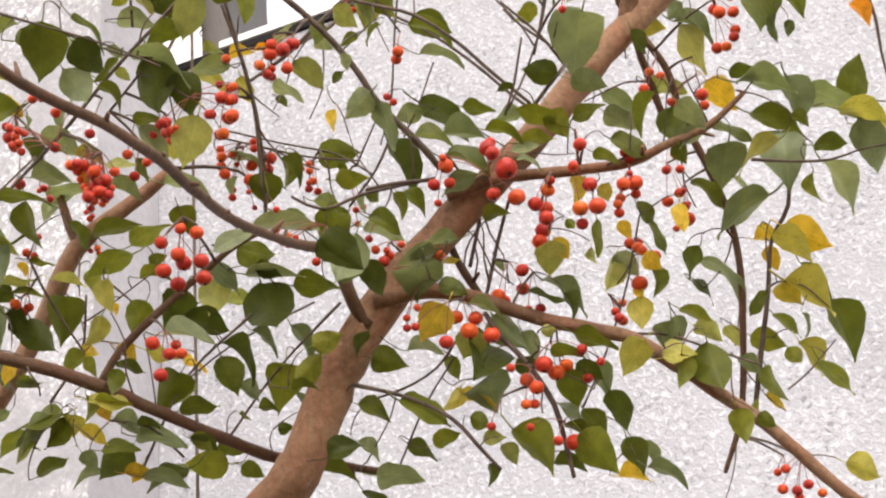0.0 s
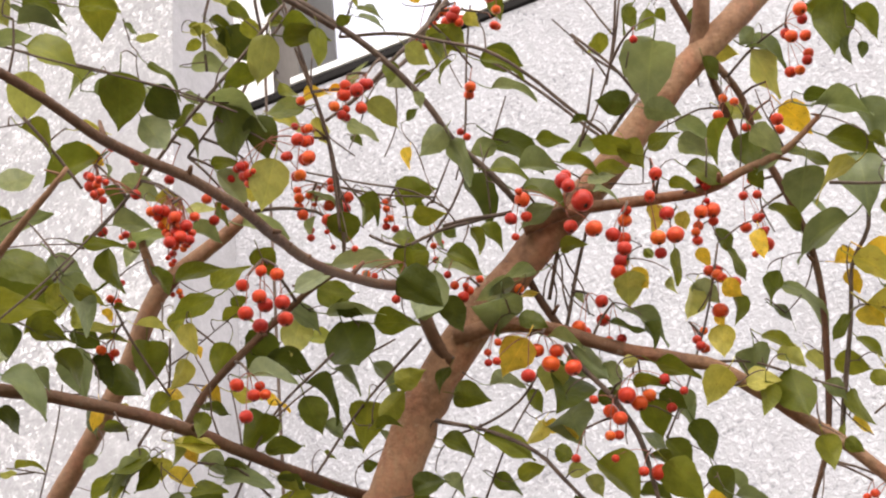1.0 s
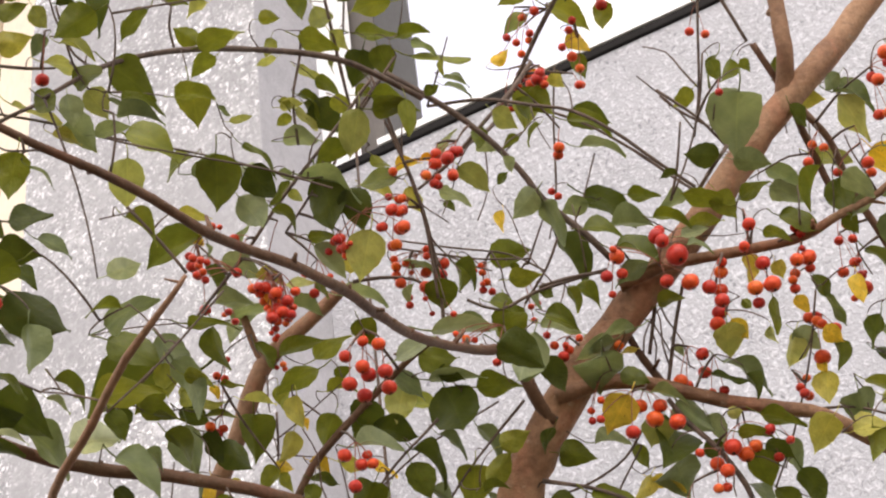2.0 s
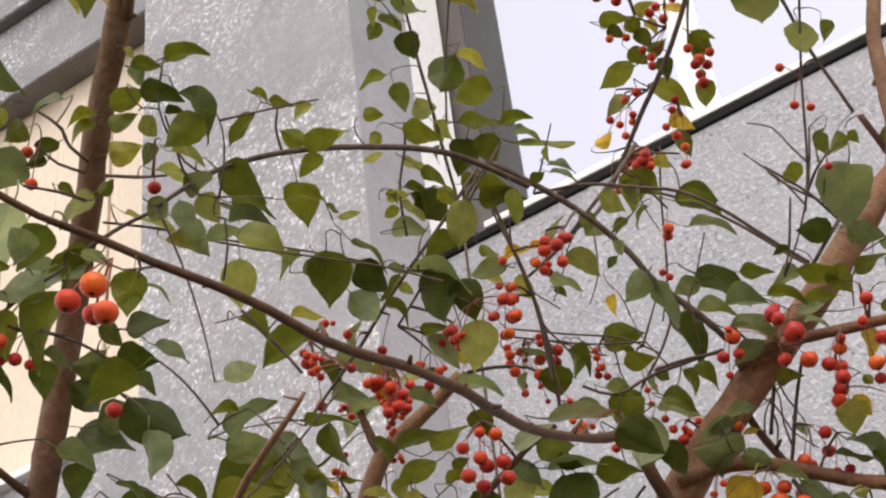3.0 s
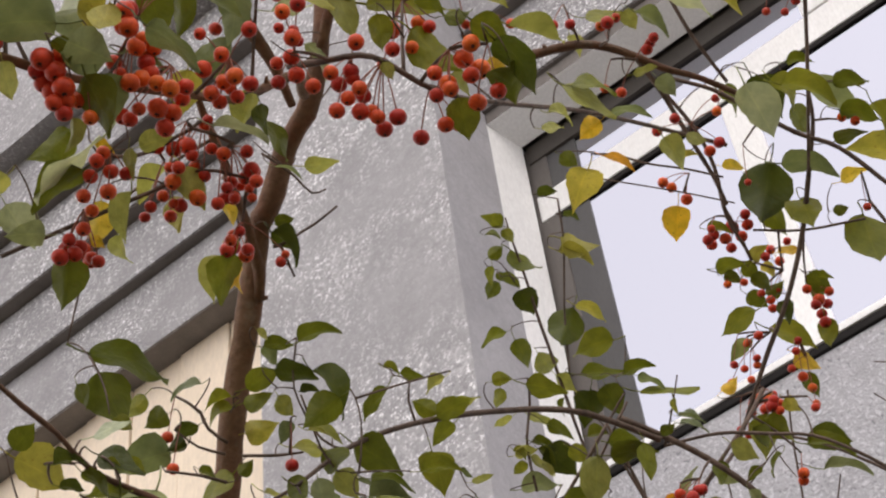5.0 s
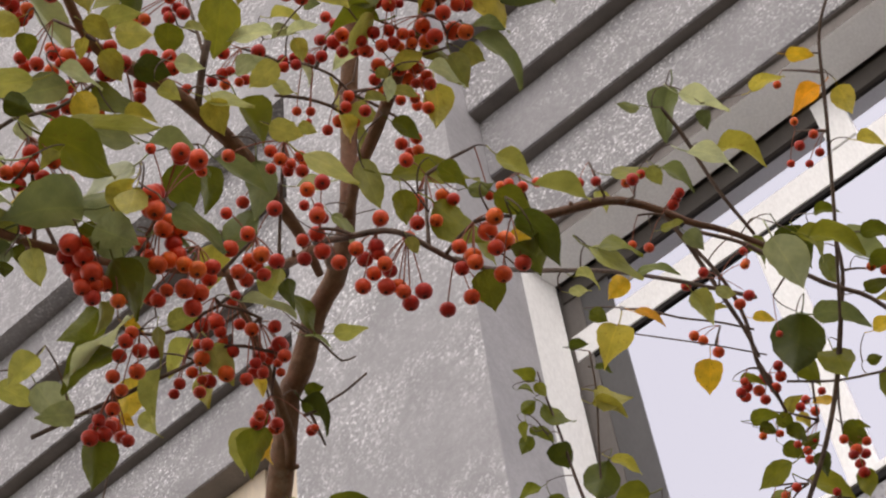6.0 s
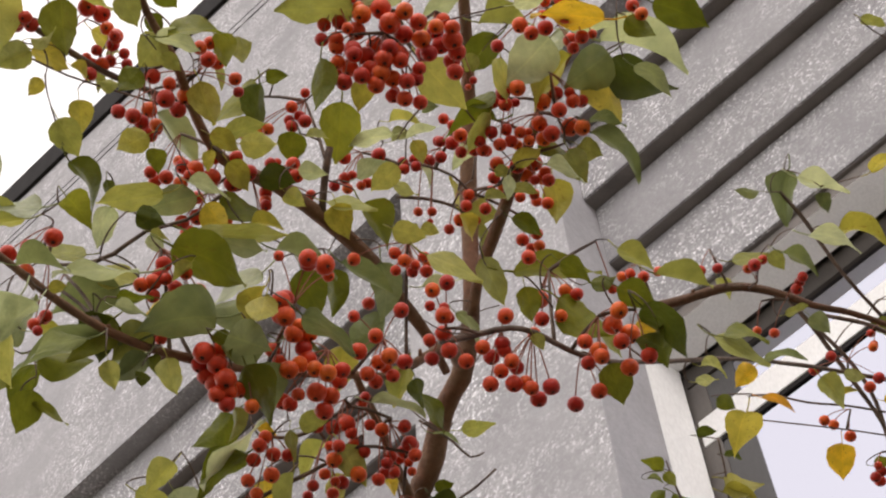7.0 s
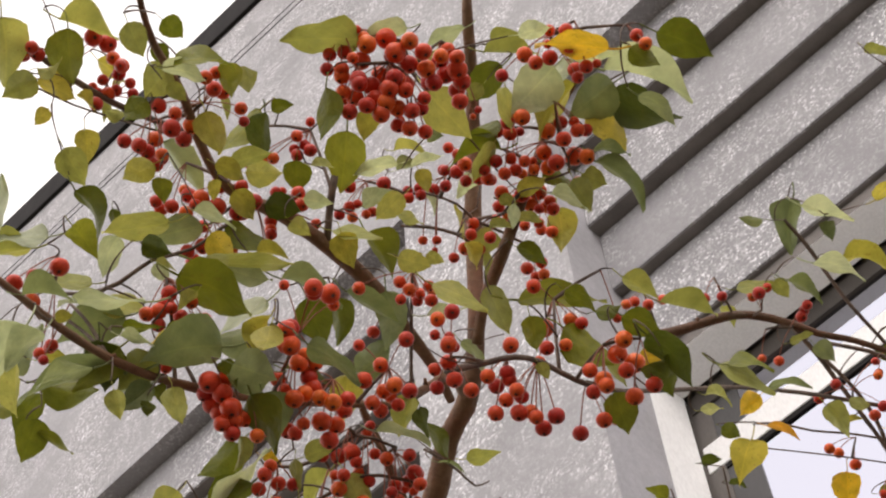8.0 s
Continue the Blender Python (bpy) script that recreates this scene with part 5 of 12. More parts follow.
limb(young_tree, "twig", (-0.667, 0.780, 2.777, 0.0009), (-0.663, 0.763, 2.775, 0.0008), (-0.666, 0.750, 2.778, 0.0007), (-0.671, 0.741, 2.789, 0.0006))
limb(young_tree, "twig", (-0.705, 0.794, 2.765, 0.0011), (-0.688, 0.789, 2.771, 0.0009), (-0.674, 0.787, 2.784, 0.0008), (-0.661, 0.787, 2.797, 0.0007))
limb(young_tree, "spur", (-0.419, 0.500, 2.854, 0.0018), (-0.397, 0.471, 2.817, 0.0015), (-0.376, 0.442, 2.767, 0.0012))
limb(young_tree, "spur", (-0.376, 0.442, 2.767, 0.0018), (-0.389, 0.423, 2.775, 0.0015), (-0.403, 0.404, 2.778, 0.0012))
limb(young_tree, "spur", (-0.419, 0.500, 2.854, 0.0018), (-0.403, 0.470, 2.806, 0.0015), (-0.387, 0.439, 2.742, 0.0012))
limb(young_tree, "spur", (-0.387, 0.439, 2.742, 0.0018), (-0.386, 0.446, 2.742, 0.0015), (-0.384, 0.452, 2.740, 0.0012))
limb(young_tree, "spur", (-0.387, 0.439, 2.742, 0.0018), (-0.395, 0.431, 2.742, 0.0015), (-0.403, 0.422, 2.740, 0.0012))
limb(young_tree, "spur", (-0.419, 0.500, 2.854, 0.0018), (-0.389, 0.485, 2.824, 0.0015), (-0.360, 0.471, 2.783, 0.0012))
limb(young_tree, "spur", (-0.360, 0.471, 2.783, 0.0018), (-0.358, 0.477, 2.782, 0.0015), (-0.356, 0.483, 2.779, 0.0012))
limb(young_tree, "spur", (-0.325, 0.620, 2.888, 0.0018), (-0.317, 0.583, 2.861, 0.0015), (-0.309, 0.547, 2.823, 0.0012))
limb(young_tree, "spur", (-0.309, 0.547, 2.823, 0.0018), (-0.297, 0.550, 2.823, 0.0015), (-0.284, 0.553, 2.820, 0.0012))
limb(young_tree, "spur", (-0.309, 0.547, 2.823, 0.0018), (-0.284, 0.569, 2.830, 0.0015), (-0.259, 0.591, 2.828, 0.0012))
limb(young_tree, "spur", (-0.366, 0.629, 2.872, 0.0018), (-0.366, 0.608, 2.862, 0.0015), (-0.365, 0.588, 2.846, 0.0012))
limb(young_tree, "spur", (-0.375, 0.635, 2.832, 0.0018), (-0.363, 0.618, 2.835, 0.0015), (-0.350, 0.601, 2.832, 0.0012))
limb(young_tree, "spur", (-0.375, 0.635, 2.832, 0.0018), (-0.381, 0.631, 2.839, 0.0015), (-0.387, 0.628, 2.843, 0.0012))
limb(young_tree, "spur", (-0.384, 0.632, 2.865, 0.0018), (-0.390, 0.615, 2.858, 0.0015), (-0.397, 0.598, 2.846, 0.0012))
limb(young_tree, "spur", (-0.410, 0.643, 2.851, 0.0018), (-0.418, 0.623, 2.858, 0.0015), (-0.427, 0.603, 2.859, 0.0012))
limb(young_tree, "spur", (-0.428, 0.649, 2.842, 0.0018), (-0.427, 0.651, 2.848, 0.0015), (-0.426, 0.652, 2.853, 0.0012))
limb(young_tree, "spur", (-0.497, 0.654, 2.873, 0.0018), (-0.488, 0.664, 2.879, 0.0015), (-0.479, 0.673, 2.882, 0.0012))
limb(young_tree, "spur", (-0.479, 0.673, 2.882, 0.0018), (-0.463, 0.682, 2.888, 0.0015), (-0.447, 0.690, 2.890, 0.0012))
limb(young_tree, "spur", (-0.498, 0.644, 2.877, 0.0018), (-0.503, 0.648, 2.883, 0.0015), (-0.508, 0.652, 2.887, 0.0012))
limb(young_tree, "spur", (-0.497, 0.654, 2.873, 0.0018), (-0.488, 0.682, 2.871, 0.0015), (-0.478, 0.711, 2.862, 0.0012))
limb(young_tree, "spur", (-0.506, 0.620, 2.885, 0.0018), (-0.479, 0.608, 2.882, 0.0015), (-0.453, 0.595, 2.871, 0.0012))
limb(young_tree, "spur", (-0.531, 0.359, 2.754, 0.0018), (-0.524, 0.360, 2.758, 0.0015), (-0.518, 0.362, 2.760, 0.0012))
limb(young_tree, "spur", (-0.519, 0.341, 2.754, 0.0018), (-0.529, 0.335, 2.753, 0.0015), (-0.539, 0.328, 2.750, 0.0012))
limb(young_tree, "spur", (-0.531, 0.359, 2.754, 0.0018), (-0.541, 0.352, 2.759, 0.0015), (-0.551, 0.346, 2.760, 0.0012))
limb(young_tree, "spur", (-0.608, 0.292, 2.836, 0.0018), (-0.606, 0.289, 2.845, 0.0015), (-0.603, 0.286, 2.851, 0.0012))
limb(young_tree, "spur", (-0.601, 0.328, 2.832, 0.0018), (-0.602, 0.327, 2.838, 0.0015), (-0.602, 0.327, 2.843, 0.0012))
limb(young_tree, "spur", (-0.564, 0.428, 2.762, 0.0018), (-0.568, 0.428, 2.767, 0.0015), (-0.571, 0.428, 2.771, 0.0012))
limb(young_tree, "spur", (-0.561, 0.412, 2.758, 0.0018), (-0.569, 0.402, 2.768, 0.0015), (-0.577, 0.391, 2.775, 0.0012))
limb(young_tree, "spur", (-0.565, 0.478, 2.779, 0.0018), (-0.572, 0.481, 2.794, 0.0015), (-0.580, 0.483, 2.805, 0.0012))
limb(young_tree, "spur", (-0.567, 0.461, 2.773, 0.0018), (-0.584, 0.451, 2.801, 0.0015), (-0.600, 0.441, 2.822, 0.0012))
limb(young_tree, "spur", (-0.532, 0.511, 2.805, 0.0018), (-0.532, 0.498, 2.849, 0.0015), (-0.532, 0.485, 2.884, 0.0012))
limb(young_tree, "spur", (-0.532, 0.485, 2.884, 0.0018), (-0.549, 0.471, 2.897, 0.0015), (-0.566, 0.458, 2.904, 0.0012))
limb(young_tree, "spur", (-0.568, 0.444, 2.767, 0.0018), (-0.581, 0.441, 2.763, 0.0015), (-0.595, 0.437, 2.756, 0.0012))
limb(young_tree, "spur", (-0.568, 0.444, 2.767, 0.0018), (-0.565, 0.449, 2.764, 0.0015), (-0.562, 0.454, 2.759, 0.0012))
limb(young_tree, "spur", (-0.524, 0.598, 2.888, 0.0018), (-0.535, 0.582, 2.899, 0.0015), (-0.546, 0.566, 2.904, 0.0012))
limb(young_tree, "spur", (-0.506, 0.620, 2.885, 0.0018), (-0.499, 0.618, 2.896, 0.0015), (-0.493, 0.616, 2.904, 0.0012))
limb(young_tree, "spur", (-0.514, 0.606, 2.889, 0.0018), (-0.516, 0.611, 2.898, 0.0015), (-0.519, 0.617, 2.905, 0.0012))
limb(young_tree, "spur", (-0.682, 0.348, 2.662, 0.0018), (-0.647, 0.333, 2.639, 0.0015), (-0.613, 0.318, 2.604, 0.0012))
limb(young_tree, "spur", (-0.613, 0.318, 2.604, 0.0018), (-0.620, 0.324, 2.599, 0.0015), (-0.628, 0.329, 2.591, 0.0012))
limb(young_tree, "spur", (-0.597, 0.421, 2.528, 0.0018), (-0.586, 0.405, 2.571, 0.0015), (-0.576, 0.388, 2.604, 0.0012))
limb(young_tree, "spur", (-0.595, 0.439, 2.535, 0.0018), (-0.599, 0.430, 2.557, 0.0015), (-0.604, 0.422, 2.574, 0.0012))
limb(young_tree, "spur", (-0.599, 0.366, 2.511, 0.0018), (-0.614, 0.355, 2.555, 0.0015), (-0.630, 0.345, 2.588, 0.0012))
limb(young_tree, "spur", (-0.599, 0.366, 2.511, 0.0018), (-0.614, 0.354, 2.543, 0.0015), (-0.629, 0.342, 2.567, 0.0012))
limb(young_tree, "spur", (-0.595, 0.439, 2.535, 0.0018), (-0.582, 0.439, 2.532, 0.0015), (-0.569, 0.439, 2.526, 0.0012))
limb(young_tree, "spur", (-0.591, 0.456, 2.542, 0.0018), (-0.575, 0.456, 2.535, 0.0015), (-0.559, 0.456, 2.525, 0.0012))
limb(young_tree, "spur", (-0.581, 0.494, 2.556, 0.0018), (-0.555, 0.486, 2.565, 0.0015), (-0.530, 0.477, 2.569, 0.0012))
limb(young_tree, "spur", (-0.530, 0.477, 2.569, 0.0018), (-0.533, 0.477, 2.563, 0.0015), (-0.535, 0.478, 2.555, 0.0012))
limb(young_tree, "spur", (-0.573, 0.515, 2.563, 0.0018), (-0.553, 0.514, 2.559, 0.0015), (-0.533, 0.513, 2.549, 0.0012))
limb(young_tree, "spur", (-0.581, 0.494, 2.556, 0.0018), (-0.564, 0.487, 2.550, 0.0015), (-0.548, 0.479, 2.540, 0.0012))
limb(young_tree, "spur", (-0.560, 0.560, 2.585, 0.0018), (-0.535, 0.554, 2.580, 0.0015), (-0.510, 0.547, 2.570, 0.0012))
limb(young_tree, "spur", (-0.557, 0.619, 2.643, 0.0018), (-0.525, 0.590, 2.674, 0.0015), (-0.493, 0.562, 2.693, 0.0012))
limb(young_tree, "spur", (-0.597, 0.594, 2.609, 0.0018), (-0.594, 0.597, 2.616, 0.0015), (-0.591, 0.601, 2.622, 0.0012))
limb(young_tree, "spur", (-0.597, 0.594, 2.609, 0.0018), (-0.596, 0.590, 2.609, 0.0015), (-0.595, 0.586, 2.609, 0.0012))
limb(young_tree, "spur", (-0.609, 0.616, 2.588, 0.0018), (-0.609, 0.616, 2.596, 0.0015), (-0.609, 0.617, 2.602, 0.0012))
limb(young_tree, "spur", (-0.625, 0.583, 2.597, 0.0018), (-0.628, 0.590, 2.601, 0.0015), (-0.631, 0.597, 2.602, 0.0012))
limb(young_tree, "spur", (-0.581, 0.622, 2.602, 0.0018), (-0.585, 0.625, 2.605, 0.0015), (-0.588, 0.628, 2.607, 0.0012))
limb(young_tree, "spur", (-0.581, 0.622, 2.602, 0.0018), (-0.585, 0.620, 2.599, 0.0015), (-0.589, 0.619, 2.595, 0.0012))
limb(young_tree, "spur", (-0.651, 0.559, 2.593, 0.0018), (-0.641, 0.551, 2.581, 0.0015), (-0.630, 0.543, 2.564, 0.0012))
limb(young_tree, "spur", (-0.462, 0.601, 2.576, 0.0018), (-0.467, 0.588, 2.576, 0.0015), (-0.473, 0.576, 2.572, 0.0012))
limb(young_tree, "spur", (-0.425, 0.620, 2.557, 0.0018), (-0.427, 0.622, 2.561, 0.0015), (-0.430, 0.623, 2.565, 0.0012))
limb(young_tree, "spur", (-0.418, 0.674, 2.569, 0.0018), (-0.419, 0.669, 2.569, 0.0015), (-0.420, 0.665, 2.568, 0.0012))
limb(young_tree, "spur", (-0.422, 0.654, 2.562, 0.0018), (-0.405, 0.651, 2.566, 0.0015), (-0.388, 0.649, 2.567, 0.0012))
limb(young_tree, "spur", (-0.388, 0.649, 2.567, 0.0018), (-0.374, 0.653, 2.563, 0.0015), (-0.361, 0.657, 2.555, 0.0012))
limb(young_tree, "spur", (-0.423, 0.637, 2.559, 0.0018), (-0.417, 0.633, 2.599, 0.0015), (-0.411, 0.630, 2.631, 0.0012))
limb(young_tree, "spur", (-0.411, 0.630, 2.631, 0.0018), (-0.394, 0.640, 2.645, 0.0015), (-0.376, 0.650, 2.654, 0.0012))
limb(tree, "spur", (-0.574, 1.068, 3.150, 0.0018), (-0.560, 1.037, 3.155, 0.0015), (-0.545, 1.006, 3.151, 0.0012))
limb(tree, "spur", (-0.480, 1.125, 3.143, 0.0018), (-0.469, 1.115, 3.131, 0.0015), (-0.458, 1.105, 3.114, 0.0012))
limb(tree, "spur", (-0.496, 1.110, 3.149, 0.0018), (-0.487, 1.082, 3.155, 0.0015), (-0.478, 1.055, 3.154, 0.0012))
limb(tree, "spur", (-0.453, 1.160, 3.126, 0.0018), (-0.449, 1.147, 3.113, 0.0015), (-0.446, 1.135, 3.095, 0.0012))
limb(tree, "spur", (-0.446, 1.135, 3.095, 0.0018), (-0.455, 1.124, 3.096, 0.0015), (-0.465, 1.113, 3.092, 0.0012))
limb(tree, "spur", (-0.444, 1.224, 3.033, 0.0018), (-0.440, 1.218, 3.036, 0.0015), (-0.436, 1.213, 3.037, 0.0012))
limb(tree, "spur", (-0.503, 1.303, 3.049, 0.0018), (-0.496, 1.304, 3.064, 0.0015), (-0.490, 1.305, 3.076, 0.0012))
limb(tree, "spur", (-0.479, 1.352, 3.026, 0.0018), (-0.486, 1.351, 3.032, 0.0015), (-0.492, 1.350, 3.035, 0.0012))
limb(young_tree, "spur", (-0.680, 0.716, 2.729, 0.0018), (-0.680, 0.723, 2.698, 0.0015), (-0.679, 0.731, 2.657, 0.0012))
limb(young_tree, "spur", (-0.660, 0.679, 2.729, 0.0018), (-0.709, 0.658, 2.704, 0.0015), (-0.757, 0.638, 2.663, 0.0012))
limb(young_tree, "spur", (-0.707, 0.811, 2.732, 0.0018), (-0.709, 0.822, 2.721, 0.0015), (-0.710, 0.833, 2.706, 0.0012))
limb(young_tree, "spur", (-0.828, 0.830, 2.612, 0.0018), (-0.835, 0.821, 2.623, 0.0015), (-0.843, 0.812, 2.631, 0.0012))
limb(young_tree, "spur", (-0.851, 0.821, 2.600, 0.0018), (-0.846, 0.819, 2.600, 0.0015), (-0.840, 0.817, 2.598, 0.0012))
limb(young_tree, "spur", (-0.789, 0.905, 2.583, 0.0018), (-0.779, 0.896, 2.595, 0.0015), (-0.770, 0.887, 2.604, 0.0012))
limb(young_tree, "spur", (-0.871, 0.830, 2.415, 0.0018), (-0.872, 0.838, 2.417, 0.0015), (-0.872, 0.845, 2.418, 0.0012))
limb(young_tree, "spur", (-0.857, 0.846, 2.414, 0.0018), (-0.843, 0.877, 2.411, 0.0015), (-0.830, 0.908, 2.399, 0.0012))
limb(tree, "spur", (-0.484, 1.384, 3.035, 0.0018), (-0.484, 1.386, 3.042, 0.0015), (-0.483, 1.387, 3.047, 0.0012))
limb(tree, "spur", (-0.445, 1.412, 3.022, 0.0018), (-0.467, 1.464, 3.050, 0.0015), (-0.490, 1.516, 3.064, 0.0012))
limb(tree, "spur", (-0.490, 1.516, 3.064, 0.0018), (-0.511, 1.493, 3.076, 0.0015), (-0.532, 1.470, 3.079, 0.0012))
limb(tree, "spur", (-0.490, 1.516, 3.064, 0.0018), (-0.497, 1.513, 3.061, 0.0015), (-0.505, 1.510, 3.055, 0.0012))
limb(tree, "spur", (-0.420, 1.427, 3.015, 0.0018), (-0.448, 1.484, 3.037, 0.0015), (-0.476, 1.541, 3.043, 0.0012))
limb(tree, "spur", (-0.476, 1.541, 3.043, 0.0018), (-0.472, 1.547, 3.043, 0.0015), (-0.467, 1.552, 3.041, 0.0012))
limb(tree, "spur", (-0.504, 1.452, 2.920, 0.0018), (-0.524, 1.500, 2.975, 0.0015), (-0.544, 1.548, 3.014, 0.0012))
limb(tree, "spur", (-0.544, 1.548, 3.014, 0.0018), (-0.562, 1.539, 3.021, 0.0015), (-0.579, 1.531, 3.024, 0.0012))
limb(tree, "spur", (-0.544, 1.548, 3.014, 0.0018), (-0.557, 1.539, 3.015, 0.0015), (-0.569, 1.531, 3.012, 0.0012))
limb(tree, "spur", (-0.544, 1.548, 3.014, 0.0018), (-0.558, 1.542, 3.006, 0.0015), (-0.571, 1.536, 2.993, 0.0012))
limb(tree, "spur", (-0.518, 1.569, 3.001, 0.0018), (-0.518, 1.572, 2.989, 0.0015), (-0.518, 1.576, 2.974, 0.0012))
limb(tree, "spur", (-0.518, 1.569, 3.001, 0.0018), (-0.524, 1.586, 2.991, 0.0015), (-0.529, 1.603, 2.976, 0.0012))
limb(tree, "spur", (-0.557, 1.472, 2.877, 0.0018), (-0.565, 1.508, 2.910, 0.0015), (-0.573, 1.543, 2.932, 0.0012))
limb(tree, "spur", (-0.573, 1.543, 2.932, 0.0018), (-0.587, 1.541, 2.936, 0.0015), (-0.602, 1.538, 2.937, 0.0012))
limb(tree, "spur", (-0.573, 1.543, 2.932, 0.0018), (-0.584, 1.540, 2.929, 0.0015), (-0.594, 1.537, 2.924, 0.0012))
limb(tree, "spur", (-0.329, 1.539, 2.923, 0.0018), (-0.352, 1.581, 2.961, 0.0015), (-0.375, 1.624, 2.985, 0.0012))
limb(tree, "spur", (-0.337, 1.341, 3.075, 0.0018), (-0.324, 1.360, 3.084, 0.0015), (-0.311, 1.379, 3.087, 0.0012))
limb(tree, "spur", (-0.338, 1.446, 3.017, 0.0018), (-0.332, 1.432, 3.030, 0.0015), (-0.327, 1.418, 3.039, 0.0012))
limb(tree, "spur", (-0.729, 1.399, 2.480, 0.0018), (-0.725, 1.359, 2.488, 0.0015), (-0.721, 1.318, 2.487, 0.0012))
limb(tree, "spur", (-0.721, 1.318, 2.487, 0.0018), (-0.713, 1.318, 2.481, 0.0015), (-0.705, 1.319, 2.473, 0.0012))
limb(tree, "spur", (-0.721, 1.318, 2.487, 0.0018), (-0.727, 1.314, 2.479, 0.0015), (-0.733, 1.309, 2.468, 0.0012))
limb(tree, "spur", (-0.721, 1.318, 2.487, 0.0018), (-0.728, 1.327, 2.484, 0.0015), (-0.735, 1.336, 2.478, 0.0012))
limb(tree, "spur", (-0.802, 1.392, 2.430, 0.0018), (-0.784, 1.376, 2.414, 0.0015), (-0.766, 1.359, 2.390, 0.0012))
limb(tree, "spur", (-0.895, 1.326, 2.476, 0.0018), (-0.907, 1.334, 2.476, 0.0015), (-0.918, 1.342, 2.472, 0.0012))
limb(tree, "spur", (-0.580, 1.338, 2.701, 0.0018), (-0.582, 1.325, 2.685, 0.0015), (-0.585, 1.312, 2.664, 0.0012))
limb(tree, "spur", (-0.585, 1.312, 2.664, 0.0018), (-0.593, 1.304, 2.663, 0.0015), (-0.601, 1.297, 2.659, 0.0012))
limb(tree, "spur", (-0.649, 1.335, 2.620, 0.0018), (-0.650, 1.326, 2.622, 0.0015), (-0.651, 1.317, 2.622, 0.0012))
limb(tree, "spur", (-0.649, 1.335, 2.620, 0.0018), (-0.659, 1.326, 2.620, 0.0015), (-0.669, 1.316, 2.617, 0.0012))
limb(tree, "spur", (-0.687, 1.381, 2.607, 0.0018), (-0.692, 1.383, 2.603, 0.0015), (-0.696, 1.386, 2.597, 0.0012))
limb(tree, "spur", (-0.621, 1.438, 2.607, 0.0018), (-0.631, 1.451, 2.614, 0.0015), (-0.640, 1.463, 2.617, 0.0012))
limb(tree, "spur", (-0.590, 1.463, 2.592, 0.0018), (-0.599, 1.474, 2.601, 0.0015), (-0.609, 1.486, 2.605, 0.0012))
limb(tree, "spur", (-0.843, 1.256, 2.574, 0.0018), (-0.860, 1.252, 2.603, 0.0015), (-0.876, 1.247, 2.625, 0.0012))
limb(tree, "spur", (-0.876, 1.247, 2.625, 0.0018), (-0.881, 1.259, 2.618, 0.0015), (-0.886, 1.270, 2.608, 0.0012))
limb(tree, "spur", (-0.843, 1.256, 2.574, 0.0018), (-0.857, 1.271, 2.595, 0.0015), (-0.872, 1.287, 2.610, 0.0012))
limb(tree, "spur", (-0.760, 1.269, 2.625, 0.0018), (-0.743, 1.282, 2.616, 0.0015), (-0.726, 1.294, 2.601, 0.0012))
limb(tree, "spur", (-0.786, 1.253, 2.621, 0.0018), (-0.782, 1.255, 2.619, 0.0015), (-0.778, 1.257, 2.616, 0.0012))
limb(tree, "spur", (-0.806, 1.254, 2.605, 0.0018), (-0.806, 1.246, 2.601, 0.0015), (-0.806, 1.238, 2.594, 0.0012))
limb(tree, "spur", (-0.778, 1.271, 2.609, 0.0018), (-0.768, 1.280, 2.605, 0.0015), (-0.758, 1.288, 2.598, 0.0012))
limb(tree, "spur", (-0.778, 1.271, 2.609, 0.0018), (-0.767, 1.283, 2.595, 0.0015), (-0.755, 1.294, 2.576, 0.0012))
limb(tree, "spur", (-0.825, 1.256, 2.588, 0.0018), (-0.798, 1.251, 2.569, 0.0015), (-0.771, 1.246, 2.540, 0.0012))
limb(tree, "spur", (-0.771, 1.246, 2.540, 0.0018), (-0.773, 1.242, 2.535, 0.0015), (-0.776, 1.238, 2.529, 0.0012))
limb(tree, "spur", (-0.549, 1.411, 2.791, 0.0018), (-0.537, 1.439, 2.777, 0.0015), (-0.526, 1.466, 2.754, 0.0012))
limb(tree, "spur", (-0.543, 1.426, 2.816, 0.0018), (-0.531, 1.425, 2.818, 0.0015), (-0.520, 1.424, 2.817, 0.0012))
limb(tree, "spur", (-0.543, 1.426, 2.816, 0.0018), (-0.517, 1.437, 2.814, 0.0015), (-0.491, 1.448, 2.805, 0.0012))
limb(tree, "spur", (-0.358, 1.506, 2.531, 0.0018), (-0.353, 1.490, 2.549, 0.0015), (-0.348, 1.475, 2.561, 0.0012))
limb(tree, "spur", (-0.368, 1.464, 2.687, 0.0018), (-0.345, 1.435, 2.686, 0.0015), (-0.322, 1.406, 2.676, 0.0012))
limb(tree, "spur", (-0.449, 1.479, 2.534, 0.0018), (-0.443, 1.459, 2.525, 0.0015), (-0.436, 1.438, 2.509, 0.0012))
limb(tree, "spur", (-0.472, 1.475, 2.530, 0.0018), (-0.472, 1.447, 2.538, 0.0015), (-0.473, 1.420, 2.540, 0.0012))
limb(tree, "spur", (-0.387, 1.498, 2.533, 0.0018), (-0.384, 1.486, 2.526, 0.0015), (-0.381, 1.474, 2.516, 0.0012))
limb(tree, "spur", (-0.358, 1.506, 2.531, 0.0018), (-0.357, 1.488, 2.524, 0.0015), (-0.356, 1.471, 2.512, 0.0012))
limb(tree, "spur", (-0.381, 1.474, 2.516, 0.0018), (-0.382, 1.469, 2.508, 0.0015), (-0.384, 1.463, 2.498, 0.0012))
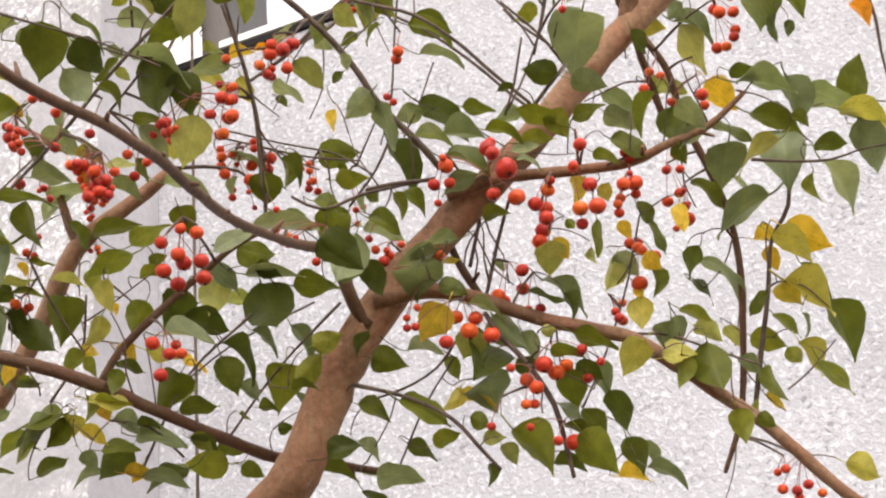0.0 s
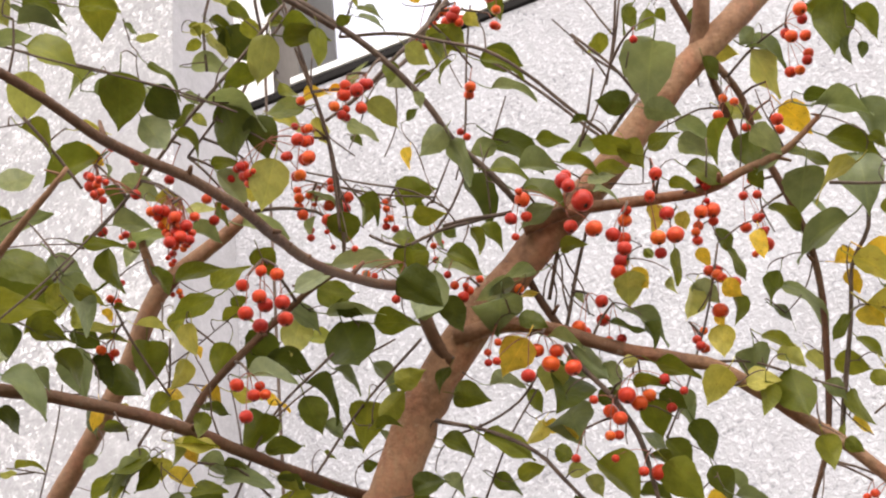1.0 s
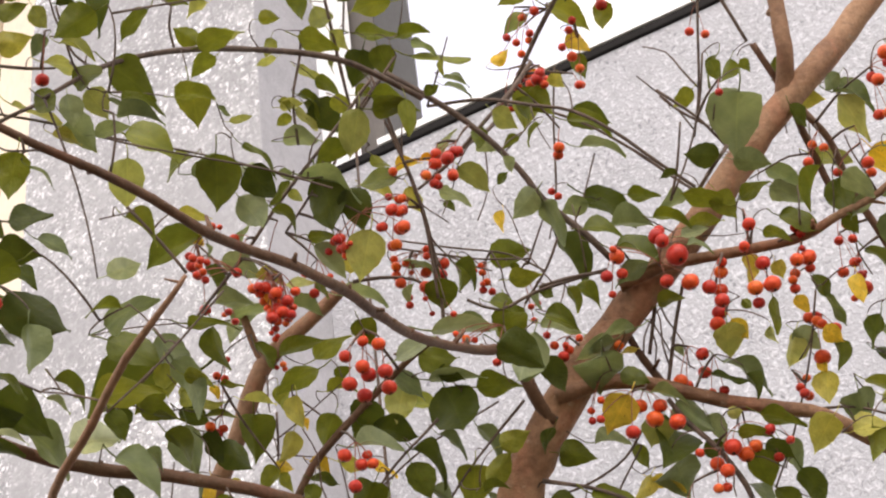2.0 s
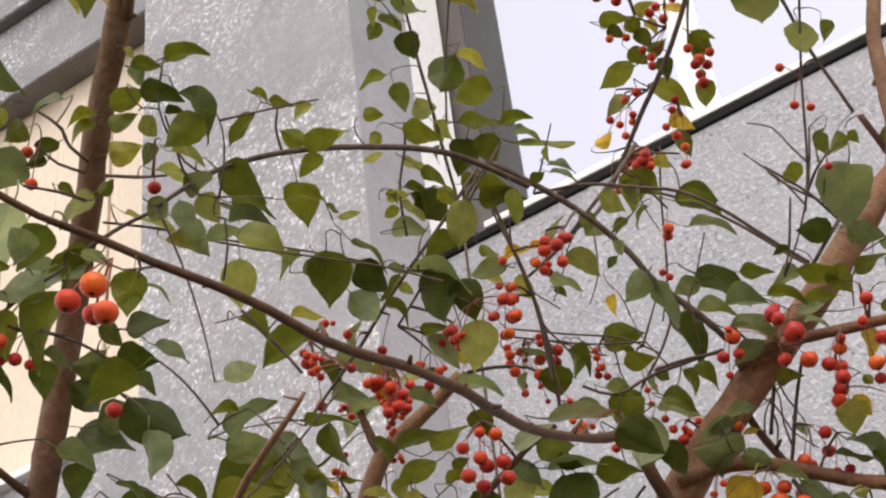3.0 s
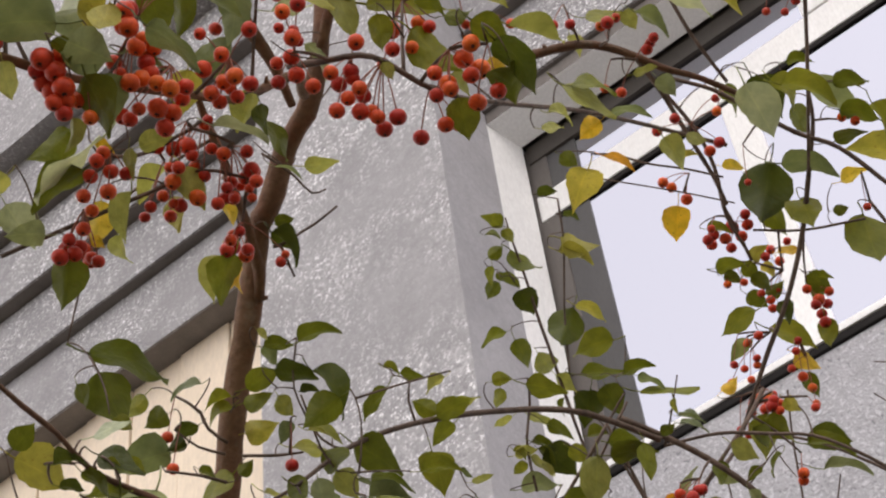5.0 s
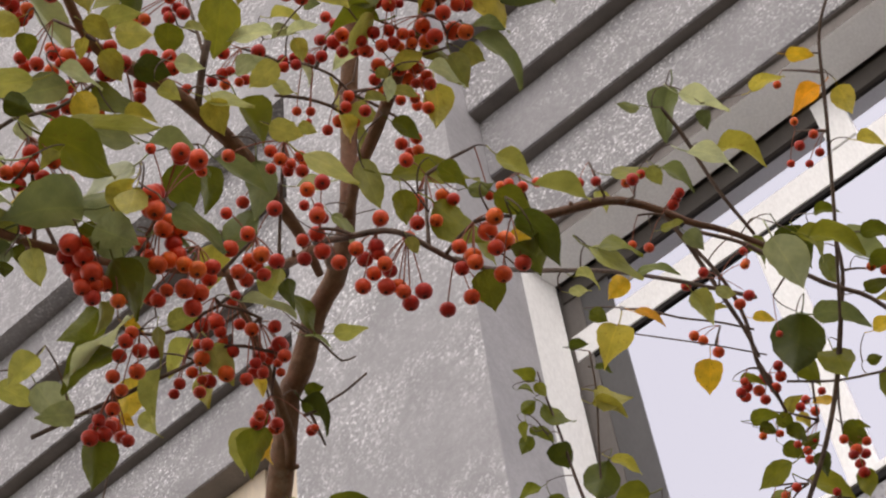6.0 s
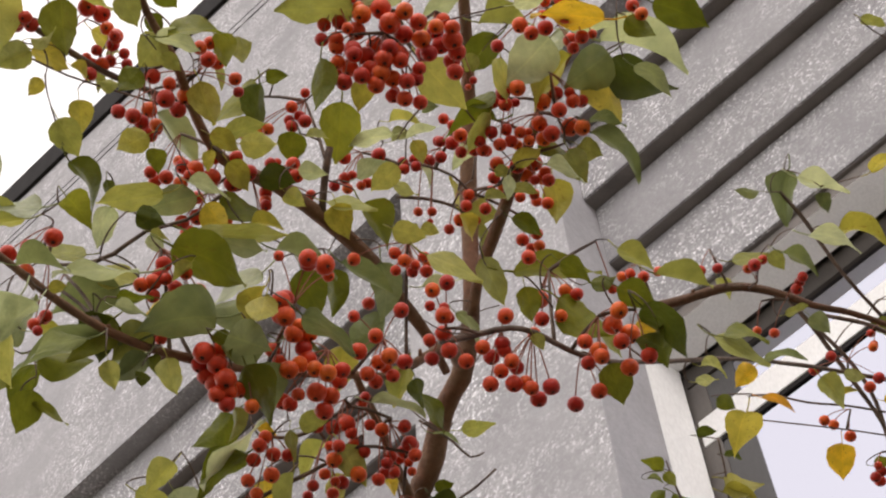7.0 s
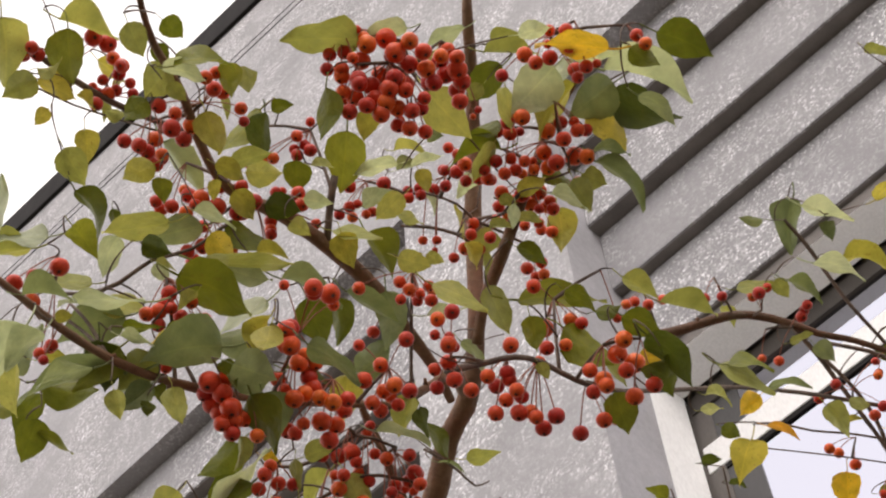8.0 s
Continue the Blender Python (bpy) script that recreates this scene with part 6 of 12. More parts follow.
limb(tree, "spur", (-0.387, 1.498, 2.533, 0.0018), (-0.391, 1.494, 2.522, 0.0015), (-0.395, 1.491, 2.508, 0.0012))
limb(tree, "spur", (-0.387, 1.498, 2.533, 0.0018), (-0.394, 1.495, 2.516, 0.0015), (-0.401, 1.492, 2.494, 0.0012))
limb(tree, "spur", (-0.306, 1.518, 2.530, 0.0018), (-0.307, 1.516, 2.525, 0.0015), (-0.308, 1.514, 2.518, 0.0012))
limb(tree, "spur", (-0.358, 1.506, 2.531, 0.0018), (-0.352, 1.498, 2.541, 0.0015), (-0.345, 1.490, 2.548, 0.0012))
limb(tree, "spur", (-0.329, 1.583, 2.477, 0.0018), (-0.328, 1.587, 2.481, 0.0015), (-0.327, 1.592, 2.484, 0.0012))
limb(tree, "spur", (-0.363, 1.609, 2.419, 0.0018), (-0.368, 1.609, 2.430, 0.0015), (-0.373, 1.609, 2.438, 0.0012))
limb(tree, "spur", (-0.265, 1.551, 2.684, 0.0018), (-0.223, 1.517, 2.685, 0.0015), (-0.181, 1.482, 2.673, 0.0012))
limb(tree, "spur", (-0.181, 1.482, 2.673, 0.0018), (-0.183, 1.493, 2.673, 0.0015), (-0.185, 1.504, 2.669, 0.0012))
limb(tree, "spur", (-0.265, 1.551, 2.684, 0.0018), (-0.264, 1.546, 2.676, 0.0015), (-0.262, 1.541, 2.666, 0.0012))
limb(tree, "spur", (-0.257, 1.567, 2.666, 0.0018), (-0.241, 1.555, 2.663, 0.0015), (-0.224, 1.542, 2.654, 0.0012))
limb(tree, "spur", (-0.257, 1.582, 2.644, 0.0018), (-0.243, 1.577, 2.650, 0.0015), (-0.228, 1.571, 2.651, 0.0012))
limb(tree, "spur", (-0.252, 1.610, 2.606, 0.0018), (-0.263, 1.602, 2.600, 0.0015), (-0.275, 1.593, 2.589, 0.0012))
limb(tree, "spur", (-0.249, 1.622, 2.589, 0.0018), (-0.266, 1.615, 2.585, 0.0015), (-0.284, 1.609, 2.577, 0.0012))
limb(tree, "spur", (-0.245, 1.634, 2.572, 0.0018), (-0.259, 1.629, 2.565, 0.0015), (-0.273, 1.624, 2.555, 0.0012))
limb(tree, "spur", (-0.473, 1.537, 2.474, 0.0018), (-0.462, 1.528, 2.466, 0.0015), (-0.451, 1.519, 2.455, 0.0012))
limb(tree, "spur", (-0.460, 1.532, 2.408, 0.0018), (-0.446, 1.533, 2.429, 0.0015), (-0.431, 1.534, 2.444, 0.0012))
limb(tree, "spur", (-0.500, 1.510, 2.424, 0.0018), (-0.498, 1.498, 2.417, 0.0015), (-0.495, 1.486, 2.406, 0.0012))
limb(tree, "spur", (-0.495, 1.486, 2.406, 0.0018), (-0.500, 1.478, 2.404, 0.0015), (-0.504, 1.471, 2.399, 0.0012))
limb(tree, "spur", (-0.550, 1.487, 2.433, 0.0018), (-0.543, 1.479, 2.429, 0.0015), (-0.537, 1.470, 2.423, 0.0012))
limb(tree, "spur", (-0.420, 1.553, 2.391, 0.0018), (-0.424, 1.552, 2.381, 0.0015), (-0.428, 1.552, 2.368, 0.0012))
limb(tree, "spur", (-0.458, 1.562, 2.356, 0.0018), (-0.448, 1.550, 2.358, 0.0015), (-0.437, 1.539, 2.356, 0.0012))
limb(tree, "spur", (-0.458, 1.562, 2.356, 0.0018), (-0.454, 1.550, 2.349, 0.0015), (-0.449, 1.538, 2.339, 0.0012))
limb(tree, "spur", (-0.401, 1.561, 2.385, 0.0018), (-0.401, 1.565, 2.381, 0.0015), (-0.401, 1.568, 2.375, 0.0012))
limb(tree, "spur", (-0.442, 1.594, 2.300, 0.0018), (-0.438, 1.591, 2.298, 0.0015), (-0.435, 1.588, 2.295, 0.0012))
limb(tree, "spur", (-0.451, 1.574, 2.336, 0.0018), (-0.468, 1.561, 2.331, 0.0015), (-0.485, 1.547, 2.320, 0.0012))
limb(tree, "spur", (-0.550, 1.498, 2.468, 0.0018), (-0.554, 1.481, 2.479, 0.0015), (-0.559, 1.463, 2.484, 0.0012))
limb(tree, "spur", (-0.517, 1.501, 2.498, 0.0018), (-0.520, 1.491, 2.500, 0.0015), (-0.522, 1.481, 2.500, 0.0012))
limb(tree, "spur", (-0.609, 1.418, 2.464, 0.0018), (-0.609, 1.418, 2.482, 0.0015), (-0.610, 1.418, 2.496, 0.0012))
limb(tree, "spur", (-0.294, 1.765, 2.315, 0.0018), (-0.272, 1.766, 2.300, 0.0015), (-0.249, 1.766, 2.278, 0.0012))
limb(tree, "spur", (-0.294, 1.765, 2.315, 0.0018), (-0.263, 1.771, 2.300, 0.0015), (-0.232, 1.777, 2.276, 0.0012))
limb(young_tree, "spur", (-0.691, 0.572, 2.559, 0.0018), (-0.682, 0.565, 2.553, 0.0015), (-0.673, 0.557, 2.544, 0.0012))
limb(young_tree, "spur", (-0.587, 0.645, 2.584, 0.0018), (-0.603, 0.658, 2.585, 0.0015), (-0.619, 0.671, 2.580, 0.0012))
limb(tree, "spur", (-0.252, 1.217, 3.147, 0.0018), (-0.253, 1.219, 3.153, 0.0015), (-0.254, 1.221, 3.157, 0.0012))
limb(tree, "spur", (-0.217, 1.173, 3.185, 0.0018), (-0.236, 1.168, 3.206, 0.0015), (-0.255, 1.162, 3.222, 0.0012))
limb(tree, "spur", (-0.252, 1.217, 3.147, 0.0018), (-0.268, 1.214, 3.163, 0.0015), (-0.284, 1.210, 3.175, 0.0012))
limb(tree, "spur", (-0.375, 1.289, 3.070, 0.0018), (-0.394, 1.296, 3.069, 0.0015), (-0.414, 1.302, 3.063, 0.0012))
limb(tree, "spur", (-0.825, 1.256, 2.588, 0.0018), (-0.804, 1.251, 2.572, 0.0015), (-0.784, 1.245, 2.548, 0.0012))
limb(tree, "spur", (-0.784, 1.245, 2.548, 0.0018), (-0.782, 1.254, 2.547, 0.0015), (-0.780, 1.263, 2.545, 0.0012))
limb(tree, "spur", (-0.784, 1.245, 2.548, 0.0018), (-0.781, 1.245, 2.543, 0.0015), (-0.778, 1.244, 2.537, 0.0012))
limb(tree, "spur", (-0.843, 1.256, 2.574, 0.0018), (-0.827, 1.241, 2.564, 0.0015), (-0.811, 1.226, 2.548, 0.0012))
limb(tree, "spur", (-0.741, 1.267, 2.640, 0.0018), (-0.717, 1.275, 2.625, 0.0015), (-0.692, 1.283, 2.602, 0.0012))
limb(tree, "spur", (-0.646, 1.303, 2.659, 0.0018), (-0.625, 1.300, 2.652, 0.0015), (-0.605, 1.296, 2.640, 0.0012))

# ---- leaves and fruit ----
leaf(tree, "g", (-0.692, 0.998, 2.558), (-17, 3, 24), 0.0452)
leaf(young_tree, "d", (-0.637, 0.859, 2.437), (-14, 17, -63), 0.0376)
leaf(young_tree, "l", (-0.644, 0.864, 2.426), (-12, 17, -64), 0.0390)
leaf(young_tree, "l", (-0.696, 0.905, 2.492), (-33, 16, -55), 0.0263)
leaf(tree, "g", (-0.832, 1.118, 2.661), (-52, 61, -101), 0.0608)
leaf(tree, "g", (-0.838, 1.165, 2.660), (-47, -61, 141), 0.0371)
leaf(tree, "p", (-0.878, 1.134, 2.638), (-57, -9, 52), 0.0533)
leaf(tree, "g", (-0.799, 1.180, 2.631), (-37, 9, 28), 0.0607)
leaf(tree, "l", (-0.800, 1.177, 2.645), (1, 4, -68), 0.0477)
leaf(tree, "l", (-0.775, 1.207, 2.653), (-14, 54, -74), 0.0392)
leaf(tree, "d", (-0.765, 1.208, 2.632), (-17, -32, -1), 0.0437)
leaf(tree, "l", (-0.782, 1.217, 2.604), (-69, -27, 3), 0.0494)
leaf(tree, "g", (-0.763, 1.257, 2.613), (-35, 12, -50), 0.0402)
leaf(tree, "d", (-0.723, 1.274, 2.623), (-55, 4, -8), 0.0633)
leaf(tree, "d", (-0.698, 1.282, 2.608), (-55, -3, 5), 0.0484)
leaf(tree, "l", (-0.709, 1.262, 2.639), (-18, 14, -60), 0.0680)
leaf(shoot, "l", (-0.938, 1.581, 3.023), (0, -2, -68), 0.0550)
leaf(tree, "p", (-0.674, 1.254, 2.680), (-54, -8, 64), 0.0539)
leaf(shoot, "d", (-0.896, 1.577, 3.032), (-20, -28, 2), 0.0619)
leaf(tree, "g", (-0.704, 1.253, 2.668), (-18, 21, 94), 0.0394)
leaf(tree, "g", (-0.673, 1.299, 2.669), (-81, -46, 48), 0.0238)
leaf(shoot, "g", (-0.872, 1.552, 3.061), (-31, 6, -49), 0.0435)
leaf(shoot, "p", (-0.928, 1.544, 3.052), (3, -1, -69), 0.0348)
leaf(shoot, "p", (-0.918, 1.560, 3.029), (-45, 15, -45), 0.0424)
leaf(shoot, "g", (-0.904, 1.559, 3.038), (-41, 5, -38), 0.0363)
leaf(tree, "g", (-0.628, 1.261, 2.708), (-17, 0, -57), 0.0476)
leaf(tree, "g", (-0.603, 1.241, 2.657), (-67, -24, 71), 0.0386)
leaf(tree, "g", (-0.688, 1.317, 2.665), (4, -81, 109), 0.0454)
leaf(shoot, "h", (-0.858, 1.646, 2.935), (-20, 6, -56), 0.0478)
leaf(tree, "y", (-0.649, 1.320, 2.668), (14, 3, -76), 0.0292)
leaf(tree, "p", (-0.608, 1.397, 2.677), (-38, -4, -34), 0.0459)
leaf(tree, "l", (-0.640, 1.411, 2.678), (-23, 12, -57), 0.0400)
leaf(tree, "d", (-0.671, 1.454, 2.702), (-33, -7, -39), 0.0174)
leaf(tree, "h", (-0.658, 1.341, 2.638), (-70, -30, 52), 0.0313)
leaf(tree, "o", (-0.615, 1.304, 2.647), (-10, 1, -61), 0.0221)
leaf(tree, "l", (-0.560, 1.407, 2.626), (-23, 39, 54), 0.0398)
leaf(tree, "g", (-0.614, 1.474, 2.622), (13, -36, -82), 0.0472)
leaf(tree, "g", (-0.593, 1.456, 2.572), (1, -25, -69), 0.0365)
leaf(tree, "g", (-0.613, 1.440, 2.537), (-46, 70, -102), 0.0368)
leaf(tree, "p", (-0.702, 1.302, 2.562), (-52, 1, 55), 0.0559)
leaf(tree, "l", (-0.753, 1.313, 2.582), (-45, 2, -30), 0.0489)
leaf(tree, "g", (-0.746, 1.297, 2.605), (-2, 8, -67), 0.0356)
leaf(tree, "d", (-0.903, 1.239, 2.625), (-15, 2, 102), 0.0661)
leaf(young_tree, "g", (-0.702, 0.940, 2.388), (-34, 3, -44), 0.0374)
leaf(tree, "w", (-0.705, 0.919, 2.338), (12, -22, -79), 0.0294)
leaf(tree, "l", (-0.826, 1.263, 2.586), (-15, -17, -54), 0.0493)
leaf(tree, "l", (-0.847, 1.274, 2.555), (0, -12, -67), 0.0421)
leaf(rear_tree, "l", (-0.917, 1.406, 2.639), (13, 8, -75), 0.0522)
leaf(rear_tree, "l", (-0.793, 1.456, 2.632), (-10, 2, -62), 0.0558)
leaf(tree, "g", (-0.670, 1.400, 2.551), (-19, 5, 26), 0.0456)
leaf(tree, "l", (-0.685, 1.395, 2.596), (-8, 12, -64), 0.0435)
leaf(tree, "y", (-0.882, 1.250, 2.639), (-35, -9, -35), 0.0306)
leaf(tree, "o", (-0.797, 1.253, 2.527), (-42, 8, -41), 0.0303)
leaf(tree, "o", (-0.793, 1.290, 2.519), (-81, -23, 7), 0.0176)
leaf(tree, "h", (-0.735, 1.329, 2.586), (57, 15, -109), 0.0272)
leaf(tree, "p", (-0.768, 1.278, 2.545), (-5, 68, -71), 0.0304)
leaf(tree, "g", (-0.763, 1.311, 2.554), (-50, 11, -33), 0.0287)
leaf(tree, "g", (-0.863, 1.257, 2.525), (-6, 18, -66), 0.0564)
leaf(tree, "g", (-0.599, 1.450, 2.583), (-33, -7, -39), 0.0166)
leaf(tree, "p", (-0.554, 1.379, 2.723), (-36, -10, -33), 0.0346)
leaf(tree, "g", (-0.550, 1.428, 2.768), (-49, 0, -19), 0.0308)
leaf(tree, "d", (-0.762, 1.144, 2.682), (-81, 45, -105), 0.0166)
leaf(tree, "l", (-0.575, 1.312, 2.743), (-26, 46, -75), 0.0304)
leaf(tree, "p", (-0.759, 1.170, 2.688), (3, 12, -69), 0.0241)
leaf(tree, "l", (-0.749, 1.233, 2.646), (-32, -5, -41), 0.0206)
leaf(tree, "d", (-0.750, 1.195, 2.652), (-34, 23, -59), 0.0494)
leaf(tree, "g", (-0.758, 1.265, 2.644), (-77, -41, 47), 0.0191)
leaf(tree, "g", (-0.535, 1.442, 2.781), (-21, -32, -1), 0.0389)
leaf(tree, "d", (-0.510, 1.529, 2.801), (-15, -20, -53), 0.0533)
leaf(tree, "l", (-0.508, 1.552, 2.774), (-9, 17, -65), 0.0541)
leaf(tree, "g", (-0.333, 1.451, 2.726), (-54, 8, -19), 0.0276)
leaf(tree, "g", (-0.353, 1.598, 2.841), (-77, 39, -7), 0.0320)
leaf(tree, "g", (-0.312, 1.510, 2.765), (-45, 4, -32), 0.0185)
leaf(tree, "g", (-0.375, 1.452, 2.710), (-32, 22, 78), 0.0276)
leaf(tree, "l", (-0.330, 1.474, 2.670), (-20, 7, 27), 0.0766)
leaf(tree, "d", (-0.369, 1.446, 2.625), (10, 38, 124), 0.0379)
leaf(tree, "l", (-0.326, 1.480, 2.616), (-15, -28, -52), 0.0408)
leaf(tree, "l", (-0.322, 1.606, 2.669), (-31, 7, -49), 0.0506)
leaf(tree, "l", (-0.325, 1.613, 2.656), (-22, -6, -51), 0.0433)
leaf(tree, "g", (-0.386, 1.472, 2.593), (24, 0, 129), 0.0461)
leaf(tree, "g", (-0.368, 1.489, 2.584), (-31, -25, 5), 0.0363)
leaf(tree, "g", (-0.338, 1.506, 2.601), (22, 1, -82), 0.0376)
leaf(tree, "d", (-0.523, 1.592, 2.722), (-24, 5, -54), 0.0731)
leaf(tree, "g", (-0.487, 1.601, 2.722), (-8, -3, -62), 0.0401)
leaf(tree, "l", (-0.461, 1.610, 2.703), (-16, 6, 100), 0.0411)
leaf(tree, "l", (-0.565, 1.571, 2.721), (-5, 25, 107), 0.0358)
leaf(tree, "l", (-0.535, 1.430, 2.604), (-54, 19, -41), 0.0528)
leaf(tree, "g", (-0.487, 1.436, 2.580), (-9, 70, -74), 0.0447)
leaf(tree, "l", (-0.465, 1.469, 2.594), (-3, -7, -65), 0.0477)
leaf(tree, "d", (-0.458, 1.455, 2.546), (-25, 58, -81), 0.0539)
leaf(tree, "l", (-0.472, 1.447, 2.519), (-17, 2, 100), 0.0442)
leaf(tree, "g", (-0.420, 1.462, 2.576), (-8, 6, -63), 0.0402)
leaf(tree, "g", (-0.391, 1.479, 2.568), (9, -1, -74), 0.0374)
leaf(tree, "l", (-0.403, 1.478, 2.557), (12, 67, -59), 0.0319)
leaf(tree, "d", (-0.588, 1.596, 2.668), (-53, 16, -37), 0.0694)
leaf(tree, "g", (-0.530, 1.473, 2.530), (-74, 59, -118), 0.0363)
leaf(tree, "g", (-0.300, 1.505, 2.538), (-79, 66, -129), 0.0473)
leaf(tree, "g", (-0.322, 1.487, 2.524), (-19, 7, -58), 0.0317)
leaf(tree, "p", (-0.220, 1.540, 2.663), (-53, 21, -46), 0.0628)
leaf(tree, "d", (-0.209, 1.526, 2.678), (-40, 61, -92), 0.0520)
leaf(tree, "l", (-0.227, 1.498, 2.687), (-36, 28, 70), 0.0256)
leaf(tree, "d", (-0.137, 1.482, 2.647), (-53, 9, 46), 0.0609)
leaf(tree, "g", (-0.147, 1.495, 2.679), (-37, -1, -38), 0.0347)
leaf(tree, "g", (-0.103, 1.495, 2.649), (-36, 4, -42), 0.0389)
leaf(tree, "d", (-0.129, 1.496, 2.622), (-62, -20, 67), 0.0305)
leaf(tree, "d", (-0.114, 1.490, 2.612), (-62, 20, -24), 0.0178)
leaf(tree, "y", (-0.207, 1.593, 2.631), (-37, -7, -33), 0.0477)
leaf(tree, "d", (-0.169, 1.502, 2.582), (-13, 4, -60), 0.0351)
leaf(tree, "l", (-0.152, 1.516, 2.575), (-5, 8, -65), 0.0630)
leaf(tree, "l", (-0.130, 1.539, 2.559), (-55, 13, -27), 0.0526)
leaf(tree, "g", (-0.153, 1.546, 2.549), (-14, 3, -59), 0.0578)
leaf(tree, "l", (-0.161, 1.635, 2.557), (-83, -2, -157), 0.0772)
leaf(tree, "g", (-0.198, 1.546, 2.544), (-36, 58, -87), 0.0502)
leaf(tree, "l", (-0.238, 1.524, 2.545), (-19, 6, 97), 0.0403)
leaf(tree, "d", (-0.254, 1.518, 2.557), (-57, -4, 29), 0.0421)
leaf(tree, "l", (-0.230, 1.502, 2.555), (-35, 0, -41), 0.0405)
leaf(tree, "l", (-0.217, 1.558, 2.520), (-12, 1, 23), 0.0654)
leaf(tree, "g", (-0.255, 1.537, 2.536), (-32, -17, 11), 0.0269)
leaf(tree, "l", (-0.225, 1.652, 2.519), (-21, 5, 96), 0.0754)
leaf(tree, "d", (-0.252, 1.642, 2.545), (-36, 14, -51), 0.0464)
leaf(tree, "l", (-0.216, 1.662, 2.551), (-67, 45, -93), 0.0329)
leaf(tree, "y", (-0.369, 1.524, 2.520), (-63, 21, -23), 0.0320)
leaf(tree, "h", (-0.340, 1.529, 2.510), (-21, -17, 11), 0.0240)
leaf(tree, "d", (-0.310, 1.582, 2.505), (-46, 11, -39), 0.0320)
leaf(tree, "p", (-0.265, 1.596, 2.664), (-18, 1, -56), 0.0464)
leaf(tree, "g", (-0.127, 1.512, 2.517), (-30, -13, -39), 0.0214)
leaf(tree, "l", (-0.397, 1.464, 2.530), (-20, 50, -75), 0.0288)
leaf(tree, "g", (-0.543, 1.462, 2.525), (-50, 11, -33), 0.0293)
leaf(rear_tree, "d", (-0.934, 1.216, 2.498), (-89, -64, 39), 0.0612)
leaf(tree, "l", (-0.912, 1.254, 2.501), (-78, -43, 45), 0.0556)
leaf(tree, "g", (-0.920, 1.248, 2.472), (-58, -10, 50), 0.0365)
leaf(young_tree, "g", (-0.659, 0.953, 2.235), (-20, -5, -53), 0.0264)
leaf(tree, "g", (-0.883, 1.283, 2.512), (-69, -26, 74), 0.0485)
leaf(rear_tree, "l", (-0.947, 1.412, 2.623), (-88, -22, -142), 0.0263)
leaf(tree, "g", (-0.827, 1.350, 2.485), (-13, 5, 102), 0.0528)
leaf(tree, "g", (-0.920, 1.462, 2.549), (-57, 5, 8), 0.0270)
leaf(tree, "g", (-0.948, 1.448, 2.502), (-32, 8, 27), 0.0579)
leaf(tree, "h", (-0.866, 1.388, 2.433), (-65, 35, 16), 0.0361)
leaf(tree, "y", (-0.842, 1.386, 2.451), (-56, 8, -10), 0.0142)
leaf(tree, "d", (-0.923, 1.374, 2.436), (-74, -39, 46), 0.0455)
leaf(tree, "d", (-0.931, 1.348, 2.435), (-40, -15, -24), 0.0268)
leaf(tree, "l", (-0.958, 1.339, 2.442), (-63, -19, 54), 0.0562)
leaf(tree, "d", (-0.977, 1.245, 2.441), (-52, -3, 59), 0.0375)
leaf(tree, "g", (-0.931, 1.254, 2.443), (-16, -18, -53), 0.0436)
leaf(tree, "l", (-0.933, 1.248, 2.386), (-37, 3, -41), 0.0268)
leaf(tree, "g", (-0.904, 1.264, 2.450), (-81, -29, 2), 0.0260)
leaf(tree, "y", (-0.907, 1.316, 2.483), (-45, -7, -21), 0.0173)
leaf(tree, "p", (-0.918, 1.324, 2.477), (4, 8, -70), 0.0362)
leaf(tree, "g", (-0.885, 1.317, 2.485), (-9, 7, -63), 0.0266)
leaf(tree, "g", (-0.916, 1.346, 2.473), (-8, 16, -65), 0.0405)
leaf(tree, "p", (-0.868, 1.342, 2.468), (-15, 14, -62), 0.0361)
leaf(tree, "d", (-0.783, 1.405, 2.443), (-31, 28, 42), 0.0512)
leaf(tree, "g", (-0.817, 1.391, 2.436), (-48, 11, 57), 0.0388)
leaf(tree, "g", (-0.792, 1.388, 2.478), (1, 3, -68), 0.0361)
leaf(tree, "g", (-0.789, 1.385, 2.496), (23, -22, -91), 0.0212)
leaf(tree, "l", (-0.696, 1.379, 2.486), (51, 64, -33), 0.0482)
leaf(tree, "g", (-0.690, 1.417, 2.486), (-89, -72, 33), 0.0438)
leaf(tree, "l", (-0.727, 1.418, 2.470), (-74, 57, -115), 0.0422)
leaf(tree, "d", (-0.683, 1.428, 2.469), (-13, -16, -56), 0.0315)
leaf(tree, "d", (-0.694, 1.455, 2.438), (-90, -17, 11), 0.0726)
leaf(tree, "l", (-0.680, 1.438, 2.470), (-4, 13, -66), 0.0627)
leaf(tree, "g", (-0.648, 1.469, 2.463), (-3, -14, -65), 0.0496)
leaf(tree, "p", (-0.742, 1.418, 2.452), (-86, 16, 33), 0.0452)
leaf(shoot, "g", (-0.829, 1.649, 2.587), (-15, 69, -78), 0.0415)
leaf(tree, "d", (-0.756, 1.428, 2.428), (-16, -18, -52), 0.0525)
leaf(tree, "l", (-0.756, 1.388, 2.397), (-6, 56, -71), 0.0520)
leaf(tree, "l", (-0.708, 1.469, 2.415), (-31, 10, -51), 0.0392)
leaf(tree, "d", (-0.728, 1.453, 2.392), (-36, 15, -51), 0.0524)
leaf(tree, "d", (-0.744, 1.449, 2.372), (-54, -8, 4), 0.0455)
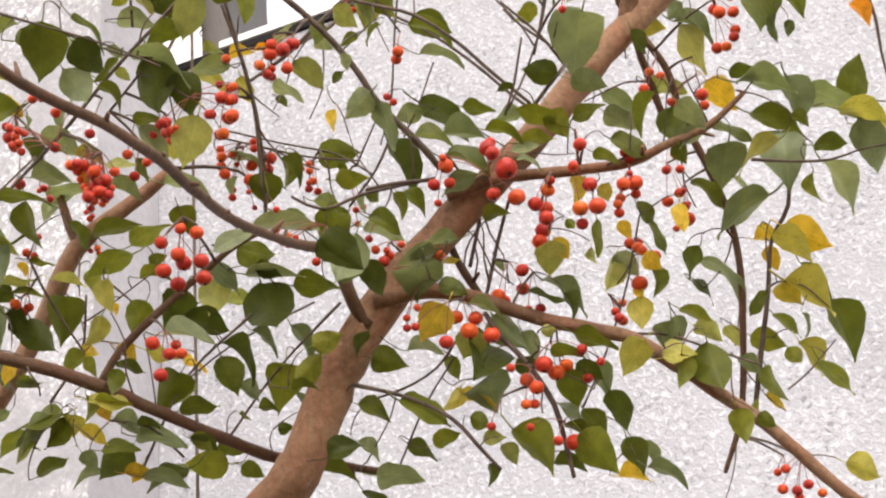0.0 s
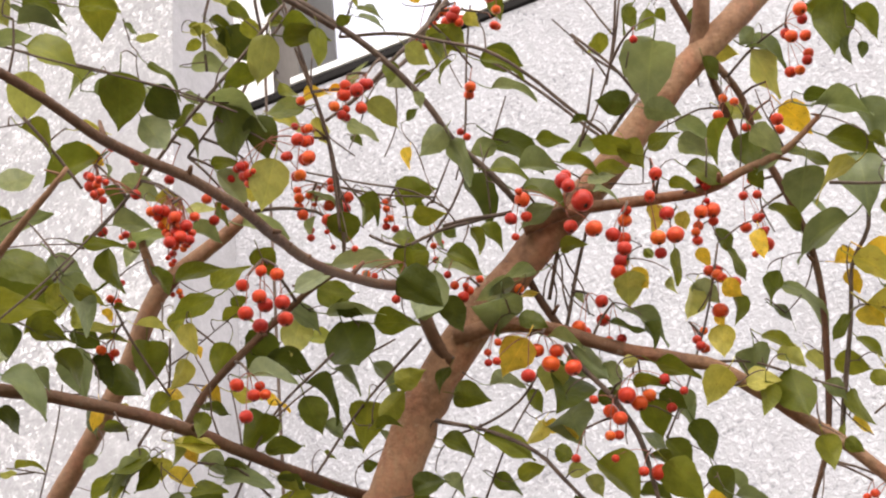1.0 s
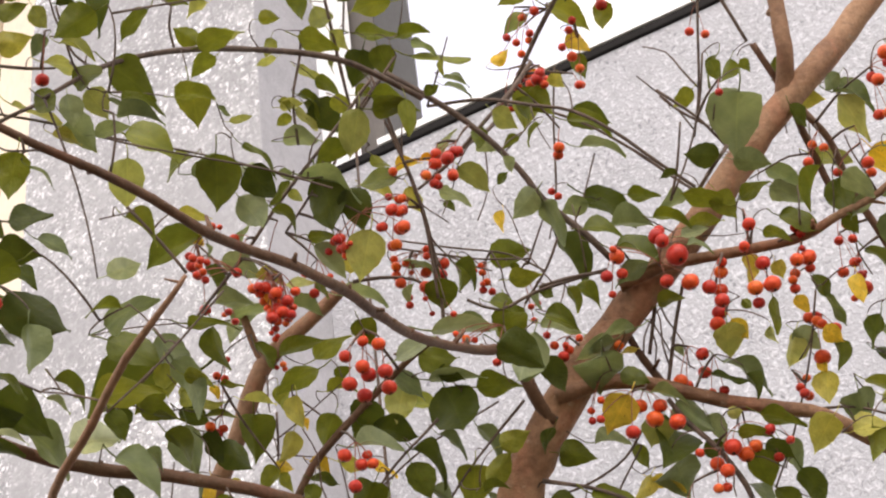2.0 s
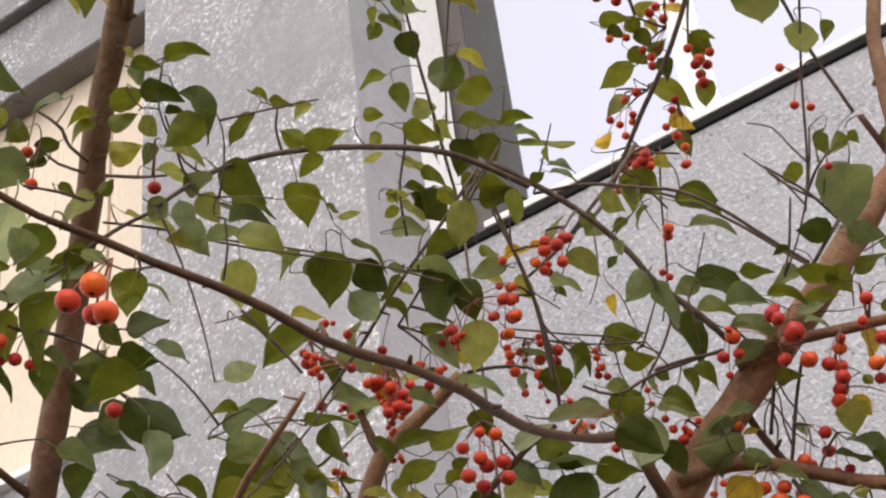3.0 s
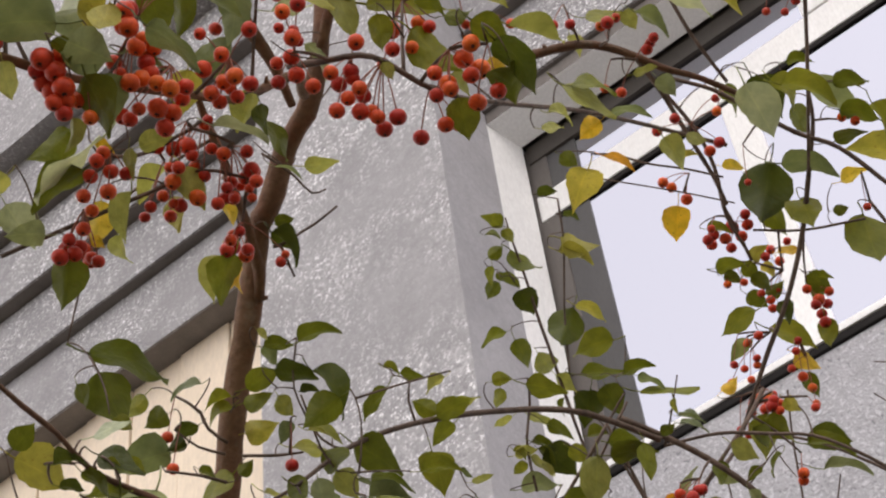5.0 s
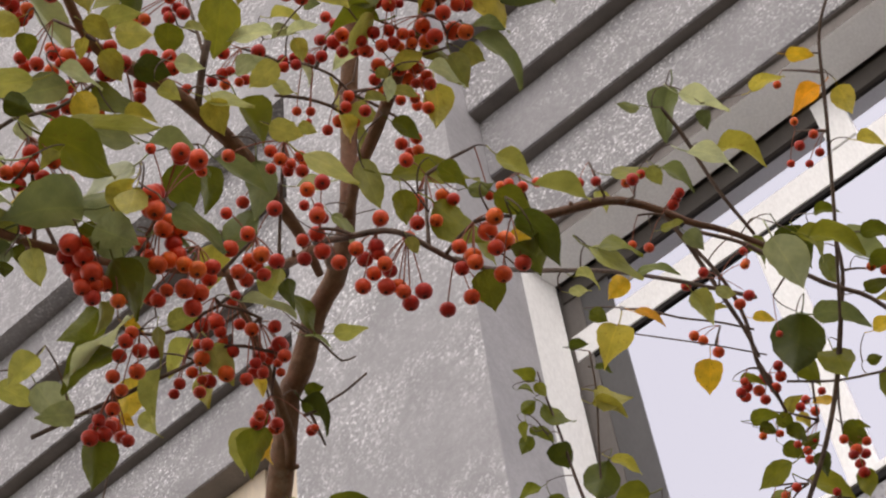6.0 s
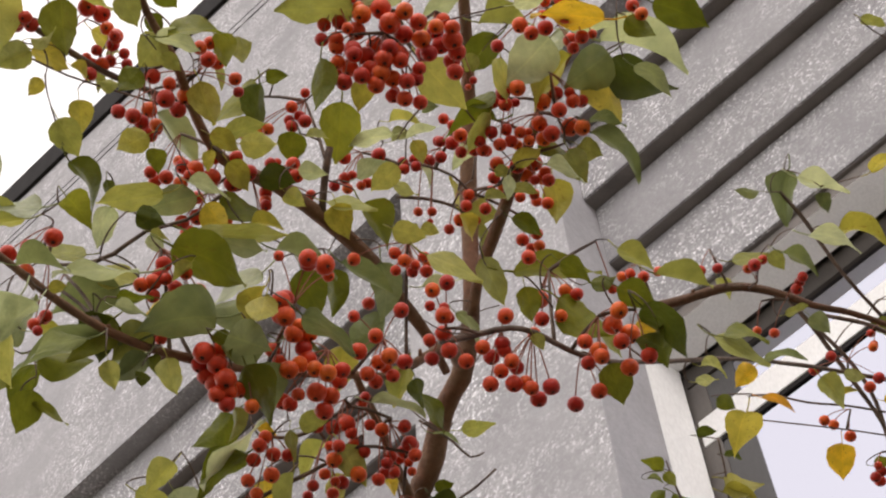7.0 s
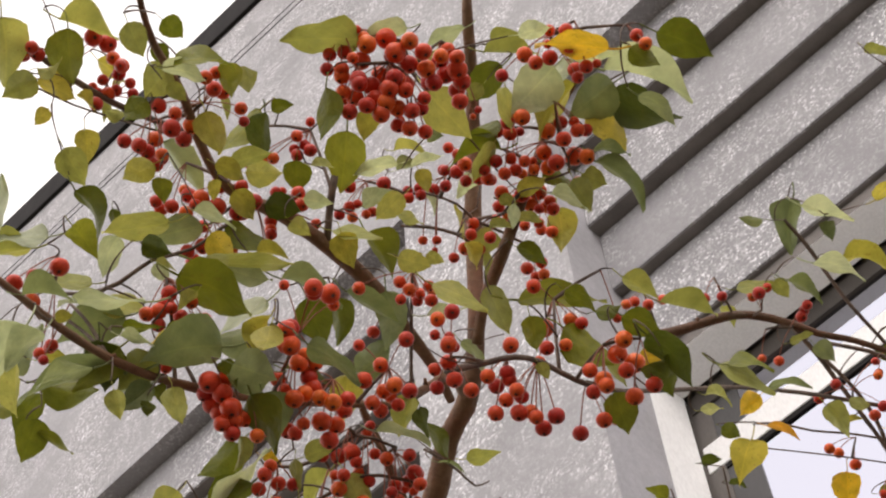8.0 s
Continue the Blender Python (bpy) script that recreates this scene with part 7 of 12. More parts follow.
leaf(tree, "l", (-0.730, 1.469, 2.359), (-33, -14, -35), 0.0288)
leaf(tree, "g", (-0.705, 1.494, 2.372), (-27, 10, 29), 0.0543)
leaf(tree, "g", (-0.653, 1.453, 2.360), (65, -57, -151), 0.0383)
leaf(tree, "g", (-0.631, 1.451, 2.384), (44, -53, -97), 0.0352)
leaf(tree, "d", (-0.720, 1.491, 2.348), (-6, -21, -62), 0.0222)
leaf(tree, "g", (-0.663, 1.459, 2.343), (10, -6, -75), 0.0273)
leaf(shoot, "y", (-0.881, 1.623, 2.506), (-27, 7, -52), 0.0340)
leaf(tree, "y", (-0.832, 1.397, 2.401), (-31, -19, -36), 0.0277)
leaf(tree, "y", (-0.877, 1.396, 2.416), (-76, -57, 29), 0.0211)
leaf(tree, "g", (-0.800, 1.429, 2.364), (-25, 29, 43), 0.0506)
leaf(tree, "l", (-0.801, 1.454, 2.374), (-36, 20, 72), 0.0332)
leaf(tree, "d", (-0.774, 1.440, 2.345), (10, -12, -76), 0.0416)
leaf(tree, "d", (-0.825, 1.392, 2.380), (-16, -7, -56), 0.0313)
leaf(tree, "g", (-0.807, 1.334, 2.334), (-53, 11, 42), 0.0258)
leaf(tree, "g", (-0.872, 1.391, 2.394), (-48, -4, -17), 0.0240)
leaf(tree, "g", (-0.893, 1.389, 2.406), (-32, 23, 77), 0.0300)
leaf(tree, "d", (-0.959, 1.237, 2.346), (-39, -13, -28), 0.0322)
leaf(tree, "l", (-0.929, 1.222, 2.360), (-54, 48, -89), 0.0590)
leaf(rear_tree, "g", (-0.994, 1.458, 2.438), (-2, 2, -67), 0.0308)
leaf(tree, "g", (-1.027, 1.351, 2.361), (5, 5, -70), 0.0317)
leaf(tree, "p", (-1.002, 1.288, 2.318), (6, -8, -73), 0.0174)
leaf(tree, "y", (-0.870, 1.399, 2.319), (-25, -15, -44), 0.0331)
leaf(tree, "y", (-0.841, 1.372, 2.328), (-50, 2, -20), 0.0249)
leaf(tree, "g", (-0.846, 1.348, 2.320), (-68, 26, -28), 0.0298)
leaf(tree, "l", (-0.946, 1.405, 2.345), (-29, -3, 93), 0.0473)
leaf(tree, "g", (-0.941, 1.410, 2.353), (-17, -7, 103), 0.0400)
leaf(tree, "g", (-0.979, 1.409, 2.345), (-30, -1, 91), 0.0397)
leaf(tree, "g", (-0.928, 1.421, 2.342), (-83, 47, -5), 0.0360)
leaf(rear_tree, "l", (-1.027, 1.452, 2.404), (-25, 5, 92), 0.0235)
leaf(rear_tree, "g", (-1.028, 1.504, 2.390), (2, 9, -69), 0.0315)
leaf(tree, "l", (-0.837, 1.408, 2.325), (-29, -20, -38), 0.0340)
leaf(tree, "d", (-0.815, 1.410, 2.320), (-10, -4, -61), 0.0238)
leaf(tree, "l", (-0.810, 1.428, 2.313), (-14, 59, -75), 0.0521)
leaf(tree, "g", (-0.847, 1.410, 2.303), (0, 60, -68), 0.0391)
leaf(tree, "d", (-0.775, 1.454, 2.307), (-19, -5, -53), 0.0317)
leaf(tree, "g", (-0.813, 1.342, 2.319), (-4, 10, -66), 0.0355)
leaf(tree, "l", (-0.571, 1.370, 2.417), (-73, 22, 38), 0.0564)
leaf(tree, "g", (-0.609, 1.438, 2.507), (-5, -2, 21), 0.0483)
leaf(tree, "d", (-0.586, 1.420, 2.433), (69, 67, -15), 0.0325)
leaf(tree, "l", (-0.649, 1.436, 2.528), (-18, -19, -50), 0.0373)
leaf(tree, "g", (-0.724, 1.324, 2.489), (-18, -10, 16), 0.0349)
leaf(tree, "d", (-0.735, 1.558, 2.357), (32, -57, -71), 0.0187)
leaf(rear_tree, "g", (-0.858, 1.482, 2.604), (24, 5, -82), 0.0510)
leaf(tree, "d", (-0.642, 1.500, 2.285), (85, 72, 5), 0.0362)
leaf(tree, "l", (-0.529, 1.461, 2.431), (4, 5, 26), 0.0680)
leaf(tree, "d", (-0.571, 1.445, 2.436), (-45, -9, -20), 0.0401)
leaf(tree, "d", (-0.500, 1.478, 2.418), (-64, -66, 9), 0.0322)
leaf(tree, "l", (-0.472, 1.492, 2.395), (-11, 7, -62), 0.0390)
leaf(tree, "l", (-0.470, 1.547, 2.390), (-65, -42, 24), 0.0484)
leaf(tree, "y", (-0.528, 1.484, 2.388), (-25, 29, 43), 0.0497)
leaf(tree, "p", (-0.509, 1.535, 2.380), (-16, 21, 36), 0.0446)
leaf(tree, "d", (-0.502, 1.548, 2.367), (-70, -30, -136), 0.0685)
leaf(tree, "l", (-0.510, 1.590, 2.354), (-1, -12, 14), 0.0665)
leaf(tree, "g", (-0.593, 1.515, 2.377), (-2, -53, -38), 0.0389)
leaf(tree, "l", (-0.554, 1.525, 2.385), (-3, 61, -69), 0.0378)
leaf(tree, "h", (-0.553, 1.594, 2.354), (-87, 44, -16), 0.0324)
leaf(tree, "y", (-0.527, 1.598, 2.353), (-20, 6, -56), 0.0378)
leaf(tree, "g", (-0.616, 1.528, 2.335), (-56, 70, -111), 0.0385)
leaf(tree, "g", (-0.567, 1.542, 2.322), (-53, 58, -99), 0.0598)
leaf(tree, "g", (-0.516, 1.564, 2.307), (-62, -51, -30), 0.0265)
leaf(tree, "g", (-0.563, 1.586, 2.312), (24, -20, -92), 0.0321)
leaf(tree, "d", (-0.594, 1.594, 2.307), (-26, -3, -48), 0.0372)
leaf(tree, "l", (-0.642, 1.564, 2.308), (-67, 54, -106), 0.0322)
leaf(tree, "p", (-0.511, 1.587, 2.296), (85, 83, 12), 0.0250)
leaf(tree, "p", (-0.496, 1.584, 2.272), (-45, -5, -22), 0.0278)
leaf(tree, "g", (-0.466, 1.578, 2.269), (-38, -7, -32), 0.0625)
leaf(tree, "d", (-0.444, 1.621, 2.261), (-14, -7, -56), 0.0354)
leaf(tree, "g", (-0.408, 1.608, 2.262), (-44, -20, -15), 0.0578)
leaf(tree, "d", (-0.420, 1.651, 2.314), (-44, 1, -30), 0.0412)
leaf(tree, "d", (-0.425, 1.601, 2.291), (-16, -10, -54), 0.0290)
leaf(tree, "l", (-0.429, 1.603, 2.310), (-49, 49, -87), 0.0402)
leaf(tree, "d", (-0.379, 1.610, 2.305), (-46, 3, -28), 0.0434)
leaf(tree, "l", (-0.398, 1.628, 2.353), (-47, 8, -33), 0.0415)
leaf(tree, "d", (-0.398, 1.583, 2.344), (-19, -12, -51), 0.0317)
leaf(tree, "g", (-0.424, 1.594, 2.332), (-55, 6, -10), 0.0444)
leaf(tree, "g", (-0.408, 1.542, 2.348), (-8, 0, -62), 0.0365)
leaf(tree, "g", (-0.379, 1.548, 2.355), (-18, 2, -56), 0.0489)
leaf(tree, "h", (-0.347, 1.566, 2.336), (-24, 27, 42), 0.0432)
leaf(tree, "l", (-0.405, 1.563, 2.425), (-30, 16, -56), 0.0606)
leaf(tree, "d", (-0.400, 1.551, 2.404), (-50, 11, -33), 0.0285)
leaf(tree, "d", (-0.422, 1.540, 2.414), (-35, 49, -80), 0.0375)
leaf(tree, "p", (-0.407, 1.515, 2.444), (-14, -1, 22), 0.0484)
leaf(tree, "y", (-0.391, 1.516, 2.451), (-45, -5, -22), 0.0280)
leaf(tree, "p", (-0.365, 1.598, 2.454), (-77, 36, -14), 0.0394)
leaf(tree, "l", (-0.346, 1.597, 2.458), (-41, -23, -20), 0.0352)
leaf(tree, "y", (-0.316, 1.588, 2.448), (-27, -42, -13), 0.0270)
leaf(tree, "h", (-0.344, 1.622, 2.411), (-65, 8, 28), 0.0364)
leaf(tree, "g", (-0.317, 1.603, 2.432), (-66, 24, -30), 0.0319)
leaf(tree, "y", (-0.340, 1.612, 2.431), (-49, -10, -10), 0.0162)
leaf(tree, "g", (-0.361, 1.553, 2.473), (-71, -28, 76), 0.0403)
leaf(tree, "p", (-0.355, 1.494, 2.418), (-68, -26, 58), 0.0196)
leaf(tree, "d", (-0.303, 1.584, 2.473), (-87, 43, -109), 0.0384)
leaf(tree, "l", (-0.255, 1.698, 2.473), (-30, 20, -59), 0.0708)
leaf(tree, "d", (-0.285, 1.703, 2.465), (-52, 51, -91), 0.0377)
leaf(tree, "l", (-0.320, 1.638, 2.382), (-25, -5, 19), 0.0512)
leaf(tree, "h", (-0.302, 1.577, 2.332), (33, 74, -42), 0.0376)
leaf(tree, "g", (-0.288, 1.638, 2.402), (-18, 9, -58), 0.0416)
leaf(tree, "p", (-0.284, 1.658, 2.388), (-27, -23, -39), 0.0341)
leaf(tree, "g", (-0.275, 1.592, 2.312), (-81, -6, 18), 0.0572)
leaf(tree, "g", (-0.304, 1.584, 2.314), (-64, 20, -14), 0.0342)
leaf(tree, "p", (-0.270, 1.738, 2.416), (-41, 3, -36), 0.0330)
leaf(tree, "g", (-0.235, 1.746, 2.406), (-18, -26, -49), 0.0428)
leaf(tree, "l", (-0.251, 1.675, 2.347), (-31, -11, -40), 0.0307)
leaf(tree, "g", (-0.210, 1.739, 2.415), (-35, 19, -56), 0.0412)
leaf(tree, "g", (-0.213, 1.758, 2.385), (-77, -24, 5), 0.0249)
leaf(tree, "g", (-0.243, 1.760, 2.359), (-83, -37, 67), 0.0464)
leaf(tree, "y", (-0.241, 1.770, 2.346), (-78, -35, 61), 0.0278)
leaf(tree, "g", (-0.264, 1.619, 2.257), (-55, -1, -1), 0.0359)
leaf(tree, "g", (-0.238, 1.623, 2.258), (-44, -39, -12), 0.0226)
leaf(tree, "y", (-0.192, 1.679, 2.418), (-25, -33, -3), 0.0364)
leaf(tree, "y", (-0.206, 1.699, 2.477), (-51, 7, -23), 0.0290)
leaf(tree, "y", (-0.204, 1.688, 2.499), (2, -17, -69), 0.0327)
leaf(tree, "d", (-0.387, 1.677, 2.280), (-51, 9, -28), 0.0439)
leaf(tree, "l", (-0.375, 1.685, 2.279), (-37, 5, -42), 0.0348)
leaf(tree, "l", (-0.577, 1.503, 2.527), (-12, 0, -60), 0.0511)
leaf(tree, "y", (-0.501, 1.481, 2.453), (10, 3, -74), 0.0208)
leaf(tree, "l", (-0.470, 1.548, 2.472), (-45, 4, -32), 0.0177)
leaf(tree, "g", (-0.377, 1.510, 2.472), (-71, -27, 3), 0.0148)
leaf(tree, "p", (-0.422, 1.532, 2.371), (-12, -56, -85), 0.0175)
leaf(tree, "l", (-0.452, 1.566, 2.380), (-47, -8, -16), 0.0331)
leaf(young_tree, "p", (-0.716, 0.741, 2.638), (-53, -25, 90), 0.0424)
leaf(young_tree, "y", (-0.698, 0.735, 2.625), (-55, -22, 77), 0.0320)
leaf(young_tree, "d", (-0.714, 0.826, 2.752), (-31, -2, -27), 0.0311)
leaf(young_tree, "d", (-0.780, 0.704, 2.563), (-14, 13, -49), 0.0711)
leaf(young_tree, "d", (-0.801, 0.703, 2.528), (-60, -32, 50), 0.0525)
leaf(young_tree, "g", (-0.811, 0.682, 2.526), (-47, 10, -7), 0.0229)
leaf(tree, "w", (-0.441, 0.404, 2.086), (40, 70, -30), 0.0179)
leaf(young_tree, "g", (-0.873, 0.792, 2.623), (-58, 49, 39), 0.0287)
leaf(young_tree, "g", (-0.856, 0.803, 2.604), (13, 46, 94), 0.0308)
leaf(young_tree, "g", (-0.780, 0.700, 2.488), (-37, -34, -6), 0.0181)
leaf(young_tree, "l", (-0.827, 0.808, 2.627), (-17, -67, 132), 0.0318)
leaf(young_tree, "d", (-0.850, 0.831, 2.605), (-13, -7, 113), 0.0275)
leaf(young_tree, "d", (-0.851, 0.823, 2.583), (-22, 44, 87), 0.0179)
leaf(young_tree, "l", (-0.880, 0.810, 2.577), (-5, 19, 117), 0.0506)
leaf(tree, "g", (-0.457, 0.433, 2.090), (-30, -18, -20), 0.0110)
leaf(tree, "g", (-0.452, 0.417, 2.079), (-27, -5, -30), 0.0095)
leaf(tree, "g", (-0.466, 0.428, 2.079), (1, 8, -58), 0.0189)
leaf(young_tree, "g", (-0.838, 0.860, 2.637), (-54, -72, 162), 0.0308)
leaf(young_tree, "g", (-0.831, 0.854, 2.645), (-4, -12, 120), 0.0281)
leaf(young_tree, "g", (-0.690, 0.838, 2.624), (13, 12, -66), 0.0387)
leaf(young_tree, "g", (-0.771, 0.876, 2.692), (0, 1, -58), 0.0301)
leaf(young_tree, "l", (-0.789, 0.884, 2.693), (-35, 0, -21), 0.0242)
leaf(young_tree, "p", (-0.767, 0.848, 2.681), (-37, 3, -20), 0.0138)
leaf(young_tree, "d", (-0.727, 0.849, 2.603), (-16, 3, -45), 0.0403)
leaf(young_tree, "d", (-0.704, 0.872, 2.587), (-78, 53, -94), 0.0487)
leaf(young_tree, "g", (-0.787, 0.871, 2.654), (16, 3, -70), 0.0377)
leaf(young_tree, "g", (-0.801, 0.879, 2.641), (48, -86, -108), 0.0301)
leaf(young_tree, "g", (-0.751, 0.860, 2.589), (-64, -23, 11), 0.0254)
leaf(young_tree, "d", (-0.724, 0.863, 2.591), (-6, 8, -54), 0.0187)
leaf(young_tree, "g", (-0.665, 0.807, 2.493), (-25, 31, 90), 0.0379)
leaf(young_tree, "h", (-0.831, 0.912, 2.645), (36, -49, -71), 0.0326)
leaf(young_tree, "l", (-0.781, 0.892, 2.596), (-33, 5, 86), 0.0220)
leaf(young_tree, "g", (-0.702, 0.855, 2.523), (-33, 61, -74), 0.0313)
leaf(young_tree, "p", (-0.770, 0.919, 2.586), (-10, 19, -53), 0.0428)
leaf(young_tree, "g", (-0.666, 0.910, 2.610), (-20, 11, -44), 0.0180)
leaf(young_tree, "g", (-0.654, 0.923, 2.603), (-13, 3, -47), 0.0230)
leaf(young_tree, "p", (-0.599, 0.877, 2.525), (-21, -5, 106), 0.0215)
leaf(young_tree, "g", (-0.687, 0.906, 2.579), (-34, -17, 101), 0.0360)
leaf(tree, "g", (-0.681, 0.972, 2.613), (27, 39, 169), 0.0264)
leaf(tree, "g", (-0.654, 0.982, 2.603), (18, -6, -75), 0.0383)
leaf(tree, "g", (-0.694, 1.015, 2.614), (-26, 8, 94), 0.0297)
leaf(tree, "p", (-0.652, 1.000, 2.620), (8, 17, -62), 0.0268)
leaf(young_tree, "d", (-0.709, 0.935, 2.547), (-28, -4, -29), 0.0524)
leaf(young_tree, "g", (-0.713, 0.880, 2.511), (-83, -30, 4), 0.0392)
leaf(young_tree, "g", (-0.630, 0.915, 2.478), (4, -1, -61), 0.0326)
leaf(shoot, "g", (-0.823, 1.386, 3.290), (-22, 61, -68), 0.0261)
leaf(shoot, "g", (-0.830, 1.394, 3.267), (15, -44, -94), 0.0278)
leaf(shoot, "d", (-0.859, 1.415, 3.225), (-35, 17, 77), 0.0294)
leaf(shoot, "g", (-0.846, 1.420, 3.247), (-41, -18, -1), 0.0163)
leaf(shoot, "g", (-0.899, 1.458, 3.193), (-11, -11, 115), 0.0408)
leaf(tree, "g", (-0.642, 1.052, 2.674), (4, -31, -62), 0.0205)
leaf(shoot, "g", (-0.923, 1.488, 3.111), (-61, 31, 9), 0.0295)
leaf(tree, "p", (-0.675, 1.093, 2.665), (-17, -10, 111), 0.0212)
leaf(young_tree, "g", (-0.798, 0.858, 2.545), (52, -35, -112), 0.0176)
leaf(young_tree, "g", (-0.822, 0.835, 2.542), (-19, -2, -40), 0.0176)
leaf(young_tree, "p", (-0.753, 0.663, 2.644), (-65, -32, 86), 0.0265)
leaf(young_tree, "y", (-0.695, 0.590, 2.550), (-33, -18, -15), 0.0137)
leaf(shoot, "g", (-0.804, 1.391, 3.277), (-39, -15, -6), 0.0249)
leaf(shoot, "g", (-0.810, 1.427, 3.255), (-85, -53, 66), 0.0499)
leaf(shoot, "g", (-0.834, 1.429, 3.239), (-74, -53, 49), 0.0313)
leaf(shoot, "d", (-0.834, 1.458, 3.213), (-10, -17, 17), 0.0517)
leaf(shoot, "d", (-0.817, 1.521, 3.194), (-62, 21, 52), 0.0684)
leaf(shoot, "g", (-0.781, 1.520, 3.139), (-3, 13, 119), 0.0593)
leaf(shoot, "h", (-0.776, 1.534, 3.214), (-20, 17, -46), 0.0471)
leaf(shoot, "h", (-0.749, 1.474, 3.262), (-16, 9, -46), 0.0516)
leaf(shoot, "g", (-0.869, 1.482, 3.157), (-46, 8, -7), 0.0434)
leaf(shoot, "g", (-0.857, 1.518, 3.152), (-84, -19, 16), 0.0480)
leaf(shoot, "g", (-0.804, 1.583, 3.143), (-4, 19, -56), 0.0686)
leaf(shoot, "g", (-0.750, 1.579, 3.115), (14, 1, -70), 0.0423)
leaf(shoot, "g", (-0.861, 1.515, 3.108), (-14, -5, -44), 0.0596)
leaf(shoot, "d", (-0.851, 1.597, 3.115), (-17, 13, 44), 0.0606)
leaf(shoot, "g", (-0.804, 1.588, 3.095), (-33, -15, 20), 0.0477)
leaf(shoot, "p", (-0.847, 1.547, 3.128), (-34, 9, -30), 0.0379)
leaf(shoot, "l", (-0.748, 1.609, 3.109), (-20, 24, -50), 0.0411)
leaf(shoot, "g", (-0.733, 1.622, 3.085), (-11, 54, -61), 0.0819)
leaf(tree, "g", (-0.586, 1.302, 2.760), (-60, -28, 73), 0.0186)
leaf(tree, "l", (-0.582, 1.331, 2.749), (-21, 56, -65), 0.0328)
leaf(tree, "g", (-0.628, 1.265, 2.702), (2, 3, -59), 0.0503)
leaf(tree, "g", (-0.680, 1.243, 2.716), (-30, -18, -20), 0.0265)
leaf(shoot, "g", (-0.845, 1.605, 3.070), (2, -6, -60), 0.0331)
leaf(shoot, "p", (-0.897, 1.542, 3.088), (-26, 14, -41), 0.0395)
leaf(shoot, "g", (-0.934, 1.537, 3.049), (-28, 4, -34), 0.0236)
leaf(shoot, "g", (-0.902, 1.551, 3.054), (-16, 9, -46), 0.0362)
leaf(tree, "y", (-0.530, 1.321, 3.027), (-21, 7, 38), 0.0476)
leaf(tree, "g", (-0.444, 1.413, 3.042), (-7, -22, 13), 0.0449)
leaf(tree, "g", (-0.396, 1.386, 2.998), (-78, 1, -148), 0.0569)
leaf(tree, "g", (-0.372, 1.442, 3.027), (-28, -50, -59), 0.0205)
leaf(tree, "g", (-0.362, 1.470, 2.982), (-80, 2, 34), 0.0802)
leaf(tree, "g", (-0.318, 1.444, 2.872), (-81, 1, 33), 0.0501)
leaf(tree, "g", (-0.281, 1.447, 2.951), (-34, -6, -19), 0.0462)
leaf(tree, "g", (-0.293, 1.453, 2.875), (-59, 27, -16), 0.0269)
leaf(tree, "g", (-0.535, 1.463, 3.069), (4, -1, -61), 0.0382)
leaf(tree, "g", (-0.541, 1.475, 3.057), (-16, -19, -39), 0.0247)
leaf(tree, "h", (-0.500, 1.482, 3.079), (35, -17, -103), 0.0268)
leaf(tree, "g", (-0.523, 1.491, 3.069), (-10, -31, 2), 0.0291)
leaf(tree, "g", (-0.518, 1.505, 3.055), (-35, -18, -13), 0.0306)
leaf(tree, "h", (-0.505, 1.508, 3.069), (-31, -2, -25), 0.0232)
leaf(tree, "g", (-0.534, 1.421, 2.937), (-16, 5, 107), 0.0515)
leaf(tree, "g", (-0.536, 1.521, 3.047), (-30, -18, -20), 0.0315)
leaf(tree, "d", (-0.484, 1.452, 2.938), (-45, 7, -9), 0.0294)
leaf(tree, "g", (-0.507, 1.515, 3.042), (42, -65, -112), 0.0276)
leaf(tree, "g", (-0.523, 1.572, 3.013), (-18, 11, -46), 0.0647)
leaf(tree, "g", (-0.587, 1.541, 3.009), (-74, -67, 175), 0.0407)
leaf(tree, "g", (-0.457, 1.539, 3.035), (-32, -18, -17), 0.0384)
leaf(tree, "g", (-0.445, 1.528, 3.030), (-16, 6, -45), 0.0218)
leaf(tree, "g", (-0.467, 1.550, 3.029), (-45, 4, 61), 0.0305)
leaf(tree, "g", (-0.481, 1.579, 2.991), (-53, 18, 1), 0.0373)
leaf(tree, "y", (-0.526, 1.593, 2.980), (-58, -52, 25), 0.0367)
leaf(tree, "g", (-0.538, 1.617, 2.965), (-40, 9, -22), 0.0365)
leaf(tree, "h", (-0.513, 1.452, 2.810), (-28, -31, 2), 0.0230)
leaf(tree, "o", (-0.575, 1.551, 2.918), (-25, -3, -33), 0.0236)
leaf(tree, "g", (-0.550, 1.442, 2.779), (-42, 8, 66), 0.0521)
leaf(tree, "y", (-0.606, 1.521, 2.947), (71, -66, -147), 0.0266)
leaf(tree, "g", (-0.497, 1.489, 2.765), (-6, 15, -54), 0.0532)
leaf(tree, "y", (-0.462, 1.480, 3.051), (-13, 83, -70), 0.0291)
leaf(tree, "g", (-0.382, 1.486, 2.737), (23, -39, -104), 0.0252)
leaf(tree, "g", (-0.342, 1.466, 2.743), (-48, -24, 95), 0.0391)
leaf(tree, "d", (-0.466, 0.435, 2.062), (-19, 9, 40), 0.0301)
leaf(young_tree, "w", (-0.883, 0.817, 2.506), (-44, -9, 78), 0.0682)
leaf(tree, "d", (-0.473, 0.486, 2.078), (-35, 1, 85), 0.0250)
leaf(young_tree, "g", (-0.858, 0.730, 2.468), (42, 10, -96), 0.0263)
leaf(young_tree, "g", (-0.873, 0.891, 2.583), (-69, -64, 167), 0.0460)
leaf(young_tree, "g", (-0.856, 0.870, 2.505), (-18, -12, 111), 0.0411)
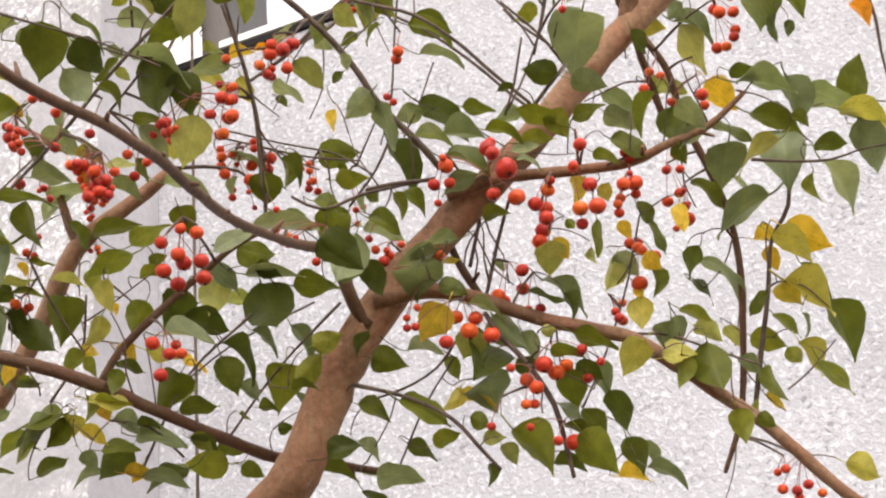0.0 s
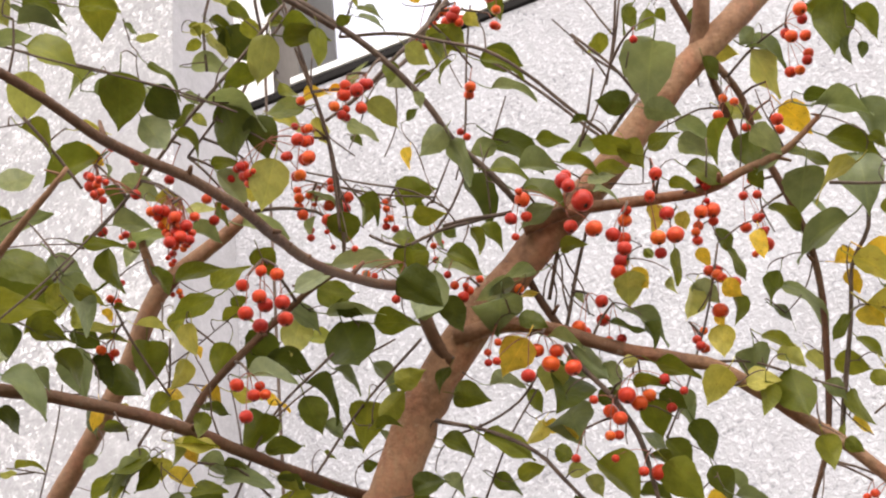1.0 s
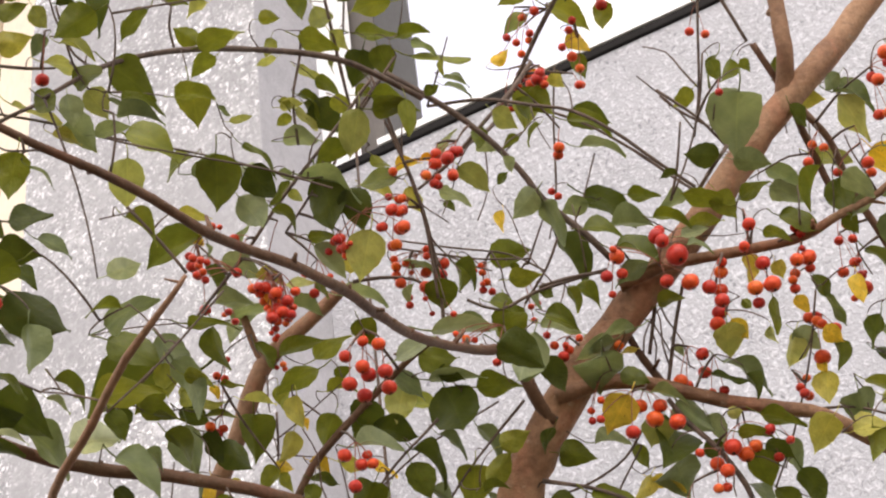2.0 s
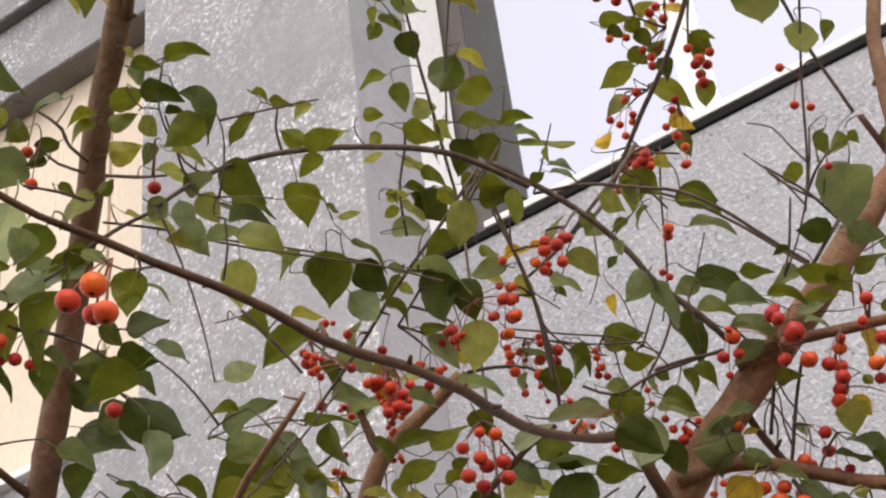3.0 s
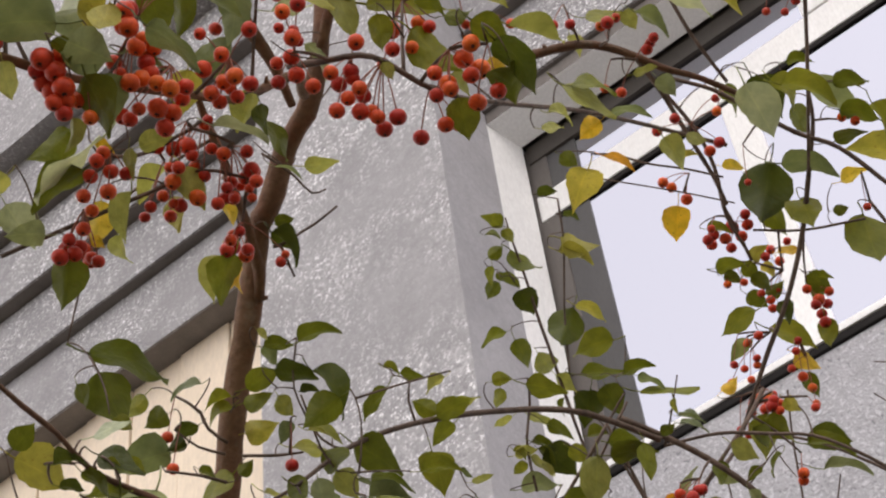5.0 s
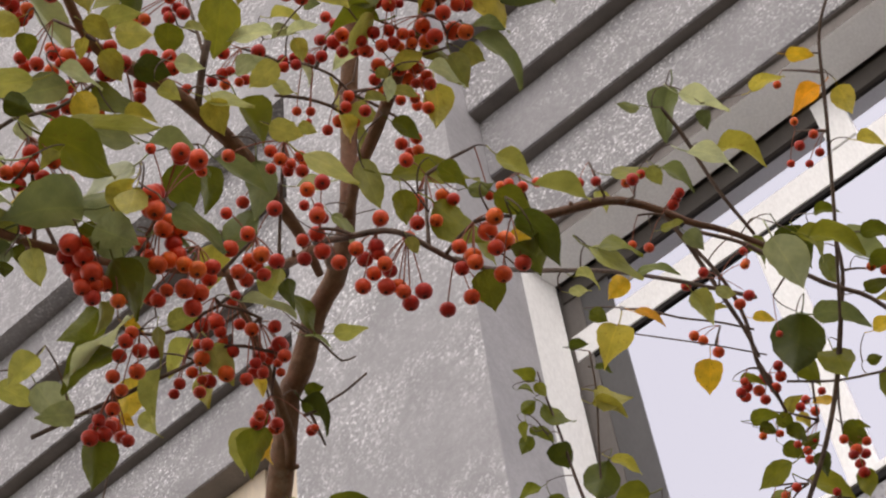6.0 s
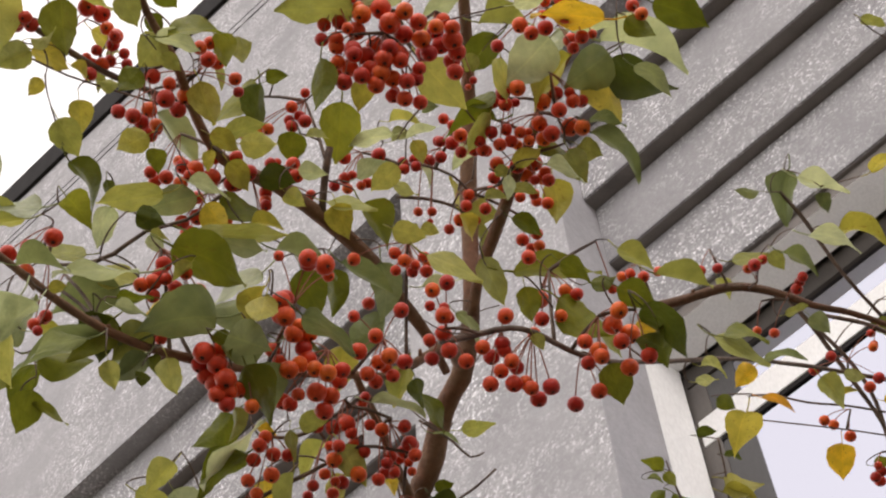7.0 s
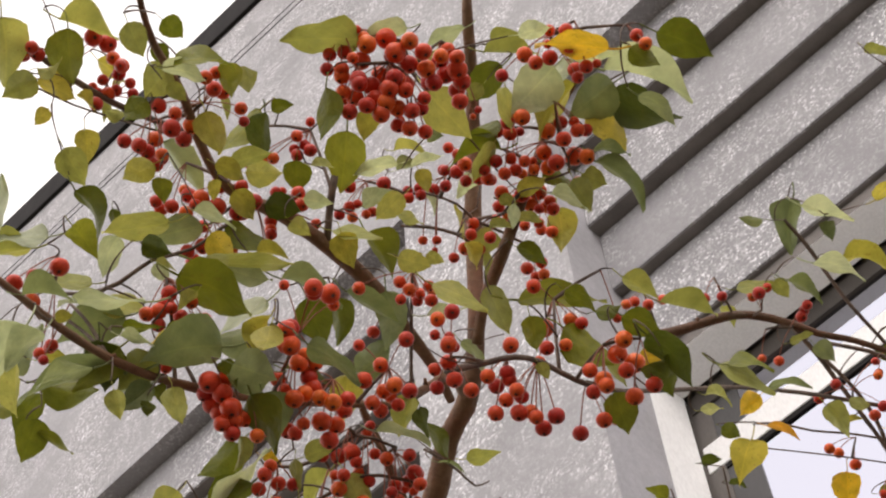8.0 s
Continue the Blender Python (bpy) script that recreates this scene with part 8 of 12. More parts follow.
leaf(young_tree, "l", (-0.862, 0.873, 2.493), (-27, -65, 137), 0.0403)
leaf(young_tree, "l", (-0.854, 0.819, 2.440), (-75, 66, 28), 0.0454)
leaf(young_tree, "g", (-0.859, 0.775, 2.428), (-2, 35, 69), 0.0257)
leaf(young_tree, "g", (-0.866, 0.802, 2.457), (-9, -1, 115), 0.0225)
leaf(young_tree, "d", (-0.895, 0.798, 2.422), (-23, 14, 97), 0.0416)
leaf(young_tree, "h", (-0.901, 0.804, 2.412), (-29, 1, -31), 0.0166)
leaf(young_tree, "g", (-0.877, 0.825, 2.408), (-50, -12, 65), 0.0425)
leaf(young_tree, "g", (-0.857, 0.843, 2.419), (-40, -17, 96), 0.0677)
leaf(young_tree, "p", (-0.802, 0.916, 2.543), (-23, 27, -51), 0.0466)
leaf(tree, "g", (-0.736, 0.857, 2.483), (-65, -35, -4), 0.0289)
leaf(tree, "l", (-0.737, 0.886, 2.495), (-66, -6, 27), 0.0294)
leaf(tree, "p", (-0.721, 0.902, 2.504), (-41, -12, -3), 0.0311)
leaf(young_tree, "l", (-0.780, 0.950, 2.532), (-9, -26, 8), 0.0415)
leaf(young_tree, "h", (-0.790, 0.944, 2.530), (-15, 7, -47), 0.0275)
leaf(young_tree, "l", (-0.755, 0.964, 2.535), (9, 4, -65), 0.0347)
leaf(young_tree, "g", (-0.446, 0.523, 2.059), (-48, 3, 52), 0.0220)
leaf(young_tree, "d", (-0.787, 0.899, 2.415), (31, 80, -32), 0.0368)
leaf(young_tree, "d", (-0.825, 0.897, 2.420), (-30, -13, -23), 0.0276)
leaf(young_tree, "l", (-0.434, 0.531, 2.060), (-22, 22, -48), 0.0144)
leaf(young_tree, "l", (-0.783, 0.926, 2.400), (-41, 62, -79), 0.0318)
leaf(young_tree, "l", (-0.848, 0.860, 2.389), (-17, -2, -42), 0.0274)
leaf(young_tree, "d", (-0.913, 0.963, 2.471), (58, -81, -122), 0.0389)
leaf(young_tree, "d", (-0.812, 0.916, 2.400), (-6, -24, -50), 0.0378)
leaf(young_tree, "d", (-0.929, 0.973, 2.442), (-49, -33, -1), 0.0395)
leaf(young_tree, "d", (-0.880, 0.874, 2.389), (-53, -19, 67), 0.0341)
leaf(young_tree, "d", (-0.821, 0.946, 2.355), (-70, -56, 41), 0.0603)
leaf(young_tree, "d", (-0.932, 1.022, 2.447), (83, 81, 18), 0.0504)
leaf(young_tree, "d", (-0.955, 1.021, 2.434), (-10, 75, -65), 0.0559)
leaf(young_tree, "d", (-0.822, 0.937, 2.391), (-83, 58, -108), 0.0247)
leaf(young_tree, "d", (-0.886, 0.835, 2.370), (-25, 7, -38), 0.0309)
leaf(young_tree, "l", (-0.917, 0.814, 2.389), (-11, 20, -52), 0.0213)
leaf(young_tree, "g", (-0.926, 0.830, 2.350), (-41, -15, 91), 0.0313)
leaf(young_tree, "l", (-0.903, 0.833, 2.373), (-27, 22, -45), 0.0157)
leaf(young_tree, "l", (-0.883, 0.765, 2.468), (-4, 23, -56), 0.0195)
leaf(young_tree, "w", (-0.900, 0.777, 2.424), (-20, 17, -46), 0.0221)
leaf(young_tree, "d", (-0.913, 0.786, 2.406), (-63, -43, 42), 0.0224)
leaf(young_tree, "p", (-0.621, 0.234, 2.833), (-17, 1, 43), 0.0537)
leaf(young_tree, "p", (-0.628, 0.257, 2.804), (-13, 14, 110), 0.0319)
leaf(young_tree, "p", (-0.599, 0.266, 2.811), (-3, -82, -45), 0.0226)
leaf(young_tree, "h", (-0.619, 0.285, 2.827), (-17, 7, -24), 0.0360)
leaf(young_tree, "g", (-0.586, 0.273, 2.820), (-38, -24, 61), 0.0472)
leaf(young_tree, "p", (-0.565, 0.274, 2.844), (-14, 28, -36), 0.0517)
leaf(young_tree, "p", (-0.490, 0.278, 2.714), (-32, -1, 19), 0.0283)
leaf(young_tree, "g", (-0.460, 0.290, 2.703), (12, -23, 4), 0.0228)
leaf(young_tree, "h", (-0.626, 0.281, 2.784), (-23, -2, 94), 0.0172)
leaf(young_tree, "h", (-0.630, 0.328, 2.798), (-15, 1, 43), 0.0284)
leaf(young_tree, "p", (-0.630, 0.322, 2.755), (-13, -12, 24), 0.0351)
leaf(young_tree, "g", (-0.548, 0.320, 2.737), (-51, 22, 78), 0.0267)
leaf(young_tree, "p", (-0.594, 0.330, 2.807), (-26, -68, -10), 0.0194)
leaf(young_tree, "h", (-0.603, 0.306, 2.811), (-20, 19, -25), 0.0196)
leaf(young_tree, "p", (-0.525, 0.321, 2.751), (10, 26, 87), 0.0364)
leaf(young_tree, "w", (-0.487, 0.322, 2.717), (-9, 24, -40), 0.0352)
leaf(young_tree, "p", (-0.503, 0.328, 2.713), (-16, -23, 4), 0.0189)
leaf(young_tree, "g", (-0.468, 0.323, 2.713), (44, 83, -11), 0.0433)
leaf(young_tree, "g", (-0.482, 0.358, 2.741), (-33, 11, 12), 0.0296)
leaf(young_tree, "p", (-0.492, 0.383, 2.795), (-31, -33, -67), 0.0278)
leaf(young_tree, "g", (-0.531, 0.451, 2.885), (10, 2, -63), 0.0200)
leaf(young_tree, "g", (-0.576, 0.443, 2.885), (-63, 63, 30), 0.0542)
leaf(young_tree, "d", (-0.559, 0.454, 2.872), (-42, -34, 78), 0.0408)
leaf(young_tree, "h", (-0.524, 0.377, 2.737), (-42, -35, 55), 0.0361)
leaf(young_tree, "l", (-0.598, 0.401, 2.803), (-32, 26, -9), 0.0556)
leaf(young_tree, "h", (-0.559, 0.339, 2.677), (-36, 30, 101), 0.0282)
leaf(young_tree, "g", (-0.436, 0.420, 2.702), (-45, 37, 14), 0.0403)
leaf(young_tree, "h", (-0.436, 0.462, 2.737), (0, 11, 59), 0.0245)
leaf(young_tree, "g", (-0.527, 0.521, 2.863), (-36, -21, 68), 0.0555)
leaf(young_tree, "p", (-0.416, 0.393, 2.765), (4, -28, 136), 0.0612)
leaf(young_tree, "w", (-0.380, 0.428, 2.772), (-2, -19, 130), 0.0366)
leaf(young_tree, "w", (-0.514, 0.546, 2.867), (-2, -27, 130), 0.0397)
leaf(young_tree, "l", (-0.509, 0.585, 2.908), (9, 21, -57), 0.0249)
leaf(young_tree, "p", (-0.496, 0.575, 2.913), (2, 31, -49), 0.0300)
leaf(young_tree, "h", (-0.492, 0.584, 2.858), (-32, 0, 18), 0.0229)
leaf(young_tree, "p", (-0.532, 0.580, 2.856), (-20, 4, 98), 0.0338)
leaf(young_tree, "p", (-0.527, 0.602, 2.858), (-78, -73, 54), 0.0253)
leaf(young_tree, "p", (-0.519, 0.414, 2.737), (8, 22, -56), 0.0348)
leaf(young_tree, "h", (-0.529, 0.403, 2.718), (-14, 4, -28), 0.0269)
leaf(young_tree, "p", (-0.538, 0.442, 2.768), (6, -34, -42), 0.0307)
leaf(young_tree, "g", (-0.551, 0.486, 2.827), (-4, 5, 50), 0.0324)
leaf(young_tree, "p", (-0.524, 0.493, 2.819), (-81, 84, -120), 0.0199)
leaf(young_tree, "g", (-0.640, 0.354, 2.735), (-30, 25, -12), 0.0462)
leaf(young_tree, "g", (-0.577, 0.316, 2.586), (21, -14, 20), 0.0308)
leaf(young_tree, "d", (-0.636, 0.370, 2.730), (-44, 36, 7), 0.0226)
leaf(young_tree, "p", (-0.598, 0.368, 2.675), (-3, -23, 129), 0.0522)
leaf(young_tree, "l", (-0.614, 0.413, 2.736), (-5, -6, 125), 0.0465)
leaf(young_tree, "d", (-0.589, 0.384, 2.654), (5, -31, -20), 0.0237)
leaf(young_tree, "w", (-0.659, 0.382, 2.722), (-29, -19, 92), 0.0343)
leaf(young_tree, "w", (-0.602, 0.282, 2.578), (12, -81, 123), 0.0404)
leaf(young_tree, "p", (-0.620, 0.281, 2.581), (0, -14, 132), 0.0391)
leaf(young_tree, "w", (-0.524, 0.232, 2.468), (54, -57, -143), 0.0388)
leaf(young_tree, "w", (-0.552, 0.409, 2.681), (-15, 33, -37), 0.0355)
leaf(young_tree, "g", (-0.576, 0.461, 2.734), (-67, -68, 50), 0.0466)
leaf(young_tree, "y", (-0.570, 0.431, 2.681), (-31, -25, 19), 0.0296)
leaf(young_tree, "w", (-0.520, 0.485, 2.748), (-8, 1, -36), 0.0248)
leaf(young_tree, "d", (-0.544, 0.468, 2.748), (-10, -28, -30), 0.0308)
leaf(young_tree, "p", (-0.543, 0.487, 2.736), (10, -24, 0), 0.0229)
leaf(young_tree, "p", (-0.527, 0.535, 2.762), (-36, 80, -75), 0.0428)
leaf(young_tree, "h", (-0.539, 0.534, 2.750), (-10, -8, 30), 0.0313)
leaf(young_tree, "g", (-0.530, 0.567, 2.766), (-30, 17, -5), 0.0448)
leaf(young_tree, "p", (-0.472, 0.543, 2.664), (-11, -4, -30), 0.0276)
leaf(young_tree, "p", (-0.555, 0.446, 2.656), (-5, 37, -45), 0.0675)
leaf(young_tree, "h", (-0.554, 0.468, 2.696), (-1, 14, -47), 0.0258)
leaf(young_tree, "g", (-0.566, 0.367, 2.693), (0, 0, 42), 0.0216)
leaf(young_tree, "w", (-0.436, 0.569, 3.046), (-10, -27, 123), 0.0433)
leaf(young_tree, "p", (-0.396, 0.613, 3.045), (10, 18, -59), 0.0292)
leaf(young_tree, "p", (-0.399, 0.623, 3.026), (-6, 38, -45), 0.0536)
leaf(young_tree, "w", (-0.302, 0.519, 2.782), (6, 8, -56), 0.0267)
leaf(young_tree, "g", (-0.433, 0.615, 3.004), (-19, -5, 102), 0.0503)
leaf(young_tree, "y", (-0.291, 0.551, 2.784), (8, -39, 136), 0.0594)
leaf(young_tree, "w", (-0.356, 0.582, 2.839), (-1, 25, 85), 0.0557)
leaf(young_tree, "w", (-0.329, 0.591, 2.848), (49, -63, -125), 0.0293)
leaf(young_tree, "h", (-0.360, 0.608, 2.845), (-22, -14, 102), 0.0577)
leaf(young_tree, "w", (-0.296, 0.597, 2.830), (0, 33, -48), 0.0408)
leaf(young_tree, "w", (-0.284, 0.654, 2.856), (-10, 41, -43), 0.0796)
leaf(young_tree, "g", (-0.260, 0.602, 2.783), (-26, -31, 3), 0.0279)
leaf(young_tree, "l", (-0.277, 0.641, 2.779), (-18, 30, -33), 0.0379)
leaf(young_tree, "l", (-0.332, 0.627, 2.842), (10, 29, 96), 0.0535)
leaf(young_tree, "h", (-0.332, 0.657, 2.835), (-36, -18, 50), 0.0485)
leaf(young_tree, "d", (-0.311, 0.673, 2.852), (-38, -56, 19), 0.0625)
leaf(young_tree, "g", (-0.232, 0.630, 2.811), (-13, 7, -30), 0.0498)
leaf(young_tree, "p", (-0.410, 0.531, 2.802), (-27, 10, -6), 0.0530)
leaf(young_tree, "p", (-0.441, 0.610, 2.987), (-21, 10, 94), 0.0218)
leaf(young_tree, "l", (-0.428, 0.531, 2.792), (39, -34, -42), 0.0155)
leaf(young_tree, "g", (-0.411, 0.579, 2.836), (-58, 75, 55), 0.0294)
leaf(young_tree, "g", (-0.431, 0.584, 2.833), (-1, -29, 131), 0.0484)
leaf(young_tree, "p", (-0.428, 0.592, 2.817), (-34, -33, 99), 0.0399)
leaf(young_tree, "w", (-0.501, 0.654, 2.937), (-18, -12, 107), 0.0282)
leaf(young_tree, "p", (-0.369, 0.665, 2.800), (14, -30, -18), 0.0267)
leaf(young_tree, "l", (-0.353, 0.686, 2.803), (-28, 40, -33), 0.0583)
leaf(young_tree, "g", (-0.402, 0.657, 2.833), (-39, -47, 28), 0.0287)
leaf(young_tree, "l", (-0.340, 0.656, 2.805), (-1, 36, -47), 0.0314)
leaf(young_tree, "h", (-0.445, 0.715, 2.861), (-36, 17, 22), 0.0411)
leaf(young_tree, "p", (-0.436, 0.628, 2.804), (-12, -22, -27), 0.0164)
leaf(young_tree, "p", (-0.428, 0.645, 2.785), (-9, 23, -39), 0.0241)
leaf(young_tree, "p", (-0.458, 0.642, 2.802), (-69, 87, -112), 0.0221)
leaf(young_tree, "g", (-0.456, 0.678, 2.796), (-16, 14, -28), 0.0308)
leaf(tree, "l", (-0.385, 1.091, 3.193), (-35, -20, 73), 0.0656)
leaf(tree, "g", (-0.405, 1.041, 3.176), (2, 86, 134), 0.0294)
leaf(tree, "w", (-0.337, 1.095, 3.167), (-16, 37, -39), 0.0636)
leaf(tree, "l", (-0.348, 1.109, 3.161), (-8, -8, 29), 0.0251)
leaf(tree, "w", (-0.358, 1.122, 3.116), (-7, 36, -44), 0.0603)
leaf(young_tree, "p", (-0.471, 0.566, 2.691), (-15, -12, -23), 0.0158)
leaf(young_tree, "p", (-0.648, 0.348, 2.638), (41, -81, 100), 0.0369)
leaf(young_tree, "l", (-0.552, 0.291, 2.465), (-2, 26, -46), 0.0350)
leaf(young_tree, "h", (-0.574, 0.315, 2.485), (5, -23, -57), 0.0124)
leaf(young_tree, "w", (-0.598, 0.352, 2.566), (6, -41, 135), 0.0607)
leaf(young_tree, "p", (-0.640, 0.396, 2.639), (-90, 81, -124), 0.0396)
leaf(young_tree, "l", (-0.681, 0.390, 2.662), (-6, -16, 126), 0.0564)
leaf(young_tree, "d", (-0.616, 0.372, 2.521), (-13, 3, 46), 0.0412)
leaf(young_tree, "w", (-0.612, 0.397, 2.533), (-13, 24, 83), 0.0331)
leaf(young_tree, "w", (-0.613, 0.301, 2.472), (-28, -22, 97), 0.0447)
leaf(young_tree, "w", (-0.600, 0.304, 2.467), (-21, -23, 110), 0.0339)
leaf(young_tree, "p", (-0.728, 0.367, 2.599), (-54, -47, 91), 0.0421)
leaf(young_tree, "h", (-0.722, 0.392, 2.654), (-1, 22, -47), 0.0312)
leaf(young_tree, "g", (-0.548, 0.415, 2.585), (-14, 4, -27), 0.0608)
leaf(young_tree, "w", (-0.562, 0.452, 2.654), (-56, -75, 26), 0.0372)
leaf(young_tree, "p", (-0.561, 0.399, 2.569), (-22, -16, 104), 0.0187)
leaf(young_tree, "w", (-0.633, 0.501, 2.721), (-78, -76, -172), 0.0492)
leaf(young_tree, "l", (-0.570, 0.406, 2.529), (1, 5, 134), 0.0549)
leaf(young_tree, "y", (-0.581, 0.394, 2.543), (-74, 75, 36), 0.0212)
leaf(young_tree, "w", (-0.579, 0.375, 2.520), (-10, 25, -38), 0.0243)
leaf(young_tree, "l", (-0.567, 0.444, 2.572), (-40, 77, 80), 0.0431)
leaf(young_tree, "h", (-0.543, 0.450, 2.553), (-34, -32, 99), 0.0369)
leaf(young_tree, "l", (-0.553, 0.450, 2.522), (-31, 34, 138), 0.0417)
leaf(young_tree, "g", (-0.554, 0.436, 2.510), (-23, 6, -12), 0.0205)
leaf(young_tree, "l", (-0.557, 0.514, 2.698), (-11, 29, -39), 0.0535)
leaf(young_tree, "g", (-0.590, 0.572, 2.736), (-36, 23, 12), 0.0391)
leaf(young_tree, "g", (-0.578, 0.534, 2.685), (-35, -22, 38), 0.0421)
leaf(young_tree, "l", (-0.553, 0.573, 2.716), (-23, 29, -27), 0.0501)
leaf(young_tree, "l", (-0.554, 0.599, 2.726), (-36, 20, 20), 0.0478)
leaf(young_tree, "l", (-0.499, 0.486, 2.515), (-22, 31, -30), 0.0460)
leaf(young_tree, "l", (-0.603, 0.626, 2.744), (30, -47, -103), 0.0413)
leaf(young_tree, "g", (-0.565, 0.479, 2.501), (-34, 22, 2), 0.0456)
leaf(young_tree, "h", (-0.629, 0.614, 2.703), (-41, 6, 51), 0.0399)
leaf(young_tree, "g", (-0.740, 0.419, 2.649), (-29, -65, -3), 0.0462)
leaf(young_tree, "g", (-0.778, 0.403, 2.647), (-28, -26, 101), 0.0413)
leaf(young_tree, "g", (-0.771, 0.409, 2.611), (-31, -12, 79), 0.0368)
leaf(young_tree, "g", (-0.759, 0.425, 2.612), (-17, 27, -32), 0.0335)
leaf(young_tree, "p", (-0.782, 0.390, 2.648), (-10, -72, -34), 0.0222)
leaf(young_tree, "l", (-0.620, 0.348, 2.499), (-4, -32, 129), 0.0415)
leaf(young_tree, "p", (-0.600, 0.380, 2.472), (-37, -24, 50), 0.0206)
leaf(young_tree, "l", (-0.605, 0.396, 2.496), (-30, 48, 76), 0.0258)
leaf(young_tree, "d", (-0.601, 0.404, 2.489), (8, 8, 53), 0.0149)
leaf(young_tree, "p", (-0.588, 0.419, 2.492), (-45, -38, 63), 0.0261)
leaf(young_tree, "g", (-0.601, 0.413, 2.513), (-38, -28, 76), 0.0146)
leaf(young_tree, "g", (-0.673, 0.523, 2.588), (-35, 48, 67), 0.0383)
leaf(young_tree, "p", (-0.596, 0.484, 2.501), (-41, 31, 15), 0.0232)
leaf(young_tree, "w", (-0.660, 0.527, 2.558), (-28, -44, 120), 0.0687)
leaf(young_tree, "g", (-0.680, 0.534, 2.559), (-17, -16, 112), 0.0499)
leaf(young_tree, "y", (-0.641, 0.546, 2.580), (-17, 7, -24), 0.0170)
leaf(young_tree, "p", (-0.726, 0.511, 2.573), (-22, 3, 94), 0.0320)
leaf(young_tree, "p", (-0.609, 0.569, 2.582), (10, -5, -64), 0.0273)
leaf(young_tree, "p", (-0.707, 0.652, 2.682), (-28, -25, 100), 0.0390)
leaf(young_tree, "p", (-0.624, 0.558, 2.557), (-48, 42, 2), 0.0249)
leaf(young_tree, "p", (-0.560, 0.614, 2.615), (-32, -14, 78), 0.0347)
leaf(young_tree, "w", (-0.562, 0.613, 2.593), (-9, 37, -43), 0.0436)
leaf(young_tree, "d", (-0.551, 0.624, 2.606), (-53, -46, 78), 0.0260)
leaf(young_tree, "p", (-0.619, 0.616, 2.573), (-45, -43, 49), 0.0373)
leaf(young_tree, "y", (-0.677, 0.716, 2.672), (-27, 6, -2), 0.0186)
leaf(young_tree, "g", (-0.576, 0.374, 2.530), (-1, 28, -47), 0.0256)
leaf(young_tree, "g", (-0.567, 0.410, 2.554), (-4, 42, -46), 0.0361)
leaf(young_tree, "l", (-0.545, 0.500, 2.559), (-9, 29, -41), 0.0342)
leaf(young_tree, "p", (-0.465, 0.585, 2.652), (-87, 75, -112), 0.0486)
leaf(young_tree, "p", (-0.500, 0.674, 2.752), (-39, 31, -2), 0.0455)
leaf(young_tree, "w", (-0.494, 0.599, 2.672), (3, 30, -50), 0.0338)
leaf(young_tree, "g", (-0.452, 0.703, 2.750), (-1, 31, -48), 0.0756)
leaf(young_tree, "g", (-0.415, 0.605, 2.569), (-35, 19, 14), 0.0268)
leaf(young_tree, "g", (-0.385, 0.628, 2.602), (-20, 18, -24), 0.0279)
leaf(young_tree, "l", (-0.555, 0.705, 2.775), (-26, 31, -25), 0.0339)
leaf(young_tree, "g", (-0.408, 0.659, 2.593), (-40, -54, 24), 0.0486)
leaf(young_tree, "g", (-0.386, 0.665, 2.623), (-3, -82, -45), 0.0214)
leaf(young_tree, "p", (-0.364, 0.683, 2.649), (-20, 24, -27), 0.0332)
leaf(tree, "p", (-0.511, 1.036, 3.107), (-12, 32, -39), 0.0676)
leaf(young_tree, "g", (-0.353, 0.654, 2.558), (-19, 22, -28), 0.0375)
leaf(young_tree, "d", (-0.342, 0.665, 2.526), (-24, 25, -24), 0.0459)
leaf(young_tree, "d", (-0.360, 0.679, 2.527), (12, -8, 29), 0.0403)
leaf(young_tree, "y", (-0.396, 0.728, 2.631), (-8, -27, -89), 0.0223)
leaf(young_tree, "g", (-0.410, 0.687, 2.539), (-33, -4, 29), 0.0323)
leaf(young_tree, "p", (-0.426, 0.622, 2.549), (-29, 1, 7), 0.0145)
leaf(tree, "g", (-0.444, 1.079, 3.122), (25, 83, -27), 0.0429)
leaf(tree, "p", (-0.422, 1.097, 3.111), (-29, 0, 6), 0.0262)
leaf(tree, "l", (-0.400, 1.109, 3.103), (-16, 35, -37), 0.0467)
leaf(young_tree, "p", (-0.414, 0.919, 2.786), (-72, 74, -95), 0.0602)
leaf(young_tree, "l", (-0.428, 1.032, 2.892), (10, 28, -56), 0.0398)
leaf(young_tree, "g", (-0.404, 0.915, 2.795), (-6, 76, -52), 0.0428)
leaf(young_tree, "y", (-0.463, 1.006, 2.863), (-17, 24, 84), 0.0280)
leaf(young_tree, "p", (-0.419, 0.864, 2.718), (-30, 79, -69), 0.0244)
leaf(young_tree, "p", (-0.437, 0.876, 2.724), (2, 85, -46), 0.0206)
leaf(tree, "o", (-0.525, 1.200, 3.045), (-6, 27, -43), 0.0374)
leaf(tree, "g", (-0.574, 1.168, 3.052), (-39, -28, -11), 0.0253)
leaf(tree, "h", (-0.589, 1.210, 3.052), (9, 7, 52), 0.0644)
leaf(shoot, "d", (-0.734, 1.398, 3.324), (8, -5, -61), 0.0275)
leaf(shoot, "h", (-0.743, 1.471, 3.273), (-57, -75, 27), 0.0537)
leaf(young_tree, "p", (-0.452, 1.184, 2.979), (-26, 6, -6), 0.0394)
leaf(tree, "h", (-0.463, 1.252, 3.042), (13, 7, -67), 0.0183)
leaf(tree, "l", (-0.438, 1.185, 3.085), (-23, -7, -7), 0.0302)
leaf(tree, "p", (-0.441, 1.143, 3.077), (10, 18, -59), 0.0282)
leaf(young_tree, "p", (-0.437, 1.222, 3.022), (-21, -72, -19), 0.0256)
